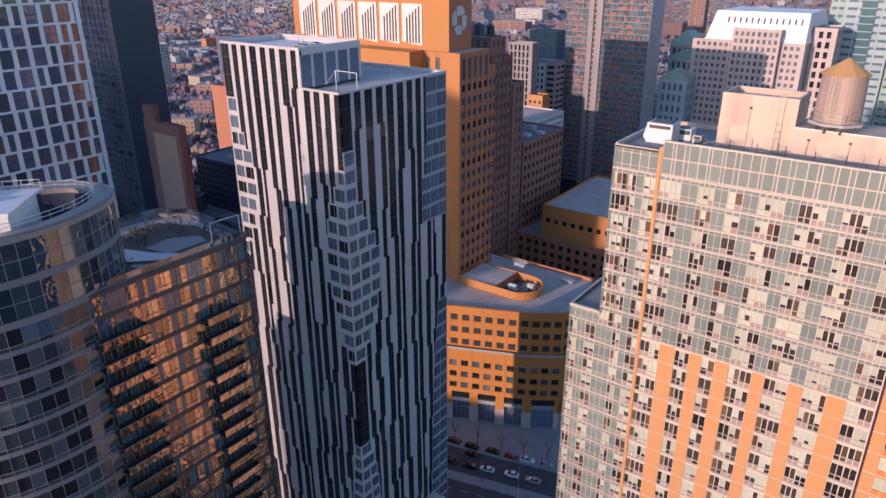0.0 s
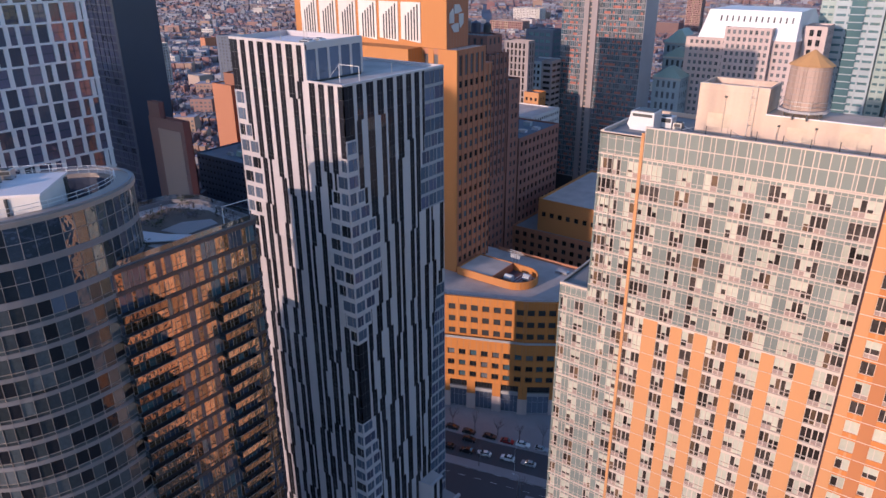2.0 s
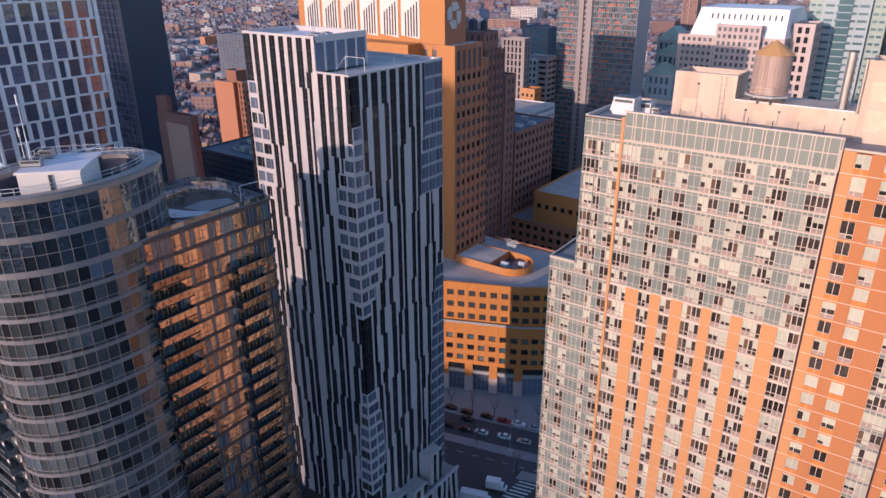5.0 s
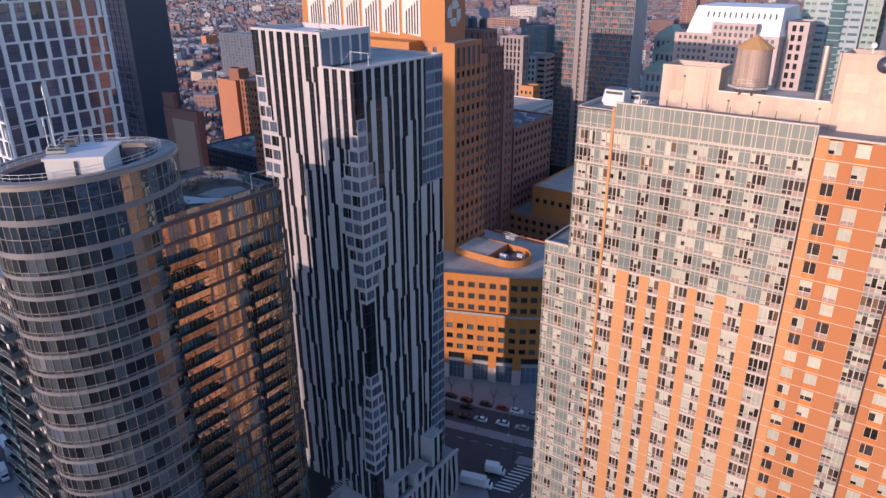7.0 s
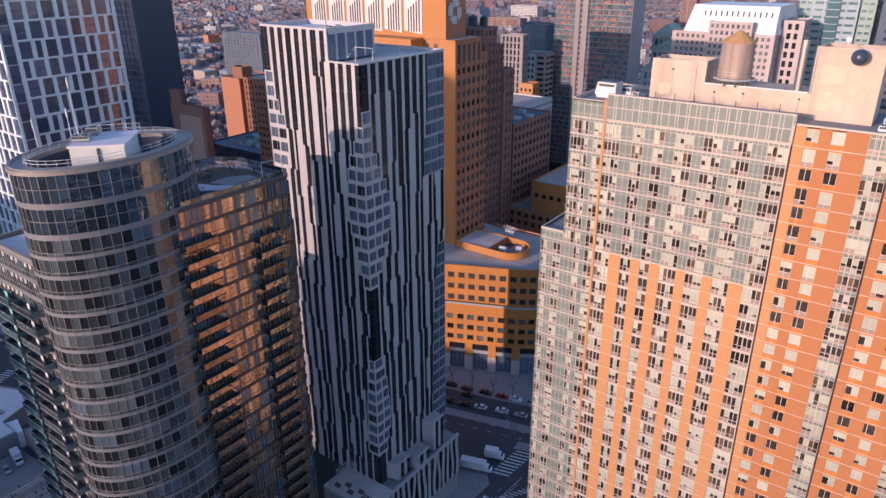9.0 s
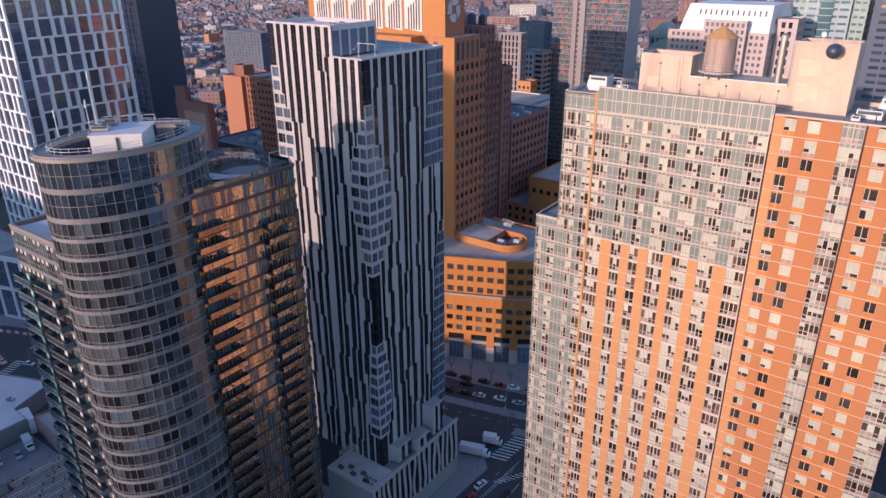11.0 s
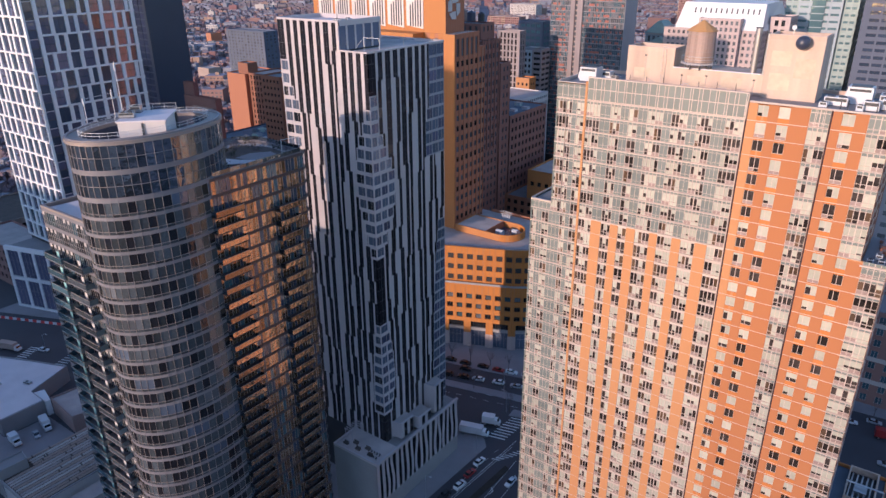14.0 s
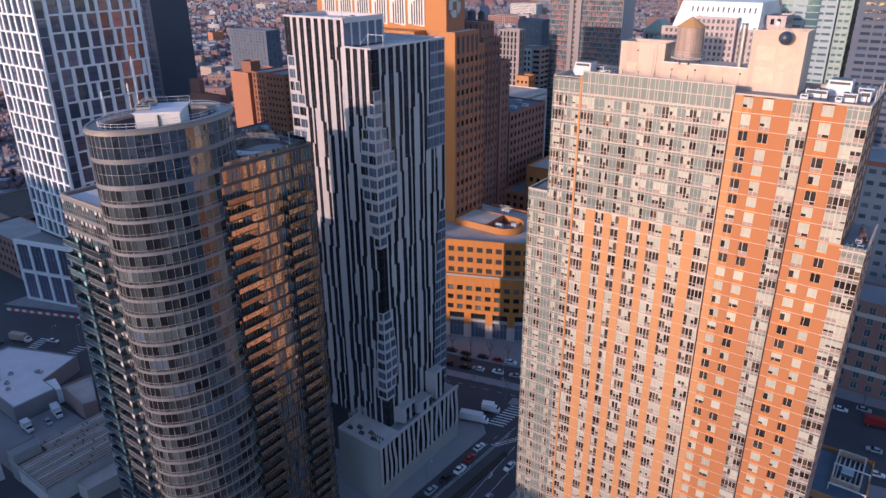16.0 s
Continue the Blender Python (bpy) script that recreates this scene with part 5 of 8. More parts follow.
masonry("upper_block", "upper storeys of a stepped red-brown brick block", "office building", -130, -60, 246, 298, 47, "brick_ochre", fh=8.0, ww=1.9, gap=1.9, wh=2.1, sill=1.2, z0=33.5, limit=40, roof="roof_membrane")


def banded_tower():
    root = thing("banded_tower", "tall apartment tower with red panels and pale pilasters", "apartment building", at=(-160, 374, 0))
    x0, x1, y0, y1, top = -184.5, -136.7, 365.0, 383.0, 165.0
    part("core", Shape().box(x0 + 0.3, x1 - 0.3, y0 + 0.3, y1, 0, top, "steel_dark"), root)
    s, e = Side((x0, y0, 0), (1, 0)), Side((x1, y0, 0), (0, 1))
    fl = Pieces(root, "balcony_band", 120)
    red, win = Pieces(root, "red_panel", 120), Pieces(root, "window", 120)
    rnd = random.Random(4)
    for k in range(52):
        z = top - 3.0 * (k + 1)
        if z < 20:
            break
        b = Shape()
        b.wall(s, 0, 13.4, z, z + 0.22, -0.3, 0.5, "stone_grey").wall(s, 21.4, 47.8, z, z + 0.22, -0.3, 0.5, "stone_grey")
        fl.put(b, Matrix.Identity(4))
        for a, c in ((0, 13.4), (21.4, 47.8)):
            n = round((c - a) / 1.2)
            w = (c - a) / n
            for i in range(n):
                chance = 0.5 if (i // 3) % 2 == (k // 2 + (a > 0)) % 2 else 0.22
                if rnd.random() < (chance if 1 < i < n - 2 else 0.08):
                    red.put(pane(w * 0.98, 1.25, "red_panel", "red_panel"), s.matrix(a + i * w, z + 0.32, -0.05))
                win.put(pane(w * 0.98, 2.5, ("glass_grey", "glass_grey", "glass_teal")[rnd.randrange(3)], "stone_grey"), s.matrix(a + i * w, z + 0.42, -0.14))
    fl.done()
    red.done()
    win.done()
    for a, b in ((13.4, 16.4), (18.0, 21.4)):
        part("pilaster", Shape().wall(s, a, b, 0, top, -0.3, 0.9, "stone_fawn"), root, "grey pilaster")
    part("slot_glass", Shape().wall(s, 16.4, 18.0, 0, top, -0.3, -0.05, "glass_grey"), root)
    sills = Pieces(root, "slot_sill", 60)
    for k in range(48):
        sills.put(Shape().wall(s, 16.4, 18.0, top - 3.0 * (k + 1), top - 3.0 * (k + 1) + 0.9, -0.1, 0.1, "stone_tan"), Matrix.Identity(4))
    part("end_wall", Shape().wall(e, 0, 18, 0, top, -0.3, 0.02, "stone_grey"), root)
    return root


banded_tower()


def sloped_crown_block():
    root = masonry("office_block", "tan stone office block under a white sloping crown", "office building", -125, -68.5, 400, 450, 101, "stone_rose", fh=3.7, ww=1.6, gap=1.35, wh=2.0, sill=0.8, frame_key="stone_grey", limit=150, parapet=0.6, glass="glass_grey")
    lo = [(-119, 401), (-69, 401), (-64, 448), (-119, 448)]
    hi = [(-115.5, 405.5), (-69.5, 405.5), (-69, 440), (-113.5, 440)]
    s = Shape()
    s.hexa([(*p, 101.4) for p in lo] + [(*p, 116.0) for p in hi], "precast_white")
    part("crown", s, root, "white sloping metal crown")
    slits = Pieces(root, "crown_slit")
    for i in range(13):
        y0, z0 = 401 + 4.5 * 0.6, 101.4 + 14.6 * 0.6
        slits.put(Shape().hexa([(-109 + i * 3.0, y0 - 0.1, z0), (-108.2 + i * 3.0, y0 - 0.1, z0), (-108.2 + i * 3.0, y0 + 0.8, z0 + 2.9), (-109 + i * 3.0, y0 + 0.8, z0 + 2.9), (-109 + i * 3.0, y0 + 0.2, z0), (-108.2 + i * 3.0, y0 + 0.2, z0), (-108.2 + i * 3.0, y0 + 1.0, z0 + 2.9), (-109 + i * 3.0, y0 + 1.0, z0 + 2.9)], "steel_dark"), Matrix.Identity(4))
    return root


sloped_crown_block()
masonry("pavilion_block", "tan stone bay with tall windows rising through a white crown", "office building", -103.5, -80, 396, 420, 107.5, "stone_rose", fh=3.7, ww=1.5, gap=1.3, wh=2.2, sill=0.7, frame_key="stone_grey", z0=0, limit=80, parapet=0.5, glass="glass_grey")
masonry("bay_block", "tan stone bay with tall windows beside the white crown", "office building", -68, -57, 412, 432, 108, "stone_rose", fh=5.0, ww=2.0, gap=1.6, wh=3.2, limit=40)
# bluish, lowered wall colour stands in for shade over the lower storeys
masonry("office_tower", "pale panel office tower with dark ribbon windows", "office building", -59.6, -36, 440, 480, 150, "stone_cyan", fh=3.9, ww=4.6, gap=1.0, wh=1.3, sill=1.3, glass="glass_sea", limit=60)
for x0, x1, y in ((-67, -59.8, 442), (-35.8, -28, 443)):
    masonry("tower_bay", "sage green panelled bay beside the pale office tower", "office building", x0, x1, y, 478, 146, "panel_seafoam", fh=3.9, ww=2.4, gap=0.9, wh=1.3, sill=1.3, glass="glass_sea", limit=40, margin=0.5)
gs = thing("glass_shaft", "teal glass shaft running up the pale office tower", "glass shaft", at=(-48.5, 439.5, 0))
part("glass", Shape().box(-52, -45, 439.0, 439.98, 0, 150, "glass_sea"), gs)
shaft_bars = Pieces(gs, "transom", 60)
for k in range(38):
    shaft_bars.put(Shape().box(-52.1, -44.9, 438.85, 439.0, 4 + k * 3.9, 4.5 + k * 3.9, "stone_cyan"), Matrix.Identity(4))
masonry("apartment_block", "far pink brick apartment tower beyond the white crown", "apartment building", -456, -428, 1418, 1440, 74, "city_brick", fh=3.4, ww=1.6, gap=1.4, wh=1.6, limit=40)
masonry("brick_block", "far plum-coloured brick block", "building", -480, -436, 1323, 1350, 27, "brick_maroon", sides="", limit=0)
masonry("brick_block", "wide red brick block beyond the towers", "building", -787, -712, 1234, 1262, 23, "city_brick", fh=4.4, ww=2.2, gap=2.6, wh=2.4, limit=40)
masonry("apartment_block", "far peach apartment block", "apartment building", -876, -806, 1472, 1500, 30, "stone_pale", fh=3.6, ww=2.0, gap=2.0, wh=1.8, limit=40)
masonry("brick_block", "plain pinkish brick blank-walled block", "building", -241, -219.5, 140, 143, 87.5, "brick_maroon", sides="", limit=0)
masonry("brick_block", "red-brown brick stair head on a blank-walled block", "building", -241, -234, 140.5, 142.8, 93, "brick_maroon", z0=87.5, sides="", limit=0)
bw = thing("wall_panel", "pinkish plaster sheet over a blank brick wall", "wall panel", at=(-226, 139.9, 40))
part("panel", Shape().box(-235.5, -221.5, 139.8, 140.0, 0, 84.5, "brick_dusk"), bw)


masonry("brick_block", "small bright red brick block far away", "building", -1008, -995, 708, 730, 22, "brick_terracotta", sides="", limit=0)


masonry("apartment_block", "slim pale apartment block far beyond the dark slab", "apartment building", -766, -750, 470, 482, 51, "stone_pale", fh=3.2, ww=1.8, gap=1.3, wh=1.9, limit=40)
masonry("brick_block", "far tan loft block among the row houses", "building", -711, -690, 476, 494, 19, "stone_tan", sides="", limit=0, roof="roof_membrane")


# ---- distant city ----
def city():
    rnd = random.Random(77)
    keep_out = lambda x, y: (-360 < x < 40 and y < 480 and math.hypot(x, y) < 480)
    a, b, trees, mids = Shape(), Shape(), Shape(), Shape()
    turn = radians(33)
    ct, st = math.cos(turn), math.sin(turn)

    def seen(x, y, r0, r1):
        r, ang = math.hypot(x, y), math.degrees(math.atan2(-x, y))
        return r0 < r < r1 and -4 < ang < 75 and not keep_out(x, y)

    def block(x, y, w, d):
        return [(x + (p * ct - q * st), y + (p * st + q * ct)) for p, q in ((-w, -d), (w, -d), (w, d), (-w, d))]

    # terraces: two rows back to back, yards with trees between, streets across
    for width, deep, r0, r1 in ((6.2, 11.0, 250, 1000), (12.0, 13.0, 1000, 2000), (26.0, 17.0, 2000, 4300)):
        pitch = deep * 2.4
        rows, cols = int(r1 / pitch) + 1, int(r1 / width) + 1
        for j in range(-rows, rows):
            height, tone = rnd.uniform(7, 10), rnd.random()
            for i in range(-cols, cols):
                gx, gy = i * width, j * pitch
                x, y = gx * ct - gy * st, gx * st + gy * ct
                if not seen(x, y, r0, r1):
                    continue
                if (i * width) % 190 < 15:
                    height, tone = rnd.uniform(7, 11), rnd.random()
                    continue
                for _ in range(rnd.choice((1, 1, 2, 2))):
                    side = rnd.uniform(0.6, 1.8) * deep
                    tree(trees, x - side * st + rnd.uniform(-3, 3), y + side * ct + rnd.uniform(-3, 3), rnd, math.hypot(x, y))
                if rnd.random() < 0.32:
                    height, tone = rnd.uniform(6.5, 11), rnd.random()
                    continue
                h = height + rnd.uniform(-1.2, 1.8)
                t = a if tone < 0.6 else b
                wall = "city_mix" if tone < 0.35 else ("city_brick" if tone < 0.6 else "city_pale")
                t.prism(block(x, y, width * rnd.uniform(0.3, 0.49), deep * rnd.uniform(0.3, 0.52)), 0, h, wall, top="city_roof", bottom=False)
                if r0 < 500 and rnd.random() < 0.7:
                    ox = rnd.uniform(-2, 2)
                    t.prism(block(x + ox, y, rnd.uniform(0.5, 1.4), rnd.uniform(0.6, 1.5)), h, h + rnd.uniform(0.8, 2.2), wall, bottom=False)
    # larger blocks among the terraces, with bands of dark windows
    for _ in range(300):
        r, ang = rnd.uniform(480, 2600), radians(rnd.uniform(-4, 75))
        x, y = -r * math.sin(ang), r * math.cos(ang)
        if not seen(x, y, 480, 2700):
            continue
        w, d = rnd.uniform(5, 15), rnd.uniform(5, 9)
        h = rnd.choice((10, 12, 12, 14, 16, 20))
        wall = rnd.choice(("city_brick", "city_mix", "city_pale", "stone_pale", "city_brick"))
        plan = block(x, y, w, d)
        mids.prism(plan, 0, h, wall, top="city_roof", bottom=False)
        mids.prism(block(x + rnd.uniform(-4, 4), y, 2.2, 1.8), h, h + 3, wall, bottom=False)
        if r < 1500:
            side = Side((*plan[0], 0), (plan[1][0] - plan[0][0], plan[1][1] - plan[0][1]))
            n = max(2, int(2 * w / 4))
            for k in range(int(h / 3.6)):
                for i in range(n):
                    u = (i + 0.25) * 2 * w / n
                    mids.wall(side, u, u + w / n, k * 3.6 + 1.4, k * 3.6 + 3.0, 0, 0.06, "glass_grey")
    tagged(new("distant_houses", a.mesh("distant_houses")), "endless low brick row houses in warm light", "houses", kind="stuff")
    tagged(new("distant_buildings", b.mesh("distant_buildings")), "pale and grey low buildings among the row houses", "buildings", kind="stuff")
    tagged(new("distant_blocks", mids.mesh("distant_blocks")), "larger brick and stone blocks among the row houses", "buildings", kind="stuff")
    tagged(new("distant_trees", trees.mesh("distant_trees")), "bare brown winter trees between the houses", "trees", kind="stuff")
    w = Shape()
    w.face([(-1500, 3300, 0.5), (900, 2900, 0.5), (1500, 6000, 0.5), (-1500, 6000, 0.5)], "water")
    tagged(new("water", w.mesh("water")), "pale blue bay far beyond the houses", "water", kind="structure")


def tree(s, x, y, rnd, r):
    """A bare crown of a few ragged clumps."""
    for _ in range(4 if r < 900 else 2):
        cx, cy, cz = x + rnd.uniform(-2.5, 2.5), y + rnd.uniform(-2.5, 2.5), rnd.uniform(4, 9)
        q = rnd.uniform(1.4, 3.0)
        pts = [(cx + q * rnd.uniform(0.5, 1), cy, cz), (cx, cy + q * rnd.uniform(0.5, 1), cz), (cx - q, cy, cz), (cx, cy - q, cz)]
        for i in range(4):
            s.face([pts[i], pts[(i + 1) % 4], (cx, cy, cz + q)], "hazed_twigs")
            s.face([pts[(i + 1) % 4], pts[i], (cx, cy, cz - q * 1.3)], "hazed_twigs")


city()


# ---- unseen blocks added behind the camera to shade streets and facades ----
def rear_city():
    rnd = random.Random(31)
    s = Shape()
    x = -620.0
    while x < 320:
        w = rnd.uniform(22, 40)
        h = rnd.uniform(64, 70) if -125 < x < 0 else rnd.uniform(71, 76)
        s.box(x, x + w, -260, -225, 0, h, "stone_grey")
        x += w
    # taller added blocks, each set and sized to shade one facade ahead
    s.box(-500, -362, -262, -224, 0, 235, "stone_grey").box(-315, -288, -262, -224, 0, 160, "stone_grey").box(-236, -207.5, -262, -224, 0, 174, "stone_grey").box(-163.8, -157, -262, -224, 0, 128, "stone_grey").box(-361.5, -315.5, -262, -224, 0, 108, "stone_grey")
    tagged(new("rear_city", s.mesh("rear_city")), "plain grey unseen blocks added behind the camera to cast shade", "buildings", kind="structure")


rear_city()


# ---- streets ----
def strip(points, width, z, key, shape, left=0.0):
    """A flat band along a line; left: offset to its left."""
    for (x0, y0), (x1, y1) in zip(points[:-1], points[1:]):
        d = Vector((x1 - x0, y1 - y0)).normalized()
        n = Vector((-d.y, d.x))
        a, b = Vector((x0, y0)) + n * left, Vector((x1, y1)) + n * left
        q = n * width / 2
        shape.face([(*(a - q), z), (*(b - q), z), (*(b + q), z), (*(a + q), z)], key)


AVE = ((-66.0, 40.0), (-60.0, 126.0))                 # line of the avenue beside the podium
MYR = ((-190.0, 113.0), (30.0, 168.0))                # line of the cross street


def streets():
    s = Shape()
    s.face([(-420, -520, 0.02), (300, -520, 0.02), (300, 235, 0.02), (-420, 235, 0.02)], "asphalt")
    tagged(new("road", s.mesh("road")), "dark asphalt roadway with worn lanes in shade", "road", kind="structure")

    def slab(label, plan, h=0.17):
        q = Shape().prism(plan, 0.0, h, "pavement")
        return tagged(new("pavement", q.mesh("pavement")), label, "pavement", kind="structure")

    slab("wide grey concrete pavement beside the striped podium", [(-108, 62), (-69.3, 62), (-66.9, 113), (-70, 116.5), (-80, 116.5), (-108, 110)])
    slab("grey concrete pavement along the terracotta shops", [(-135, 136.5), (-106, 145.8), (-91, 149.2), (-79, 152.6), (-62, 157), (-62, 178), (-92, 172), (-135, 150)])
    slab("pale raised median in the cross street", [(-118, 129.6), (-96.6, 133.4), (-71, 140.0), (-60, 143), (-60.5, 146), (-73, 143.2), (-98.4, 136.6), (-119, 132.4)])
    slab("paved corner island by the crossing", [(-69.6, 131), (-62, 133.5), (-61.5, 137), (-69.9, 135)])
    slab("grey pavement round the apartment tower", [(-46, 76), (32, 76), (45, 128), (45, 160), (-40, 145), (-46, 120)])
    slab("pavement round the curved glass tower", [(-128, 4), (-72.5, 4), (-71, 60), (-112, 60), (-128, 40)])
    slab("pavement before the white grid tower", [(-292, 64), (-250, 82), (-246, 100), (-292, 100)])
    slab("far pavement before the brick row", [(-20, 198), (70, 205), (70, 222), (-20, 215)])
    m = Shape()
    for a, b, w in (((-65.0, 60), (-60.7, 121.3), 0.16), ((-64.4, 60), (-60.3, 117.5), 0.16), ((-54.2, 62), (-55.9, 113), 0.16), ((-50.9, 62), (-51.6, 113), 0.14)):
        strip((a, b), w, 0.035, "paint_white", m)
    for k in range(11):
        y = 60 + k * 5.2
        strip(((-67.0 + (y - 60) * 0.07, y), (-66.85 + (y - 60) * 0.07, y + 2.2)), 0.12, 0.035, "paint_white", m)
    d = (Vector(MYR[1]) - Vector(MYR[0])).normalized()
    for i in range(9):
        a = Vector((-69.5, 118.2)) + Vector((0.15, 1.55)) * i
        strip((tuple(a), tuple(a + d * 5.6)), 0.5, 0.036, "paint_white", m)
    for i in range(8):
        a = Vector((-62.6, 109.5)) + Vector((0.75, 1.25)) * i
        strip((tuple(a), tuple(a + Vector((2.6, 0.7)))), 0.4, 0.036, "paint_white", m)
    for k in range(14):
        a = Vector((-130, 121.5)) + d * (k * 5.0)
        strip((tuple(a), tuple(a + d * 2.2)), 0.12, 0.035, "paint_white", m)
        strip((tuple(a + Vector((-0.8, 3.4))), tuple(a + d * 2.2 + Vector((-0.8, 3.4)))), 0.12, 0.035, "paint_white", m)
    for x, y in ((-54.9, 95.8), (-51.9, 104.2)):
        strip(((x, y), (x + 0.1, y + 2.2)), 0.22, 0.036, "paint_white", m)
        strip(((x, y + 2.1), (x - 1.1, y + 2.9)), 0.3, 0.036, "paint_white", m)
    # far crossing by the white grid tower
    for i in range(9):
        a = Vector((-243.5, 48.5)) + Vector((-0.55, 1.25)) * i
        strip((tuple(a), tuple(a + Vector((4.2, 1.6)))), 0.5, 0.036, "paint_white", m)
    for i in range(8):
        a = Vector((-226, 53.5)) + Vector((-0.5, 1.5)) * i
        strip((tuple(a), tuple(a + Vector((4.2, 1.6)))), 0.5, 0.036, "paint_white", m)
    tagged(new("road_marking", m.mesh("road_marking")), "worn white lane lines and zebra stripes", "road marking", kind="structure")
    q = Shape().prism([(-60.9, 60), (-58.8, 60), (-55.6, 108), (-57.4, 109)], 0.0, 0.3, "soil")
    tagged(new("planting_strip", q.mesh("planting_strip")), "narrow bare planting strip in the avenue", "planting strip", kind="structure")


streets()


# ---- vehicles ----
def wheel_shape(r, w):
    s = Shape()
    s.tube((0, -w / 2, 0), (0, w / 2, 0), r, r, "rubber", n=12)
    h = s.sub("hubcap")
    h.tube((0, -w / 2 - 0.01, 0), (0, w / 2 + 0.01, 0), r * 0.6, r * 0.6, "steel", n=10)
    return s


WHEEL, TRUCK_WHEEL = wheel_shape(0.33, 0.22), wheel_shape(0.48, 0.3)


def loft(shape, rings, key):
    """Joins equal cross rings into one closed skin."""
    k, n, s = len(shape.verts), len(rings[0]), shape.slot(key)
    for r in rings:
        shape.verts.extend(tuple(p) for p in r)
    for i in range(len(rings) - 1):
        for j in range(n):
            a, b = k + i * n + j, k + i * n + (j + 1) % n
            shape.faces.append((a, b, b + n, a + n))
            shape.slots.append(s)
    shape.faces.append(tuple(k + j for j in reversed(range(n))))
    shape.faces.append(tuple(k + (len(rings) - 1) * n + j for j in range(n)))
    shape.slots += [s, s]
    return shape


def car(color, label, tall=0.0):
    root = thing("car", label, "car", "vehicles in the streets")

    def ring(x, half, z0, z1):
        return [(x, -half, z0), (x, half, z0), (x, half, (z0 + z1) / 2), (x, half * 0.93, z1), (x, -half * 0.93, z1), (x, -half, (z0 + z1) / 2)]

    part("body", loft(Shape(), [ring(-2.25, 0.72, 0.38, 0.8), ring(-2.1, 0.88, 0.26, 0.95 + tall), ring(-0.9, 0.9, 0.24, 0.97 + tall), ring(0.8, 0.9, 0.24, 0.92 + tall), ring(1.9, 0.86, 0.26, 0.82 + tall), ring(2.25, 0.7, 0.38, 0.68)], color), root)
    part("glasshouse", loft(Shape(), [[(x, -h, z0), (x, h, z0), (x, h, z0 + 0.01), (x, h2, z1), (x, -h2, z1), (x, -h, z0 + 0.01)] for x, h, h2, z0, z1 in ((-1.75, 0.78, 0.7, 0.93 + tall, 0.97 + tall), (-1.2, 0.8, 0.66, 0.93 + tall, 1.38 + tall), (0.25, 0.8, 0.66, 0.93 + tall, 1.38 + tall), (1.05, 0.78, 0.7, 0.9 + tall, 0.94 + tall))], "glass_black"), root, "dark car glass")
    part("roof", Shape().hexa([(-1.2, -0.66, 1.36 + tall), (0.2, -0.66, 1.36 + tall), (0.2, 0.66, 1.36 + tall), (-1.2, 0.66, 1.36 + tall), (-1.1, -0.6, 1.43 + tall), (0.1, -0.6, 1.43 + tall), (0.1, 0.6, 1.43 + tall), (-1.1, 0.6, 1.43 + tall)], color), root)
    wp = Pieces(root, "wheel")
    for x in (-1.35, 1.38):
        for y in (-0.8, 0.8):
            wp.put(WHEEL, Matrix.Translation((x, y, 0.33)))
    for y in (-0.55, 0.55):
        part("headlight", Shape().box(2.2, 2.27, y - 0.16, y + 0.16, 0.56, 0.66, "steel_white"), root)
    return root


def box_truck(label, length, cab_key, cargo_key):
    root = thing("box_truck", label, "truck", "vehicles in the streets")
    part("cargo_box", Shape().box(-length / 2, length / 2 - 1.9, -1.2, 1.2, 0.95, 3.5, cargo_key), root)
    part("chassis", Shape().box(-length / 2, length / 2 - 0.2, -0.9, 0.9, 0.55, 0.95, "steel_dark"), root)
    c = length / 2 - 1.85
    part("cab", loft(Shape(), [[(x, -1.05, 0.6), (x, 1.05, 0.6), (x, 1.0, z), (x, -1.0, z)] for x, z in ((c, 2.45), (c + 0.9, 2.45), (c + 1.35, 1.65), (c + 1.85, 1.45))], cab_key), root)
    part("windscreen", Shape().hexa([(c + 0.95, -0.9, 2.38), (c + 1.36, -0.9, 1.72), (c + 1.36, 0.9, 1.72), (c + 0.95, 0.9, 2.38), (c + 1.0, -0.9, 2.4), (c + 1.4, -0.9, 1.74), (c + 1.4, 0.9, 1.74), (c + 1.0, 0.9, 2.4)], "glass_black"), root)
    wp = Pieces(root, "wheel")
    for x in (-length / 2 + 1.2, c + 0.9):
        for y in (-0.95, 0.95):
            wp.put(TRUCK_WHEEL, Matrix.Translation((x, y, 0.48)))
    return root


def at_ground(ob, x, y, heading, z=0.03):
    ob.matrix_basis = pose(x, y, z, 0, 0, heading)


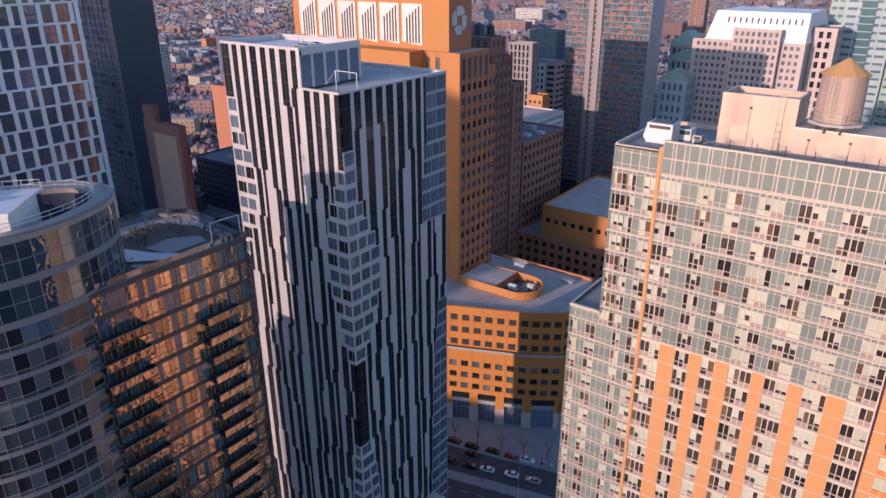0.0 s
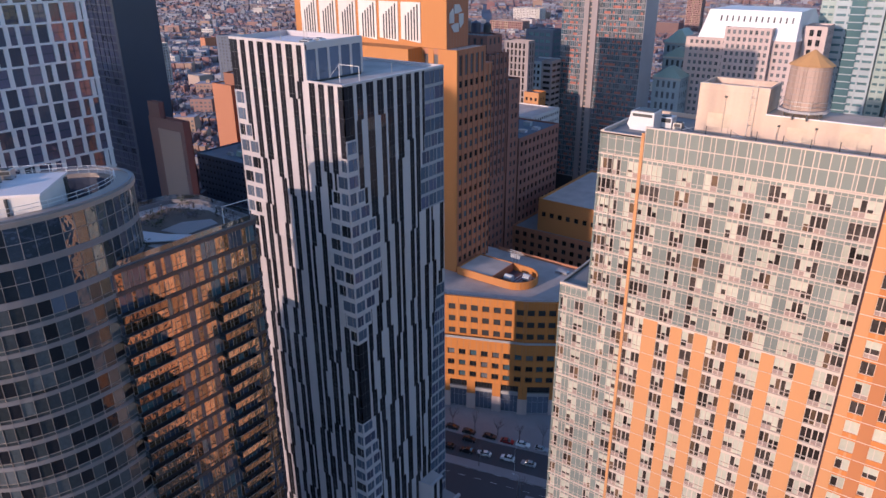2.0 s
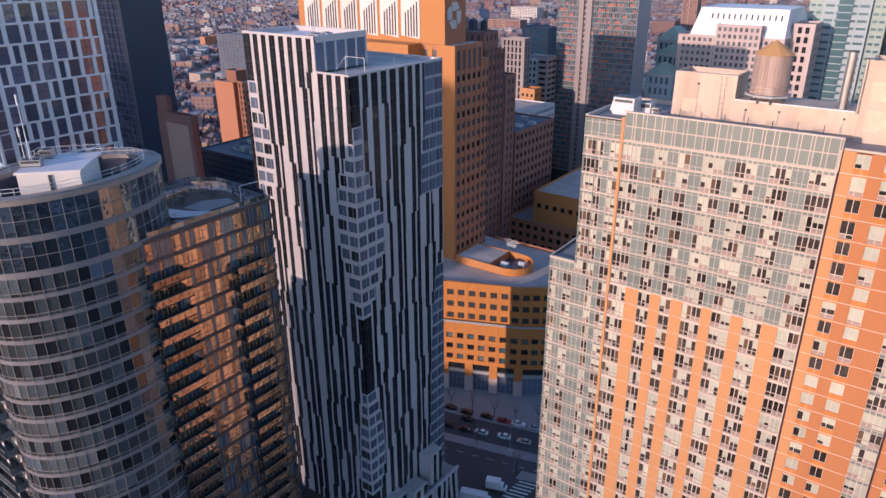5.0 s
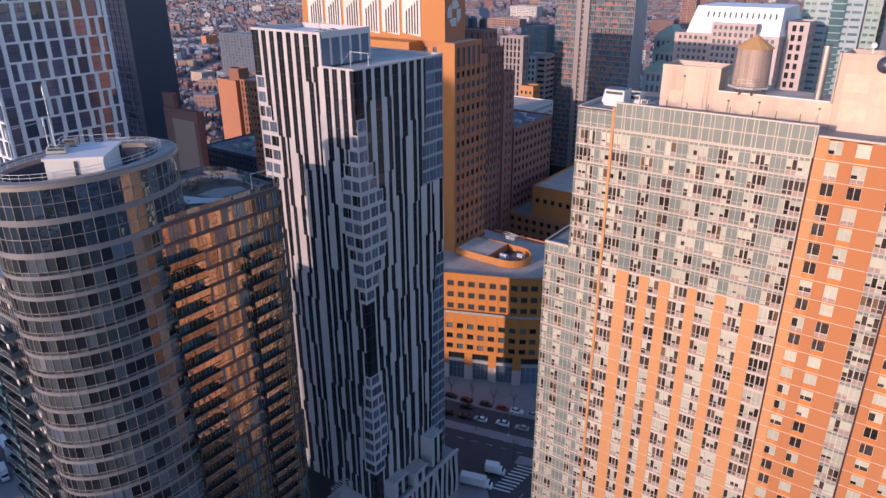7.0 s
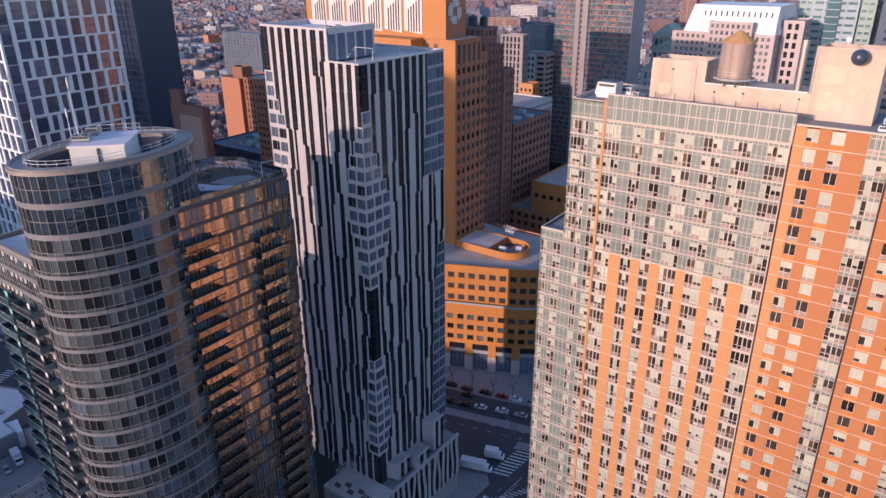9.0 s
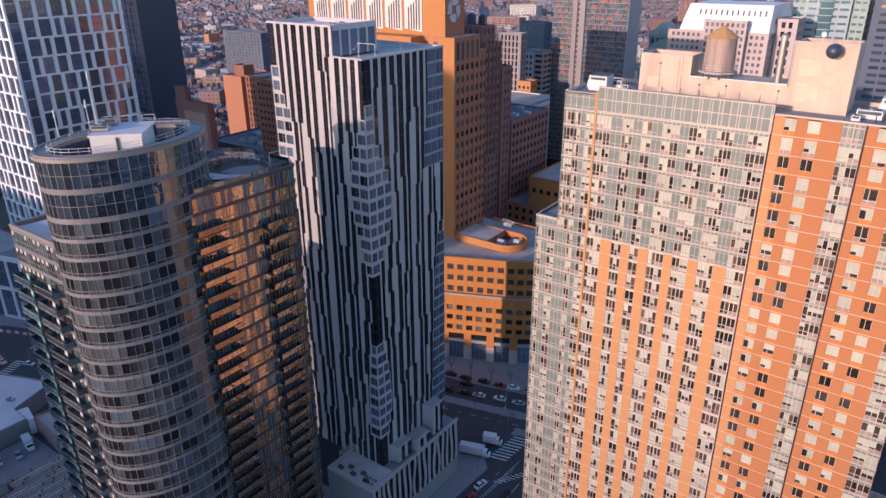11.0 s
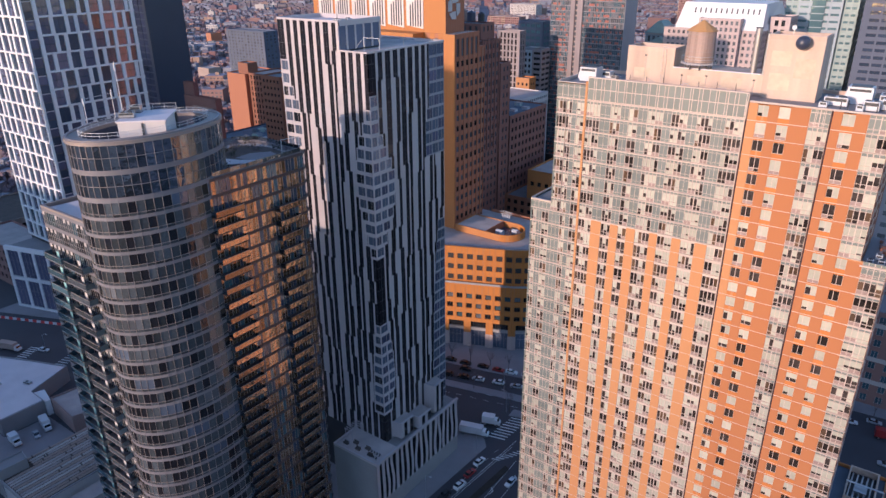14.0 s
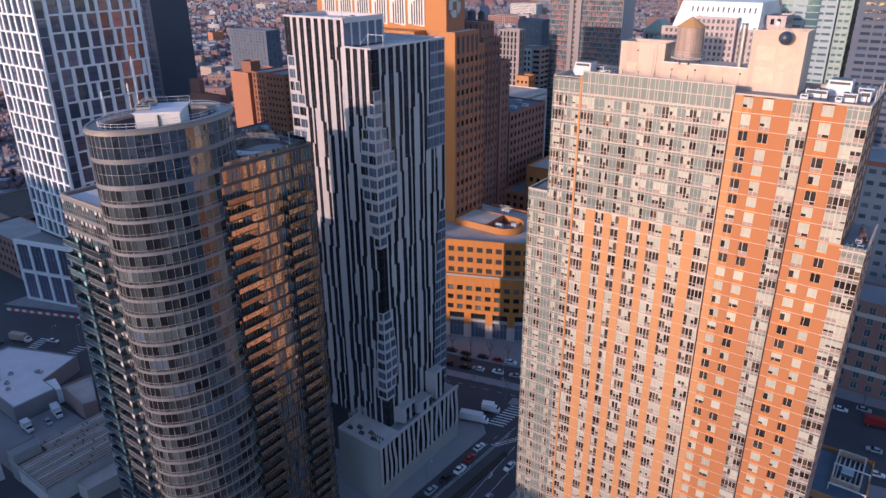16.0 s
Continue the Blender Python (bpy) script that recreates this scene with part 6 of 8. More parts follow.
def traffic():
    kinds = {"white": car("car_white", "white parked saloon car on dark asphalt"), "tall": car("car_white", "white tall estate car at the kerb", 0.25), "red": car("car_red", "dark red parked saloon car"),
             "black": car("car_black", "black parked saloon car", 0.15), "silver": car("car_silver", "silver-grey parked saloon car")}
    used = set()
    spots = [("white", -64.6, 105.6, 84), ("tall", -63.6, 93.6, 85), ("red", -64.1, 99.6, 85), ("black", -64.9, 87.5, 265), ("silver", -65.4, 81.5, 86), ("black", -65.7, 75.5, 86)]
    spots += [("black", -105.3, 148.0, 14), ("black", -99.4, 149.0, 14), ("black", -92.6, 150.9, 14), ("red", -86.8, 152.2, 14), ("tall", -81.9, 153.6, 14), ("silver", -76.2, 155.2, 14)]
    spots += [("white", -89.6, 142.9, 194), ("tall", -82.4, 145.2, 194), ("silver", -76.0, 146.9, 194), ("black", -94.8, 141.0, 194), ("black", -100.8, 139.4, 194), ("black", -97.2, 146.0, 14)]
    spots += [("white", -52.2, 103.3, 268), ("silver", -50.4, 88.0, 268), ("white", -240.5, 60.3, 20), ("white", -231.5, 44.2, 25), ("silver", -188.7, 32.6, 349), ("black", -258, 46.5, 20), ("black", -262, 44.0, 20), ("white", -262.5, 36.0, 200), ("silver", -257.5, 38.6, 200), ("black", -268, 48.5, 20), ("silver", -272, 46.0, 20), ("white", -276, 41.5, 20), ("black", -250.5, 41.0, 200)]
    spots += [("white", 24.0, 193.5, 5), ("silver", 30.5, 197.6, 5), ("tall", 17.0, 192.2, 5), ("white", 38.0, 164.0, 5), ("black", 44, 170, 185), ("silver", 36, 176, 185)]
    for kind, x, y, h in spots:
        if kind not in used:
            used.add(kind)
            at_ground(kinds[kind], x, y, h)
        else:
            copy_thing(kinds[kind], pose(x, y, 0.03, 0, 0, h))
    at_ground(box_truck("white box truck turning at the crossing", 9.5, "car_white", "steel_white"), -73.6, 116.2, 18)
    at_ground(box_truck("white delivery van waiting at the crossing", 6.0, "car_white", "car_white"), -71.9, 123.8, 20)
    at_ground(box_truck("white box van parked in the yard", 6.4, "car_white", "steel_white"), -190.5, 36.6, 349)
    at_ground(box_truck("small white van parked in the yard", 5.0, "car_white", "steel_white"), -190.0, 26.7, 357)
    at_ground(box_truck("grey box lorry waiting at the far crossing", 9.5, "car_white", "stone_tan"), -252.0, 53.0, 20)
    at_ground(box_truck("red lorry beside the far pavement", 8.5, "car_red", "car_red"), 35.5, 190.5, 8)


traffic()


# ---- bare street trees ----
def street_tree(x, y, h, seed):
    rnd = random.Random(seed)
    root = thing("street_tree", "bare winter street tree with thin brown limbs", "tree", "street trees", at=(x, y, 0.1))
    trunk, limbs = Shape(), Shape()
    trunk.tube((x, y, 0.0), (x, y, h * 0.45), 0.16, 0.1, "leafless", n=7)
    for _ in range(9):
        t, z = rnd.uniform(0, 2 * math.pi), rnd.uniform(0.3, 0.48) * h
        tip = (x + math.cos(t) * rnd.uniform(1, 2.2), y + math.sin(t) * rnd.uniform(1, 2.2), rnd.uniform(0.7, 1.0) * h)
        limbs.tube((x, y, z), tip, 0.06, 0.02, "leafless", n=5)
        for _ in range(4):
            f = rnd.uniform(0.4, 0.9)
            p = [a + (b - a) * f for a, b in zip((x, y, z), tip)]
            limbs.tube(p, (p[0] + rnd.uniform(-1, 1), p[1] + rnd.uniform(-1, 1), p[2] + rnd.uniform(0.3, 1.2)), 0.025, 0.01, "leafless", n=4)
    part("trunk", trunk, root)
    part("crown", limbs, root)


for i, (tx, ty) in enumerate(((-113, 149.5), (-106, 149.2), (-98.5, 151.0), (-91, 153.2), (-84, 155.0), (-77, 157.5), (-104, 133.5), (-88, 137.6), (-70.5, 133.0), (18, 199.5), (30, 201), (42, 202))):
    street_tree(tx, ty, 7.0 + i % 3, i)


def street_lamp(x, y, heading):
    root = thing("street_lamp", "tall grey street lamp with a curved arm", "street lamp", "street lamps", at=(x, y, 0.0))
    c, s = math.cos(radians(heading)), math.sin(radians(heading))
    part("pole", Shape().tube((x, y, 0.0), (x, y, 8.2), 0.1, 0.07, "steel", n=8), root)
    part("arm", Shape().tube((x, y, 8.1), (x + 1.8 * c, y + 1.8 * s, 8.7), 0.05, 0.04, "steel", n=6), root)
    part("head", Shape().hexa([(x + 1.6 * c - 0.15, y + 1.6 * s - 0.15, 8.6), (x + 1.6 * c + 0.5, y + 1.6 * s - 0.15, 8.6), (x + 1.6 * c + 0.5, y + 1.6 * s + 0.15, 8.6), (x + 1.6 * c - 0.15, y + 1.6 * s + 0.15, 8.6), (x + 1.6 * c - 0.1, y + 1.6 * s - 0.1, 8.78), (x + 1.6 * c + 0.4, y + 1.6 * s - 0.1, 8.78), (x + 1.6 * c + 0.4, y + 1.6 * s + 0.1, 8.78), (x + 1.6 * c - 0.1, y + 1.6 * s + 0.1, 8.78)], "steel_white"), root)


for lx, ly, lh in ((-71.4, 132.5, 200), (-67.6, 108.5, 0), (-68.8, 84, 0), (-78, 141.8, 100), (-103, 134.6, 100), (-238, 60, 30), (-231, 66, 30)):
    street_lamp(lx, ly, lh)


# ---- roof of the apartment tower ----
def water_tank():
    cx, cy, z = -11.15, 93.2, 125.5
    root = thing("water_tank", "round wooden rooftop water tank with a conical roof", "water tank", at=(cx, cy, z))
    staves = Pieces(root, "stave", 60)
    n, r0, r1, h = 36, 2.55, 2.4, 5.4
    for i in range(n):
        t0, t1 = 2 * math.pi * i / n, 2 * math.pi * (i + 0.94) / n
        o = lambda r, t, zz: (cx + r * math.cos(t), cy + r * math.sin(t), zz)
        staves.put(Shape().hexa([o(r0, t0, z), o(r0, t1, z), o(r0 - 0.15, t1, z), o(r0 - 0.15, t0, z), o(r1, t0, z + h), o(r1, t1, z + h), o(r1 - 0.15, t1, z + h), o(r1 - 0.15, t0, z + h)], "wood_stave"), Matrix.Identity(4))
    part("lining", Shape().tube((cx, cy, z), (cx, cy, z + h), r0 - 0.14, r1 - 0.14, "wood_stave", n=36), root)
    for k in range(7):
        zz = z + 0.35 + k * 0.75
        q, r = Shape(), r0 - 0.15 * (zz - z) / h + 0.02
        for i in range(36):
            t = 2 * math.pi * i / 36
            q.verts += [(cx + (r + e) * math.cos(t), cy + (r + e) * math.sin(t), zz + dz) for e, dz in ((0.02, 0), (0.02, 0.05), (-0.02, 0.05), (-0.02, 0))]
            a, b = 4 * i, 4 * ((i + 1) % 36)
            q.faces += [(a + c, b + c, b + (c + 1) % 4, a + (c + 1) % 4) for c in range(4)]
        q.slots = [q.slot("frame_taupe")] * len(q.faces)
        part("hoop", q, root)
    cone = Shape()
    cone.tube((cx, cy, z + h - 0.05), (cx, cy, z + h + 1.75), 2.75, 0.12, "wood_roof", n=12)
    part("roof", cone, root, "orange-brown conical plank roof")
    part("platform", Shape().prism([(cx + 3.1 * math.cos(a), cy + 3.1 * math.sin(a)) for a in [math.pi * (i + 0.5) / 4 for i in range(8)]], z - 0.35, z - 0.02, "stone_grey"), root)
    for i in range(8):
        a = math.pi * (i + 0.5) / 4
        part("leg", Shape().tube((cx + 2.2 * math.cos(a), cy + 2.2 * math.sin(a), 124.2), (cx + 2.2 * math.cos(a), cy + 2.2 * math.sin(a), z - 0.3), 0.12, 0.12, "steel_dark", n=6), root)
    for i in range(8):
        a, b = math.pi * (i + 0.5) / 4, math.pi * (i + 1.5) / 4
        q = Shape()
        for dz in (0.55, 1.05):
            q.tube((cx + 3.0 * math.cos(a), cy + 3.0 * math.sin(a), z + dz), (cx + 3.0 * math.cos(b), cy + 3.0 * math.sin(b), z + dz), 0.03, 0.03, "steel", n=5)
        q.tube((cx + 3.0 * math.cos(a), cy + 3.0 * math.sin(a), z - 0.05), (cx + 3.0 * math.cos(a), cy + 3.0 * math.sin(a), z + 1.05), 0.03, 0.03, "steel", n=5)
        part("railing", q, root)


def tree_clump(s, x, y, z, r, rnd, key="leafless"):
    """A ragged clump of small leaf-like facets."""
    for _ in range(26):
        c = Vector((x + rnd.gauss(0, r * 0.5), y + rnd.gauss(0, r * 0.5), z + rnd.gauss(0, r * 0.4)))
        a, b = Vector((rnd.uniform(-1, 1), rnd.uniform(-1, 1), rnd.uniform(-1, 1))) * r * 0.4, Vector((rnd.uniform(-1, 1), rnd.uniform(-1, 1), rnd.uniform(-1, 1))) * r * 0.4
        s.face([c, c + a, c + b], key)


def roof_unit(x, y, z, sx, sy, sz, label="white metal rooftop air unit", key="steel_white", fans=1, turn=0.0):
    root = thing("air_unit", label, "air unit", "rooftop air units")
    part("case", Shape().box(-sx / 2, sx / 2, -sy / 2, sy / 2, 0.12, sz, key), root)
    part("grille", Shape().box(-sx / 2 + 0.15, sx / 2 - 0.15, -sy / 2 - 0.015, -sy / 2, sz * 0.55, sz * 0.9, "steel_dark"), root)
    for i in range(fans):
        fx = (i + 0.5) / fans * sx - sx / 2
        part("fan_guard", Shape().tube((fx, 0, sz), (fx, 0, sz + 0.12), min(sx / fans, sy) * 0.36, min(sx / fans, sy) * 0.36, "steel_dark", n=14), root)
    for i in (-1, 1):
        part("skid", Shape().box(-sx / 2, sx / 2, i * sy * 0.4 - 0.08, i * sy * 0.4 + 0.08, 0, 0.12, "steel_dark"), root)
    root.matrix_basis = pose(x, y, z, 0, 0, turn)
    return root


def cooling_tower(x, y, z, sx, sy, sz):
    root = thing("cooling_tower", "white rooftop cooling tower with a flared hood", "cooling tower", "rooftop air units", at=(x, y, z))
    part("case", Shape().box(x - sx / 2, x + sx / 2, y - sy / 2, y + sy / 2, z, z + sz, "steel_white"), root)
    part("hood", Shape().hexa([(x - sx * 0.62, y - sy / 2, z + sz * 0.25), (x - sx / 2, y - sy / 2, z + sz * 0.1), (x - sx / 2, y + sy / 2, z + sz * 0.1), (x - sx * 0.62, y + sy / 2, z + sz * 0.25), (x - sx * 0.5, y - sy / 2, z + sz * 0.9), (x - sx / 2 + 0.05, y - sy / 2, z + sz * 0.9), (x - sx / 2 + 0.05, y + sy / 2, z + sz * 0.9), (x - sx * 0.5, y + sy / 2, z + sz * 0.9)], "steel_white"), root)
    part("louvre", Shape().box(x - sx * 0.42, x + sx * 0.42, y - sy / 2 - 0.02, y - sy / 2, z + sz * 0.74, z + sz * 0.9, "steel_dark"), root)
    part("fan_deck", Shape().box(x - sx * 0.4, x + sx * 0.4, y - sy * 0.4, y + sy * 0.4, z + sz, z + sz + 0.12, "steel_dark"), root)


def apartment_roof():
    water_tank()
    for x, y, r, top in ((-1.6, 92.9, 0.55, 131.8), (0.4, 91.4, 0.22, 131.2)):
        root = thing("exhaust_flue", "tall round metal flue on the roof", "flue", "flues", at=(x, y, 124.2))
        q = Shape()
        q.tube((x, y, 124.2), (x, y, top), r, r, "steel", n=16)
        part("pipe", q, root)
        part("cap", Shape().tube((x, y, top), (x, y, top + 0.12), r * 1.12, r * 1.12, "steel_dark", n=16), root)
        part("collar", Shape().tube((x, y, 127.5), (x, y, 127.62), r * 1.08, r * 1.08, "steel", n=16), root)
    # ball marker at the tall bulkhead
    root = thing("roof_ball", "dark round fabric ball fixed at a bulkhead edge", "ball", at=(6.1, 89.2, 129.6))
    bm = bmesh.new()
    bmesh.ops.create_uvsphere(bm, u_segments=20, v_segments=12, radius=1.12)
    me = bpy.data.meshes.new("ball")
    bm.to_mesh(me)
    bm.free()
    for p in me.polygons:
        p.use_smooth = True
    me.materials.append(MT["dark_clad"])
    ball = part("ball", me, root)
    ball.matrix_basis = Matrix.Translation((6.1, 89.2, 130.2))
    part("bracket", Shape().tube((6.1, 90.5, 131.2), (6.1, 89.3, 130.7), 0.06, 0.06, "steel", n=6), root)
    # dish
    root = thing("satellite_dish", "small grey satellite dish on the bulkhead", "satellite dish", at=(4.0, 91.6, 131.2))
    dsh = Shape()
    for i in range(14):
        a, b = 2 * math.pi * i / 14, 2 * math.pi * (i + 1) / 14
        for r0, r1, d0, d1 in ((0.0, 0.2, 0.25, 0.22), (0.2, 0.38, 0.22, 0.12)):
            pts = [(4.0 + r * math.cos(t), 91.4 + d, 132.3 + r * math.sin(t)) for r, t, d in ((r0, a, d0), (r1, a, d1), (r1, b, d1), (r0, b, d0))]
            dsh.face(pts if r0 else pts[1:], "steel_white")
    part("reflector", dsh, root)
    part("mast", Shape().tube((4.0, 91.7, 131.2), (4.0, 91.7, 132.3), 0.06, 0.06, "steel", n=6), root)
    # caged ladder
    root = thing("caged_ladder", "pale steel caged ladder up the stucco bulkhead", "ladder", at=(-17.0, 91.8, 120.8))
    for x in (-17.3, -16.7):
        part("rail", Shape().tube((x, 91.7, 120.8), (x, 91.7, 128.2), 0.035, 0.035, "steel", n=6), root)
    rung = Pieces(root, "rung")
    for k in range(22):
        rung.put(Shape().tube((-17.3, 91.7, 121.1 + k * 0.32), (-16.7, 91.7, 121.1 + k * 0.32), 0.02, 0.02, "steel", n=5), Matrix.Identity(4))
    hp = Pieces(root, "cage_hoop")
    for k in range(7):
        z, q = 122.8 + k * 0.9, Shape()
        pts = [(-17.0 + 0.42 * math.cos(t), 91.65 - 0.55 * math.sin(t), z) for t in [math.pi * i / 8 for i in range(9)]]
        for p0, p1 in zip(pts[:-1], pts[1:]):
            q.tube(p0, p1, 0.025, 0.025, "steel", n=5)
        hp.put(q, Matrix.Identity(4))
    # wall lamps and conduits
    for x, y, z0, z1 in ((-20.5, 91.85, 121.4, 126.0), (-13.4, 91.65, 121.4, 123.0), (-9.0, 91.65, 121.4, 123.2), (-0.9, 91.65, 121.4, 123.2)):
        root = thing("wall_lamp", "small dark bulkhead lamp on a conduit", "lamp", "wall lamps", at=(x, y, z0))
        part("conduit", Shape().tube((x, y, 120.8), (x, y, z1), 0.03, 0.03, "steel", n=5), root)
        part("head", Shape().box(x - 0.14, x + 0.14, y - 0.25, y + 0.02, z1, z1 + 0.22, "steel_dark"), root)
    # davit arms and posts by the parapet
    rnd = random.Random(6)
    for i in range(8):
        x = -24.0 + i * 3.1
        root = thing("roof_davit", "folded window-cleaning davit behind the parapet", "davit", "davits", at=(x, 85.9, 120.75))
        part("post", Shape().tube((x, 85.9, 120.75), (x, 85.9, 123.0 + rnd.uniform(0, 0.5)), 0.06, 0.05, "steel_dark", n=6), root)
        if i % 2 == 0:
            part("arm", Shape().tube((x, 85.9, 122.3), (x + 1.6, 86.0, 122.7 + rnd.uniform(-0.3, 0.3)), 0.05, 0.04, "steel", n=6), root)
            part("strut", Shape().tube((x + 0.2, 85.9, 122.9), (x + 1.4, 86.4, 122.2), 0.04, 0.04, "steel", n=6), root)
    cooling_tower(-30.6, 90.4, 120.75, 3.4, 3.0, 2.6)
    roof_unit(-28.6, 93.0, 120.75, 2.4, 2.0, 1.6)
    roof_unit(-26.4, 92.0, 120.75, 1.2, 1.2, 1.1, "grey metal rooftop air unit", "steel")
    cooling_tower(15.2, 94.5, 120.75, 3.7, 3.0, 2.7)
    for x, y, sx, sy, sz in ((12.4, 90.2, 3.4, 1.8, 1.4), (17.6, 88.6, 2.2, 1.6, 1.5), (19.6, 90.5, 1.6, 1.6, 1.7), (11.0, 87.3, 1.2, 0.9, 0.9), (16.2, 87.0, 1.0, 0.9, 1.0), (19.2, 95.5, 2.4, 3.0, 1.6)):
        roof_unit(x, y, 120.75, sx, sy, sz, fans=2 if sx > 2 else 1)
    for x in (13.6, 14.6, 18.6, 20.2):
        root = thing("vent_pipe", "thin dark vent pipe on the roof", "vent pipe", "vent pipes", at=(x, 86.4, 120.75))
        part("pipe", Shape().tube((x, 86.4, 120.75), (x, 86.4, 122.4), 0.07, 0.07, "steel_dark", n=8), root)
    for x, y in ((22.6, 86.4), (23.6, 89.5), (24.2, 87.0)):
        roof_unit(x, y, 96.5, 1.0, 0.9, 0.9, fans=1)
    rnd = random.Random(12)
    for i in range(7):
        x, y = rnd.uniform(22.2, 24.6), rnd.uniform(88, 99)
        root = thing("potted_shrub", "bare brown shrub in a terrace pot", "shrub", "potted shrubs", at=(x, y, 96.5))
        part("pot", Shape().tube((x, y, 96.5), (x, y, 97.0), 0.22, 0.3, "brick_brown", n=8), root)
        sh = Shape()
        tree_clump(sh, x, y, 97.3, 0.5, rnd)
        part("twigs", sh, root)


apartment_roof()


# ---- roof of the striped tower ----
def striped_roof():
    root = thing("guard_gantry", "thin pale gantry rail on the lower roof", "gantry", at=(-83.6, 85, 123.2))
    for x in (-83.6, -78.9):
        part("post", Shape().tube((x, 83.5, 123.2), (x, 83.5, 126.3), 0.07, 0.07, "steel_white", n=6), root)
    part("beam", Shape().tube((-83.6, 83.5, 126.3), (-78.9, 83.5, 126.3), 0.06, 0.06, "steel_white", n=6), root)
    part("stay", Shape().tube((-86.6, 83.5, 123.3), (-83.6, 83.5, 126.3), 0.03, 0.03, "steel_white", n=5), root)
    for x, y, z, h in ((-80.5, 94.0, 123.2, 2.6), (-94.4, 80.4, 129.1, 4.0), (-88.2, 80.2, 129.1, 4.4), (-99, 91, 129.1, 3.4)):
        root = thing("mast", "thin metal mast on the roof", "mast", "masts", at=(x, y, z))
        part("pole", Shape().tube((x, y, z), (x, y, z + h), 0.06, 0.04, "steel", n=6), root)
        part("base", Shape().box(x - 0.25, x + 0.25, y - 0.25, y + 0.25, z, z + 0.15, "concrete"), root)
    roof_unit(-90.5, 83.0, 129.1, 2.6, 1.6, 0.9, "pale roof unit behind the parapet", fans=2)
    roof_unit(-91.5, 87.0, 129.1, 1.6, 1.6, 0.8, "pale roof unit behind the parapet")
    # bulging upper steps of the podium
    for x0, x1, y0, y1, z0, z1 in ((-78.5, -75.6, 82.0, 88.0, 18.9, 23.6), (-78.5, -74.4, 88.4, 94.8, 18.9, 22.4), (-78.5, -75.2, 96.6, 102.0, 18.9, 28.0)):
        root = thing("podium_bay", "faceted bay of pale panels and black glass above the podium", "bay window", "podium bays", at=((x0 + x1) / 2, (y0 + y1) / 2, z0))
        part("body", Shape().prism([(x0, y0), (x1, y0 + 0.5), (x1, y1 - 0.5), (x0, y1)], z0, z1, "glass_black", top="roof_membrane"), root)
        side = Side((x1, y0 + 0.5, 0), (0, 1))
        n = max(2, int((y1 - y0 - 1) / 1.9))
        w = (y1 - y0 - 1.0) / n
        for i in range(n):
            part("fin", Shape().wall(side, i * w, i * w + w * 0.45, z0, z1, 0, 0.08, "metal_panel"), root)
        part("coping", Shape().wall(side, -0.1, y1 - y0 - 0.9, z1, z1 + 0.35, -0.3, 0.2, "metal_panel"), root)
        part("cheek", Shape().hexa([(x0, y0 - 0.1, z0), (x1, y0 + 0.4, z0), (x1, y0 + 0.5, z0), (x0, y0, z0), (x0, y0 - 0.1, z1 + 0.35), (x1, y0 + 0.4, z1 + 0.35), (x1, y0 + 0.5, z1 + 0.35), (x0, y0, z1 + 0.35)], "metal_panel"), root)
    # terrace furniture
    rnd = random.Random(14)
    for i in range(5):
        x, y = -87 + i * 2.2, 72.0 + (i % 2) * 1.6
        root = thing("terrace_sofa", "dark outdoor sofa on the podium terrace", "sofa", "terrace furniture", at=(x, y, 18.8))
        part("seat", Shape().box(x - 0.8, x + 0.8, y - 0.4, y + 0.4, 18.8, 19.2, "gravel"), root)
        part("back", Shape().box(x - 0.8, x + 0.8, y + 0.28, y + 0.42, 19.2, 19.6, "gravel"), root)
    for i in range(8):
        x, y = -78.6 + (i % 4) * 0.95, 71.6 + (i // 4) * 1.5
        root = thing("terrace_chair", "black metal chair on the podium terrace", "chair", "terrace chairs", at=(x, y, 18.8))
        part("seat", Shape().box(x - 0.22, x + 0.22, y - 0.22, y + 0.22, 19.2, 19.26, "steel_dark"), root)
        part("backrest", Shape().box(x - 0.22, x + 0.22, y + 0.18, y + 0.22, 19.26, 19.7, "steel_dark"), root)
        lg = Pieces(root, "leg")
        for dx in (-0.19, 0.19):
            for dy in (-0.19, 0.19):
                lg.put(Shape().box(x + dx - 0.02, x + dx + 0.02, y + dy - 0.02, y + dy + 0.02, 18.8, 19.2, "steel_dark"), Matrix.Identity(4))
    root = thing("terrace_pergola", "pale slatted pergola on the podium terrace", "pergola", at=(-88, 75.5, 18.8))
    for x, y in ((-89, 74), (-86.5, 74), (-89, 78.6), (-86.5, 78.6)):
        part("post", Shape().box(x - 0.08, x + 0.08, y - 0.08, y + 0.08, 18.8, 21.6, "metal_panel"), root)
    for i in range(7):
        part("slat", Shape().box(-89.3, -86.2, 73.9 + i * 0.75, 74.1 + i * 0.75, 21.6, 21.8, "metal_panel"), root)


striped_roof()


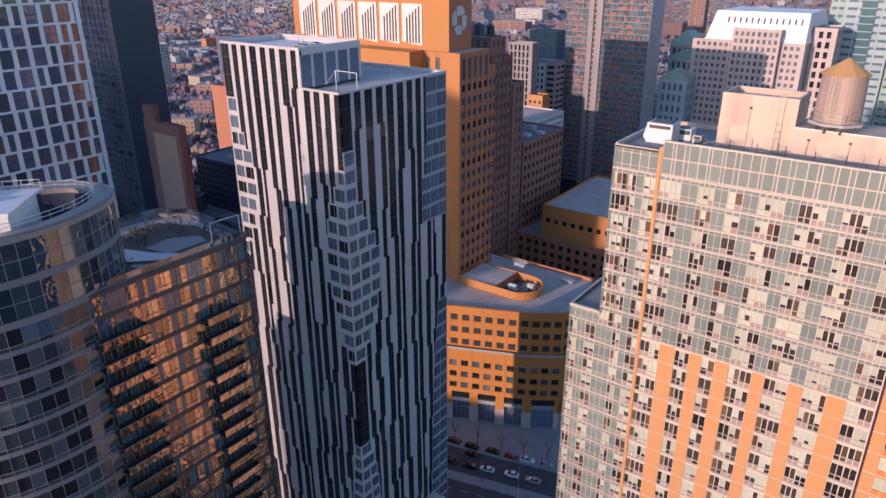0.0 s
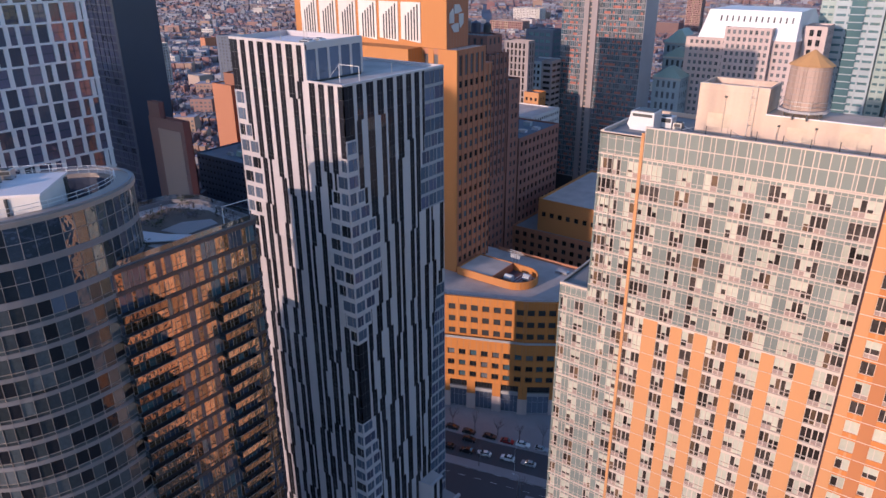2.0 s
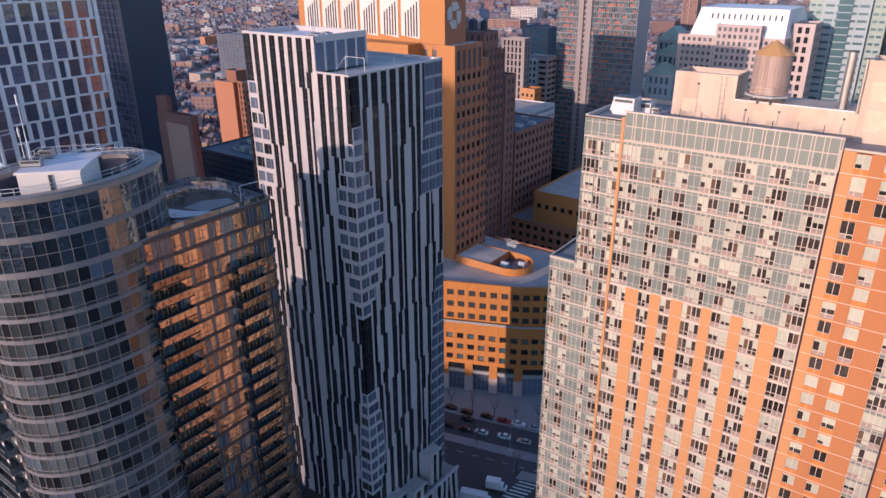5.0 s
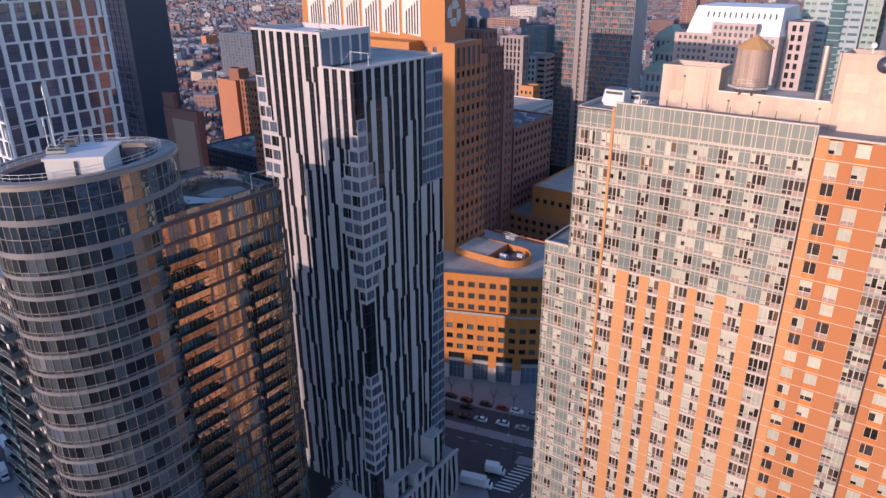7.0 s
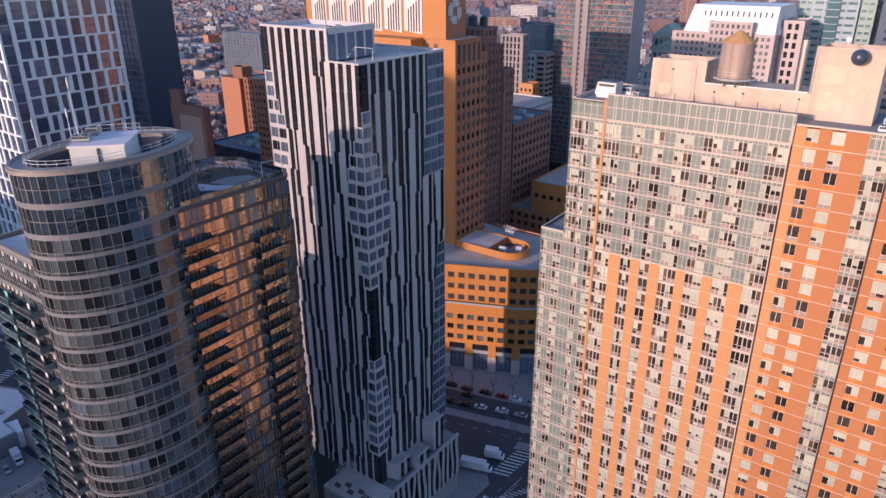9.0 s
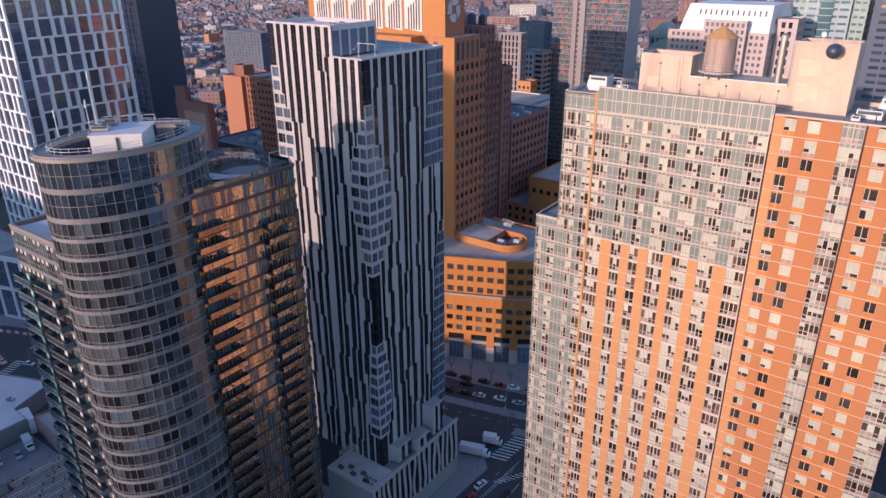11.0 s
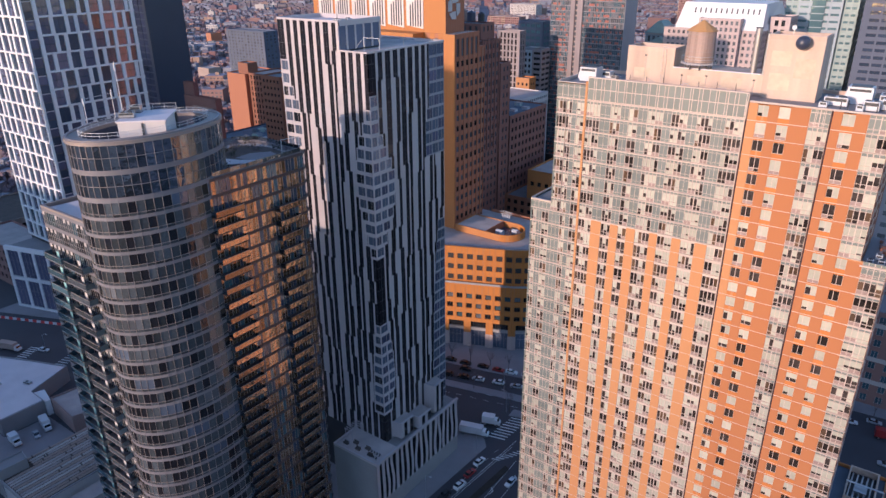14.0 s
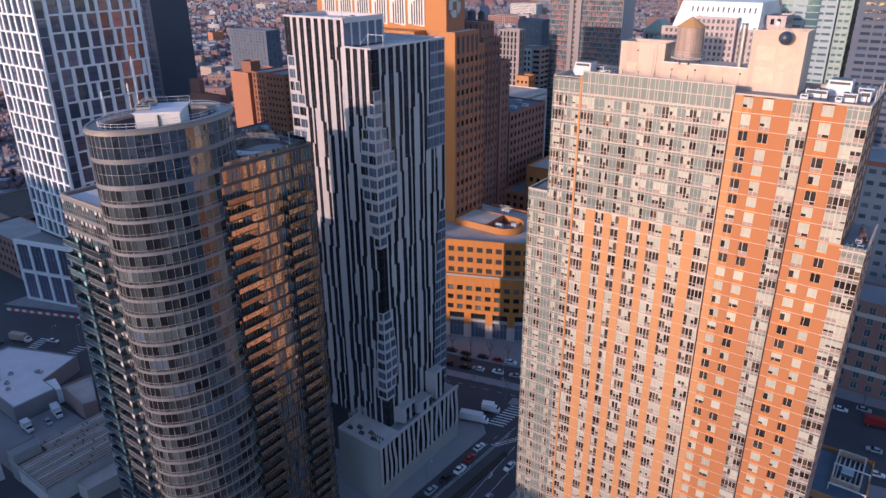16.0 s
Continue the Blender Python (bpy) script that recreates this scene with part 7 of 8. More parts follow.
# ---- roof of the curved tower ----
def crown_roof():
    cx, cy = -88.3, 30.2
    c = [(-86.6, 23.8), (-81.2, 29.4), (-87.5, 35.8), (-92.6, 30.0)]
    root = thing("plant_house", "white plant house standing in the oval crown", "plant house", at=(-87, 30, 110.7))
    part("body", Shape().prism(c, 110.7, 117.5, "plaster_white"), root)
    big = [(-86.6, 23.5), (-80.9, 29.4), (-87.5, 36.1), (-92.9, 30.0)]
    part("roof", Shape().prism(big, 117.5, 117.8, "roof_white"), root)
    side = Side((*c[0], 0), (c[1][0] - c[0][0], c[1][1] - c[0][1]))
    part("downpipe", Shape().wall(side, 3.9, 4.2, 110.7, 117.3, 0, 0.25, "steel_dark"), root)
    part("door", Shape().wall(Side((*c[1], 0), (c[2][0] - c[1][0], c[2][1] - c[1][1])), 1.0, 2.0, 110.7, 112.8, 0, 0.08, "steel"), root)
    part("downpipe", Shape().wall(Side((*c[1], 0), (c[2][0] - c[1][0], c[2][1] - c[1][1])), 8.0, 8.6, 110.7, 117.3, 0, 0.3, "steel_dark"), root)
    # rail round the plant house roof
    rail = thing("roof_rail", "thin metal safety rail on the plant house", "railing", at=(-90, 33, 117.8))
    for (x0, y0), (x1, y1) in ((big[2], big[3]), (big[3], (-88.5, 25.5))):
        for k in range(5):
            x, y = x0 + (x1 - x0) * k / 4, y0 + (y1 - y0) * k / 4
            part("post", Shape().tube((x, y, 117.8), (x, y, 118.9), 0.04, 0.04, "steel_white", n=5), rail)
        for z in (118.3, 118.9):
            part("rail", Shape().tube((x0, y0, z), (x1, y1, z), 0.035, 0.035, "steel_white", n=5), rail)
    roof_unit(-90.6, 30.0, 117.8, 1.8, 1.4, 1.2, "silver air unit on the plant house roof", "steel", turn=45)
    roof_unit(-88.0, 26.6, 117.8, 2.6, 1.0, 0.9, "silver air unit on the plant house roof", "steel", fans=2, turn=45)
    roof_unit(-89.6, 28.2, 117.8, 1.2, 1.0, 0.8, "silver air unit on the plant house roof", "steel", turn=45)
    # guard rail on the crown
    g = thing("crown_rail", "white metal guard rail round the oval crown", "railing", at=(cx, cy, 115.8))
    n = 40
    pts = ellipse(cx, cy, 7.2, 12.0, n)
    posts = Pieces(g, "post")
    for p in pts:
        posts.put(Shape().tube((*p, 115.75), (*p, 116.8), 0.035, 0.035, "steel_white", n=5), Matrix.Identity(4))
    for z in (116.3, 116.8):
        q, hi, lo = Shape(), ellipse(cx, cy, 7.23, 12.03, n), ellipse(cx, cy, 7.17, 11.97, n)
        for i in range(n):
            q.verts += [(*hi[i], z - 0.03), (*hi[i], z + 0.03), (*lo[i], z + 0.03), (*lo[i], z - 0.03)]
            a, b = 4 * i, 4 * ((i + 1) % n)
            q.faces += [(a + c, b + c, b + (c + 1) % 4, a + (c + 1) % 4) for c in range(4)]
        q.slots = [q.slot("steel_white")] * len(q.faces)
        part("rail", q, g)
    # antennas
    for x, y, h, arm in ((-96.9, 24.0, 5.0, True), (-98.0, 30.0, 5.5, False), (-92.5, 28.5, 9.0, False)):
        z = 115.8 if x < -94 else 117.8
        root = thing("antenna_mast", "slender pale antenna mast on the crown", "antenna", "antennas", at=(x, y, z))
        part("pole", Shape().tube((x, y, z), (x, y, z + h), 0.09, 0.05, "steel_white", n=6), root)
        part("panel", Shape().box(x - 0.15, x + 0.15, y - 0.1, y + 0.1, z + h - 1.6, z + h - 0.3, "steel_white"), root)
        if arm:
            part("arm", Shape().tube((x, y, z + h - 0.4), (x - 0.6, y + 5.6, z + h - 0.2), 0.05, 0.05, "steel_white", n=6), root)
    # garden terrace on the slab
    z = 105.2
    t = thing("roof_garden", "curving roof garden with gravel beds and pale paths", "roof garden", at=(-90, 50, z))
    part("bed", Shape().prism([(-95, 46), (-91, 44.5), (-84, 47), (-82.5, 52), (-83, 57), (-90, 58), (-96.5, 55)], z + 0.02, z + 0.35, "gravel"), t, "brown gravel planting bed")
    part("path", Shape().prism([(-93, 42.5), (-86, 43.5), (-82, 47.5), (-82, 50), (-86, 47.5), (-92, 45.5)], z + 0.36, z + 0.5, "roof_white"), t, "pale curving path")
    part("paving", Shape().prism([(-88, 48), (-83.5, 49), (-83.5, 55), (-86, 55.5), (-88.5, 52)], z + 0.36, z + 0.46, "pavement"), t)
    part("bed", Shape().prism([(-91, 38.5), (-83, 38.5), (-82, 44), (-86, 43), (-91, 42)], z + 0.02, z + 0.3, "gravel"), t)
    rnd = random.Random(19)
    shrubs = Shape()
    for _ in range(90):
        x, y = rnd.uniform(-97, -83), rnd.uniform(38.5, 58)
        if (y < 43.5 and x > -91) or (47.5 < y and (x < -88.8 or y > 56)):
            tree_clump(shrubs, x, y, z + 0.8, rnd.uniform(0.5, 1.0), rnd, rnd.choice(("leafless", "hedge")))
    part("shrubs", shrubs, t, "bare and evergreen shrubs", kind="stuff")
    edge = [(-79.9, 36), (-79.9, 58.3), (-81.3, 59.8), (-95, 60), (-99.2, 57), (-100, 50), (-98.5, 44)]
    rim = Shape()
    for (x0, y0), (x1, y1) in zip(edge[:-1], edge[1:]):
        s = Side((x0, y0, 0), (x1 - x0, y1 - y0))
        rim.wall(s, 0, math.dist((x0, y0), (x1, y1)), z, z + 0.75, -0.3, 0.0, "spandrel_taupe")
    part("rim", rim, t)
    gd = Pieces(t, "guard_pane", 60)
    for (x0, y0), (x1, y1) in zip(edge[:-1], edge[1:]):
        s = Side((x0, y0, 0), (x1 - x0, y1 - y0))
        length = math.dist((x0, y0), (x1, y1))
        m = max(1, round(length / 2.2))
        for i in range(m):
            gd.put(Shape().wall(s, i * length / m + 0.03, (i + 1) * length / m - 0.03, z + 0.75, z + 1.55, -0.12, -0.08, "glass_mirror"), Matrix.Identity(4))
    gate = thing("garden_frame", "pale slender frame on the roof garden edge", "frame", at=(-80.4, 55, z))
    part("post", Shape().tube((-80.6, 54, z + 0.5), (-80.6, 54, z + 4.0), 0.07, 0.07, "steel_white", n=6), gate)
    part("beam", Shape().tube((-80.6, 54, z + 4.0), (-81.6, 59.6, z + 3.4), 0.06, 0.06, "steel_white", n=6), gate)
    part("post", Shape().tube((-81.6, 59.6, z + 0.5), (-81.6, 59.6, z + 3.4), 0.07, 0.07, "steel_white", n=6), gate)
    for i, (x, y) in enumerate(((-94, 58), (-89, 58.8), (-85, 59), (-97, 54))):
        p = thing("bollard_light", "short dark bollard on the garden path", "bollard", "bollards", at=(x, y, z))
        part("post", Shape().tube((x, y, z), (x, y, z + 1.0), 0.1, 0.1, "steel_dark", n=8), p)
        part("cap", Shape().tube((x, y, z + 1.0), (x, y, z + 1.06), 0.13, 0.13, "steel", n=8), p)


crown_roof()


# ---- podium roof of the office complex ----
def office_roof():
    z = 41.0
    root = thing("antenna_cluster", "white antenna array on a lattice stand", "antenna", at=(-111.5, 196, z))
    for i in range(4):
        a = math.pi / 2 * i + 0.4
        part("leg", Shape().tube((-111.5 + 1.2 * math.cos(a), 196 + 1.2 * math.sin(a), z), (-111.5 + 0.5 * math.cos(a), 196 + 0.5 * math.sin(a), z + 3.4), 0.06, 0.06, "steel_white", n=5), root)
    for i, (h, l) in enumerate(((2.2, 2.0), (2.9, 2.4), (3.5, 3.4), (4.1, 2.8))):
        part("bar", Shape().tube((-111.5 - l, 196 + 0.4 * i - 0.6, z + h), (-111.5 + l, 196 + 0.8 - 0.4 * i, z + h + 0.1), 0.09, 0.09, "steel_white", n=6), root)
    for i in range(5):
        part("panel", Shape().box(-113.2 + i * 0.8, -112.8 + i * 0.8, 195.6, 195.8, z + 1.5, z + 2.8, "steel_white"), root)
    for x, y, r, l in ((-105.2, 181.0, 1.2, 2.8), (-100.2, 184.5, 1.2, 2.4)):
        t = thing("cooling_drum", "round white cooling drum in the roof enclosure", "cooling drum", "cooling drums", at=(x, y, z))
        part("drum", Shape().tube((x - l / 2, y, z + 1.2), (x + l / 2, y, z + 1.2), r, r, "steel_white", n=16), t)
        part("cradle", Shape().box(x - 0.9, x + 0.9, y - 0.7, y + 0.7, z, z + 0.5, "steel_dark"), t)
    cover = thing("plant_deck", "low brown roof deck inside the enclosure", "roof deck", at=(-116, 184, z))
    d = Vector((1.0, 0.0))
    n = Vector((d.y, -d.x))
    a = Vector((-122.3, 175.6))
    plan = [a, a + d * 13.5, a + d * 13.5 - n * 13.8, a - n * 13.8]
    part("deck", Shape().prism([tuple(p) for p in plan], z, z + 2.4, "roof_membrane"), cover)
    part("upstand", Shape().prism([tuple(p) for p in (a + d * 13.5, a + d * 13.8, a + d * 13.8 - n * 13.8, a + d * 13.5 - n * 13.8)], z, z + 2.7, "brick_terracotta"), cover)
    pit = thing("plant_pit_floor", "dark shaded floor of the roof enclosure", "roof", at=(-102, 184, z))
    part("floor", Shape().prism([tuple(p) for p in (a + d * 13.9, a + d * 19.5, a + d * 25.0 - n * 3.6, a + d * 25.0 - n * 10.0, a + d * 19.5 - n * 13.8, a + d * 13.9 - n * 13.8)], z, z + 0.08, "dark_clad"), pit)
    for i in range(3):
        p = a + d * (20.5 + i * 1.2) - n * 2.0
        part("strut", Shape().tube((*p, z + 2.2), (*(p - n * 9.0), z + 2.2), 0.08, 0.08, "steel", n=5), pit)
    sky_l = thing("skylight", "low grey rounded roof hatch", "skylight", at=(-93.5, 197.5, z))
    part("curb", Shape().box(-95.6, -91.2, 196.6, 198.6, z, z + 0.6, "roof_grey"), sky_l)
    part("lid", Shape().hexa([(-95.7, 196.5, z + 0.6), (-91.1, 196.5, z + 0.6), (-91.1, 198.7, z + 0.6), (-95.7, 198.7, z + 0.6), (-95.2, 196.9, z + 1.0), (-91.6, 196.9, z + 1.0), (-91.6, 198.3, z + 1.0), (-95.2, 198.3, z + 1.0)], "steel"), sky_l)
    rail = thing("roof_edge_rail", "low metal rail along the podium roof edge", "railing", at=(-103, 164, z))
    rp = Pieces(rail, "post", 60)
    for (x0, y0), (x1, y1) in (((-126, 156), (-114.6, 160.2)), ((-114.6, 160.2), (-92, 169.8)), ((-92, 169.8), (-84, 175.2))):
        m = int(math.dist((x0, y0), (x1, y1)) / 1.8)
        for i in range(m):
            x, y = x0 + (x1 - x0) * i / m, y0 + (y1 - y0) * i / m
            rp.put(Shape().tube((x, y, z - 0.1), (x, y, z + 1.0), 0.04, 0.04, "steel_dark", n=5), Matrix.Identity(4))
        part("rail", Shape().tube((x0, y0, z + 0.98), (x1, y1, z + 0.98), 0.04, 0.04, "steel_dark", n=5), rail)
    back = thing("back_parapet", "low terracotta parapet behind the podium roof", "parapet", at=(-106, 203, z))
    part("wall", Shape().box(-123, -85.2, 202.9, 203.4, z - 0.2, z + 0.9, "brick_terracotta"), back)


office_roof()


# ---- low buildings by the curved tower ----
def low_building(label, plan, h, wall, roof, category="building", parapet=0.5, name="low_building"):
    cx, cy = sum(p[0] for p in plan) / len(plan), sum(p[1] for p in plan) / len(plan)
    root = thing(name, label, category, at=(cx, cy, 0))
    part("wall", Shape().prism(plan, 0, h, wall), root)
    inner = [(cx + (x - cx) * 0.965, cy + (y - cy) * 0.965) for x, y in plan]
    part("roof", Shape().prism(inner, h + 0.004, h + 0.12, roof), root)
    n = len(plan)
    for i in range(n):
        j = (i + 1) % n
        s = Shape().hexa([(*plan[i], h), (*plan[j], h), (*inner[j], h), (*inner[i], h), (*plan[i], h + parapet), (*plan[j], h + parapet), (*inner[j], h + parapet), (*inner[i], h + parapet)], wall)
        part("parapet", s, root)
    return root


wr = low_building("low shop building with a wide pale roof", [(-240, 27.0), (-196.7, 26.2), (-196.6, 40.1), (-205.4, 40.3), (-211.5, 55.7), (-227.2, 49.5), (-240, 44)], 5.8, "roof_grey", "roof_white")
for i, (x, y) in enumerate(((-219, 35.5), (-221.5, 32), (-218.3, 31), (-212, 42), (-214, 32), (-209.5, 30.5))):
    roof_unit(x, y, 5.95, 2.6 if i == 3 else 1.1, 1.3, 0.9, "grey roof unit on the pale shop roof", "steel", turn=20)
low_building("small white canopy beside the shop", [(-205.2, 40.5), (-196.5, 40.3), (-196.3, 42.0), (-204.2, 43.8)], 5.5, "precast_white", "precast_white", category="canopy", parapet=0.1, name="canopy")
low_building("square brown brick box with a grey roof", [(-196.2, 42.2), (-179.6, 40.7), (-178.4, 44.9), (-194.8, 52.2)], 5.8, "brick_dusk", "roof_membrane", parapet=0.7)
low_building("raised stair head on the ridged shed", [(-170.5, 13.4), (-166.2, 13.4), (-165.8, 21.0), (-170.5, 21.8)], 9.5, "concrete", "roof_grey", name="roof_hut")
low_building("small pale flat-roofed house beside the glass tower", [(-147.0, 21), (-141.5, 21), (-140.5, 32), (-146.8, 32)], 4.2, "stone_pale", "roof_membrane")
low_building("white painted flat-roofed building beside the yard", [(-190, 2), (-173, 2), (-172, 11.5), (-190, 12.5)], 9.0, "plaster_white", "roof_white")
yard = thing("yard", "worn concrete delivery yard behind the shop", "yard", at=(-185, 25, 0), kind="structure")
part("surface", Shape().prism([(-240, 14), (-171, 14), (-171, 40.5), (-196, 40), (-196.3, 26), (-240, 26.8)], 0.02, 0.06, "pavement"), yard)


def ridged_shed():
    root = thing("ridged_shed", "long shed under a ridged corrugated metal roof", "shed", at=(-158, 28, 0))
    x0, x1, y0, y1, h = -165.7, -148.5, 13.6, 44.0, 6.6
    part("wall", Shape().box(x0 - 4.6, x1, y0, y1, 0, h, "plaster_white"), root)
    part("roof_deck", Shape().box(x0 - 4.4, x1 - 0.2, y0 + 0.2, y1 - 0.2, h, h + 0.06, "gravel"), root)
    part("wall_ledge", Shape().box(x0 - 4.8, x1 + 0.2, y0 - 0.3, y0, 5.6, h + 0.5, "concrete"), root)
    part("gutter", Shape().box(x1, x1 + 0.35, y0, y1, h - 0.1, h + 0.25, "stone_grey"), root)
    ridge, seam = Pieces(root, "roof_ridge", 60), Pieces(root, "roof_joint", 30)
    n = 17
    rnd = random.Random(2)
    for i in range(n):
        a = x0 - 4.4 + (x1 - x0 + 4.1) * i / n
        w = (x1 - x0 + 4.1) / n
        start = 22.2 if a < x0 else y0 + 0.3
        s, z = Shape(), h + 0.06
        key = ("stone_tan", "stone_pale", "roof_membrane", "stone_tan")[rnd.randrange(4)]
        s.hexa([(a + 0.1, start, z), (a + w * 0.66, start, z), (a + w * 0.66, y1 - 0.3, z), (a + 0.1, y1 - 0.3, z), (a + 0.26, start, z + 0.34), (a + w * 0.5, start, z + 0.34), (a + w * 0.5, y1 - 0.3, z + 0.34), (a + 0.26, y1 - 0.3, z + 0.34)], key)
        ridge.put(s, Matrix.Identity(4))
        for k in range(2):
            y = rnd.uniform(y0 + 8, y1 - 3)
            seam.put(Shape().box(a + 0.05, a + w * 0.7, y, y + 0.35, z, z + 0.42, "gravel"), Matrix.Identity(4))
    ridge.done()
    seam.done()


ridged_shed()


def barriers():
    a, b = Vector((-285, 62.3)), Vector((-247, 78.5))
    d = (b - a).normalized()
    n = int((b - a).length / 2.0)
    made = {}
    for i in range(n):
        key = "red_plastic" if i % 2 else "steel_white"
        p = a + d * (i * 2.0)
        m = pose(p.x, p.y, 0.03, 0, 0, math.degrees(math.atan2(d.y, d.x)))
        if key not in made:
            root = thing("road_barrier", "red plastic road barrier" if i % 2 else "white plastic road barrier", "barrier", "road barriers")
            part("body", loft(Shape(), [[(x, -0.3, 0), (x, 0.3, 0), (x, 0.12, 0.5), (x, 0.1, 1.0), (x, -0.1, 1.0), (x, -0.12, 0.5)] for x in (0.02, 1.96)], key), root)
            root.matrix_basis = m
            made[key] = root
        else:
            copy_thing(made[key], m)


barriers()

# ---- blocks right of and behind the towers ----
masonry("brick_row", "red brick row with pale stone bands and tall windows", "building", 8, 75, 208, 226, 34, "brick_red", fh=4.2, ww=2.0, gap=2.6, wh=2.6, limit=100, glass="glass_teal", frame_key="stone_pale")
for bz in (8.2, 16.8, 29.2):
    q = thing("stone_band", "pale stone band across the red brick row", "band", "stone bands", at=(40, 207.9, bz))
    part("band", Shape().box(7.9, 75.1, 207.75, 208.0, bz, bz + 1.5, "stone_pale"), q)
masonry("white_block", "pale plaster block with a red roof edge", "building", 5, 80, 250, 275, 71, "stone_grey", fh=4.4, ww=2.4, gap=1.8, wh=1.7, limit=120, glass="glass_grey")
q = thing("roof_edge", "red painted roof edge of the white block", "roof edge", at=(40, 250, 71))
part("edge", Shape().box(4.9, 80.1, 249.7, 250.0, 70.4, 72.2, "red_panel"), q)
masonry("office_block", "blue-grey office block with ribbon windows, shade put into its stone colour", "office building", -24, 60, 430, 470, 122, "stone_slate_shade", fh=4.0, ww=5.0, gap=1.0, wh=1.8, limit=150, glass="glass_blue")
masonry("annex", "low orange brick annex beside the apartment tower", "building", 20, 36.5, 130, 152, 11.5, "brick_orange", fh=4.5, ww=2.5, gap=2.0, wh=2.4, limit=20, parapet=1.0, roof="roof_slate")
pit = thing("plant_screen", "tan plant screen with pipes on the annex roof", "roof plant", at=(31, 144, 11.6))
for a in ((27.6, 34.6, 136.8, 137.2), (27.6, 34.6, 150.6, 151.0), (27.6, 28.0, 137.2, 150.6), (34.2, 34.6, 137.2, 150.6)):
    part("screen", Shape().box(*a, 11.55, 13.6, "stucco_peach"), pit)
part("pit_floor", Shape().box(28.0, 34.2, 137.2, 150.6, 11.56, 11.7, "steel_dark"), pit)
for k in range(5):
    part("pipe", Shape().tube((28.4 + k * 1.2, 138, 12.1 + 0.2 * (k % 2)), (28.6 + k * 1.2, 149.5, 12.2), 0.22, 0.22, "steel"), pit)
part("plant_box", Shape().box(29.5, 32.5, 141, 144.5, 11.7, 13.0, "steel"), pit)
for by in (143.3, 133.9):
    bm = thing("roof_beam", "white steel beam across the annex roof", "beam", "roof beams", at=(32, by, 13.6))
    part("beam", Shape().box(27.4, 36.3, by - 0.15, by + 0.15, 13.6, 13.9, "steel_white"), bm)
    for bx in (27.45, 36.0):
        part("post", Shape().box(bx, bx + 0.25, by - 0.12, by + 0.12, 11.6, 13.6, "steel_white"), bm)
masonry("brick_block", "red-brown brick school-like block with tall windows", "building", -400, -378, 302, 330, 62, "brick_brown", fh=4.2, ww=1.3, gap=1.9, wh=2.6, limit=60)
masonry("brick_block", "plain red-brown brick end block with a stair tower", "building", -421, -400.2, 299, 330, 61, "brick_terracotta", sides="", limit=0)
masonry("stair_tower", "red brick stair tower rising over a school-like block", "building", -412, -401, 303, 312, 68.5, "brick_brown", z0=61.2, sides="", limit=0)
# bluish shade of this slab is carried by its wall colour
masonry("apartment_block", "wide grey slab apartment block far away", "apartment building", -588, -531, 430, 448, 73, "stone_slate_shade", fh=3.0, ww=2.4, gap=2.4, wh=1.7, limit=80, glass="glass_grey")
slate = masonry("brick_block", "dark low block under a blue-grey roof", "building", -372, -296, 246, 290, 30, "dark_clad", fh=3.8, ww=1.4, gap=2.0, wh=1.6, limit=60, roof="roof_slate")
rnd_roof = random.Random(41)
roof_bits = Pieces(slate, "roof_hood", 40)
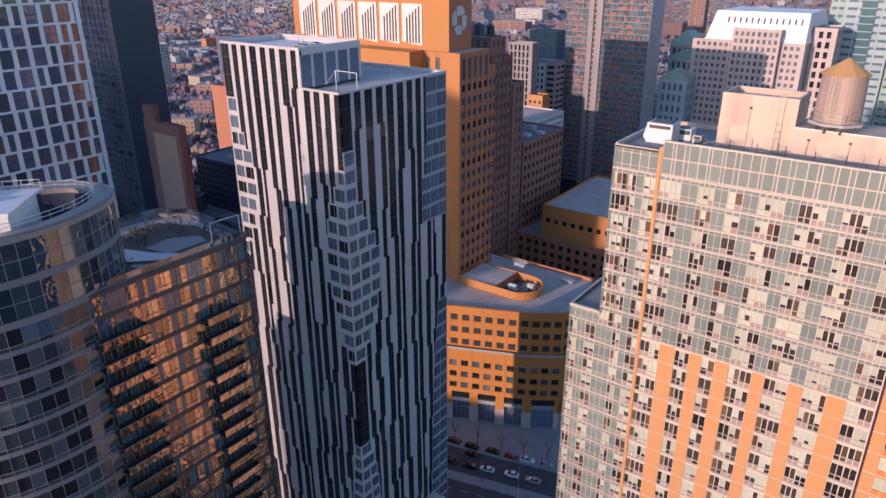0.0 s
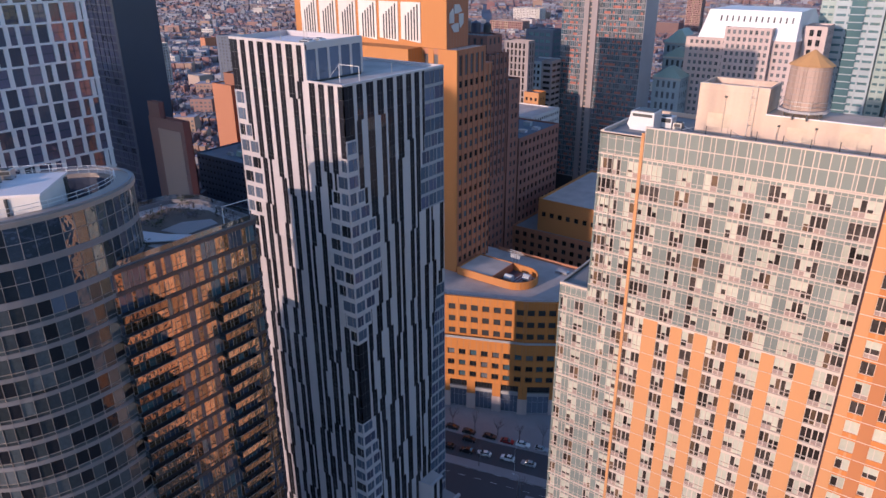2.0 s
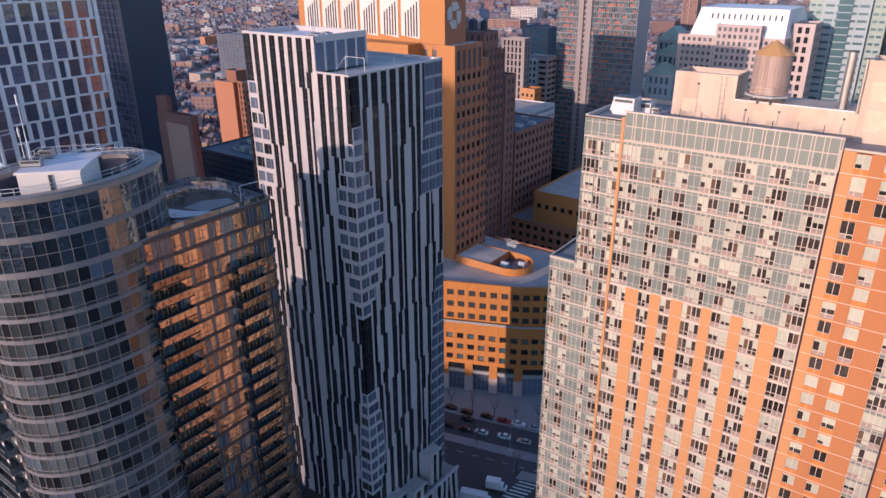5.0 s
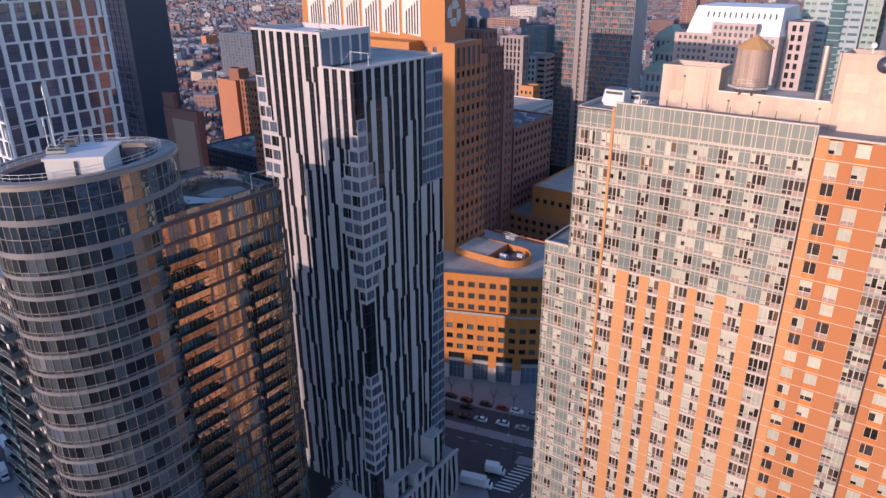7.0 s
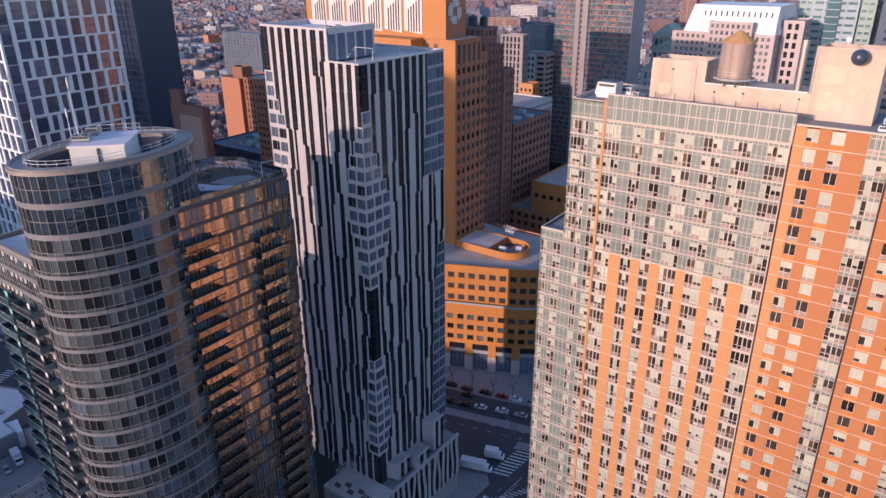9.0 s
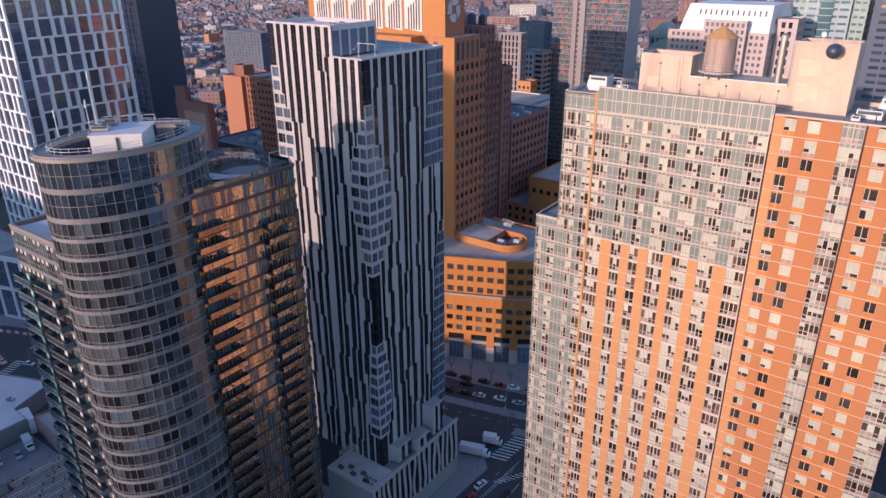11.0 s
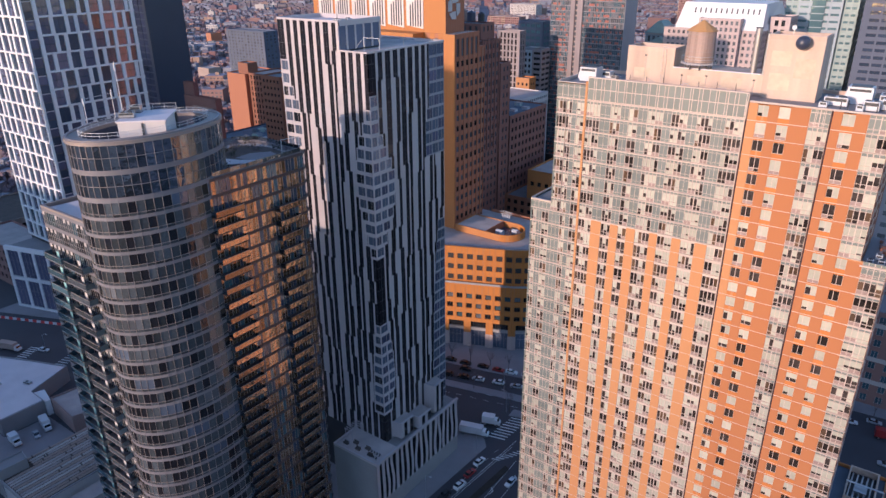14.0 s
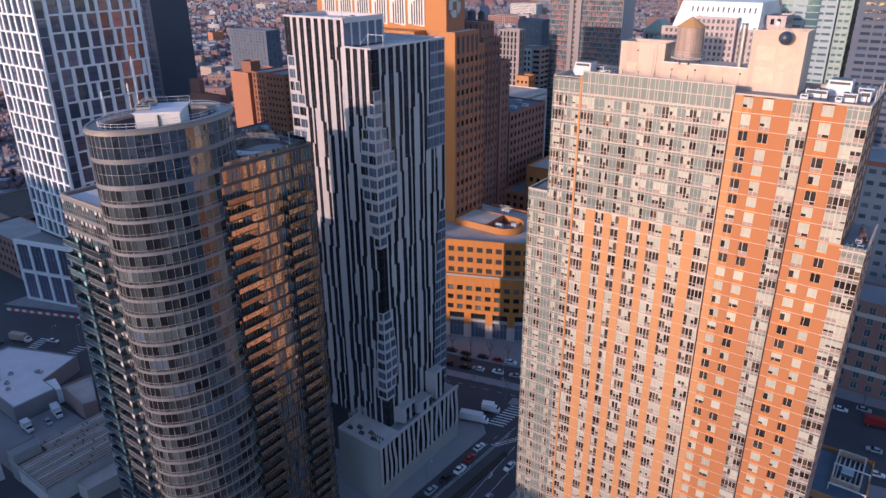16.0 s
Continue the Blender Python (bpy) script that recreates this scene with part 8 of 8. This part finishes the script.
for _ in range(26):
    x, y, w, d, h = rnd_roof.uniform(-369, -304), rnd_roof.uniform(249, 282), rnd_roof.uniform(2, 8), rnd_roof.uniform(2, 6), rnd_roof.uniform(0.8, 3)
    roof_bits.put(Shape().hexa([(x, y, 30), (x + w, y, 30), (x + w, y + d, 30), (x, y + d, 30), (x + w * 0.2, y + d * 0.2, 30 + h), (x + w * 0.8, y + d * 0.2, 30 + h), (x + w * 0.8, y + d * 0.8, 30 + h), (x + w * 0.2, y + d * 0.8, 30 + h)], rnd_roof.choice(("roof_slate", "copper_green", "roof_grey", "roof_membrane"))), Matrix.Identity(4))
masonry("brick_block", "patterned brown brick block beside the striped tower", "building", -262, -248, 200, 225, 86, "brick_brown", fh=3.4, ww=1.2, gap=1.4, wh=1.4, limit=60)
masonry("brick_block", "dark red brick block across the far street", "building", -345.5, -309, 81, 100, 19.5, "brick_red", fh=4.4, ww=2.0, gap=2.2, wh=2.2, limit=30, roof="roof_membrane")
masonry("low_block", "low pinkish block far beyond the crossing", "building", -392, -346, 96, 128, 19, "stone_tan", fh=5.0, ww=3.0, gap=3.0, wh=2.0, limit=20, roof="gravel")
masonry("apartment_block", "dark grid-fronted tower far beyond the crossing", "apartment building", -420, -388, 150, 175, 84, "concrete", fh=3.2, ww=2.2, gap=0.8, wh=2.2, limit=80)


def copper_hall(x0, x1, y0, y1, z, rise, label):
    root = masonry("civic_hall", label, "building", x0, x1, y0, y1, z, "stone_cyan", fh=6.0, ww=1.5, gap=1.6, wh=3.6, sill=1.0, limit=30, parapet=0.4, glass="glass_grey")
    xm = (x0 + x1) / 2
    roof = Shape()
    a, b = (x0 - 0.6, y0 - 0.6), (x1 + 0.6, y1 + 0.6)
    roof.hexa([(a[0], a[1], z + 0.45), (b[0], a[1], z + 0.45), (b[0], b[1], z + 0.45), (a[0], b[1], z + 0.45), (xm - 1.0, y0 + 4, z + rise), (xm + 1.0, y0 + 4, z + rise), (xm + 1.0, y1 - 4, z + rise), (xm - 1.0, y1 - 4, z + rise)], "copper_green")
    part("copper_roof", roof, root, "green copper hipped roof")
    part("cornice", Shape().box(x0 - 0.4, x1 + 0.4, y0 - 0.4, y0, z - 0.6, z + 0.3, "stone_pale"), root)


copper_hall(-143.8, -129.6, 420, 440, 95, 7.5, "pale stone civic hall with a green copper roof")
copper_hall(-138, -124, 404, 419, 89, 5.0, "lower pale civic hall with a green copper roof")
copper_hall(-136, -120.6, 385, 399, 80, 6.0, "pale arched civic hall under a copper roof")
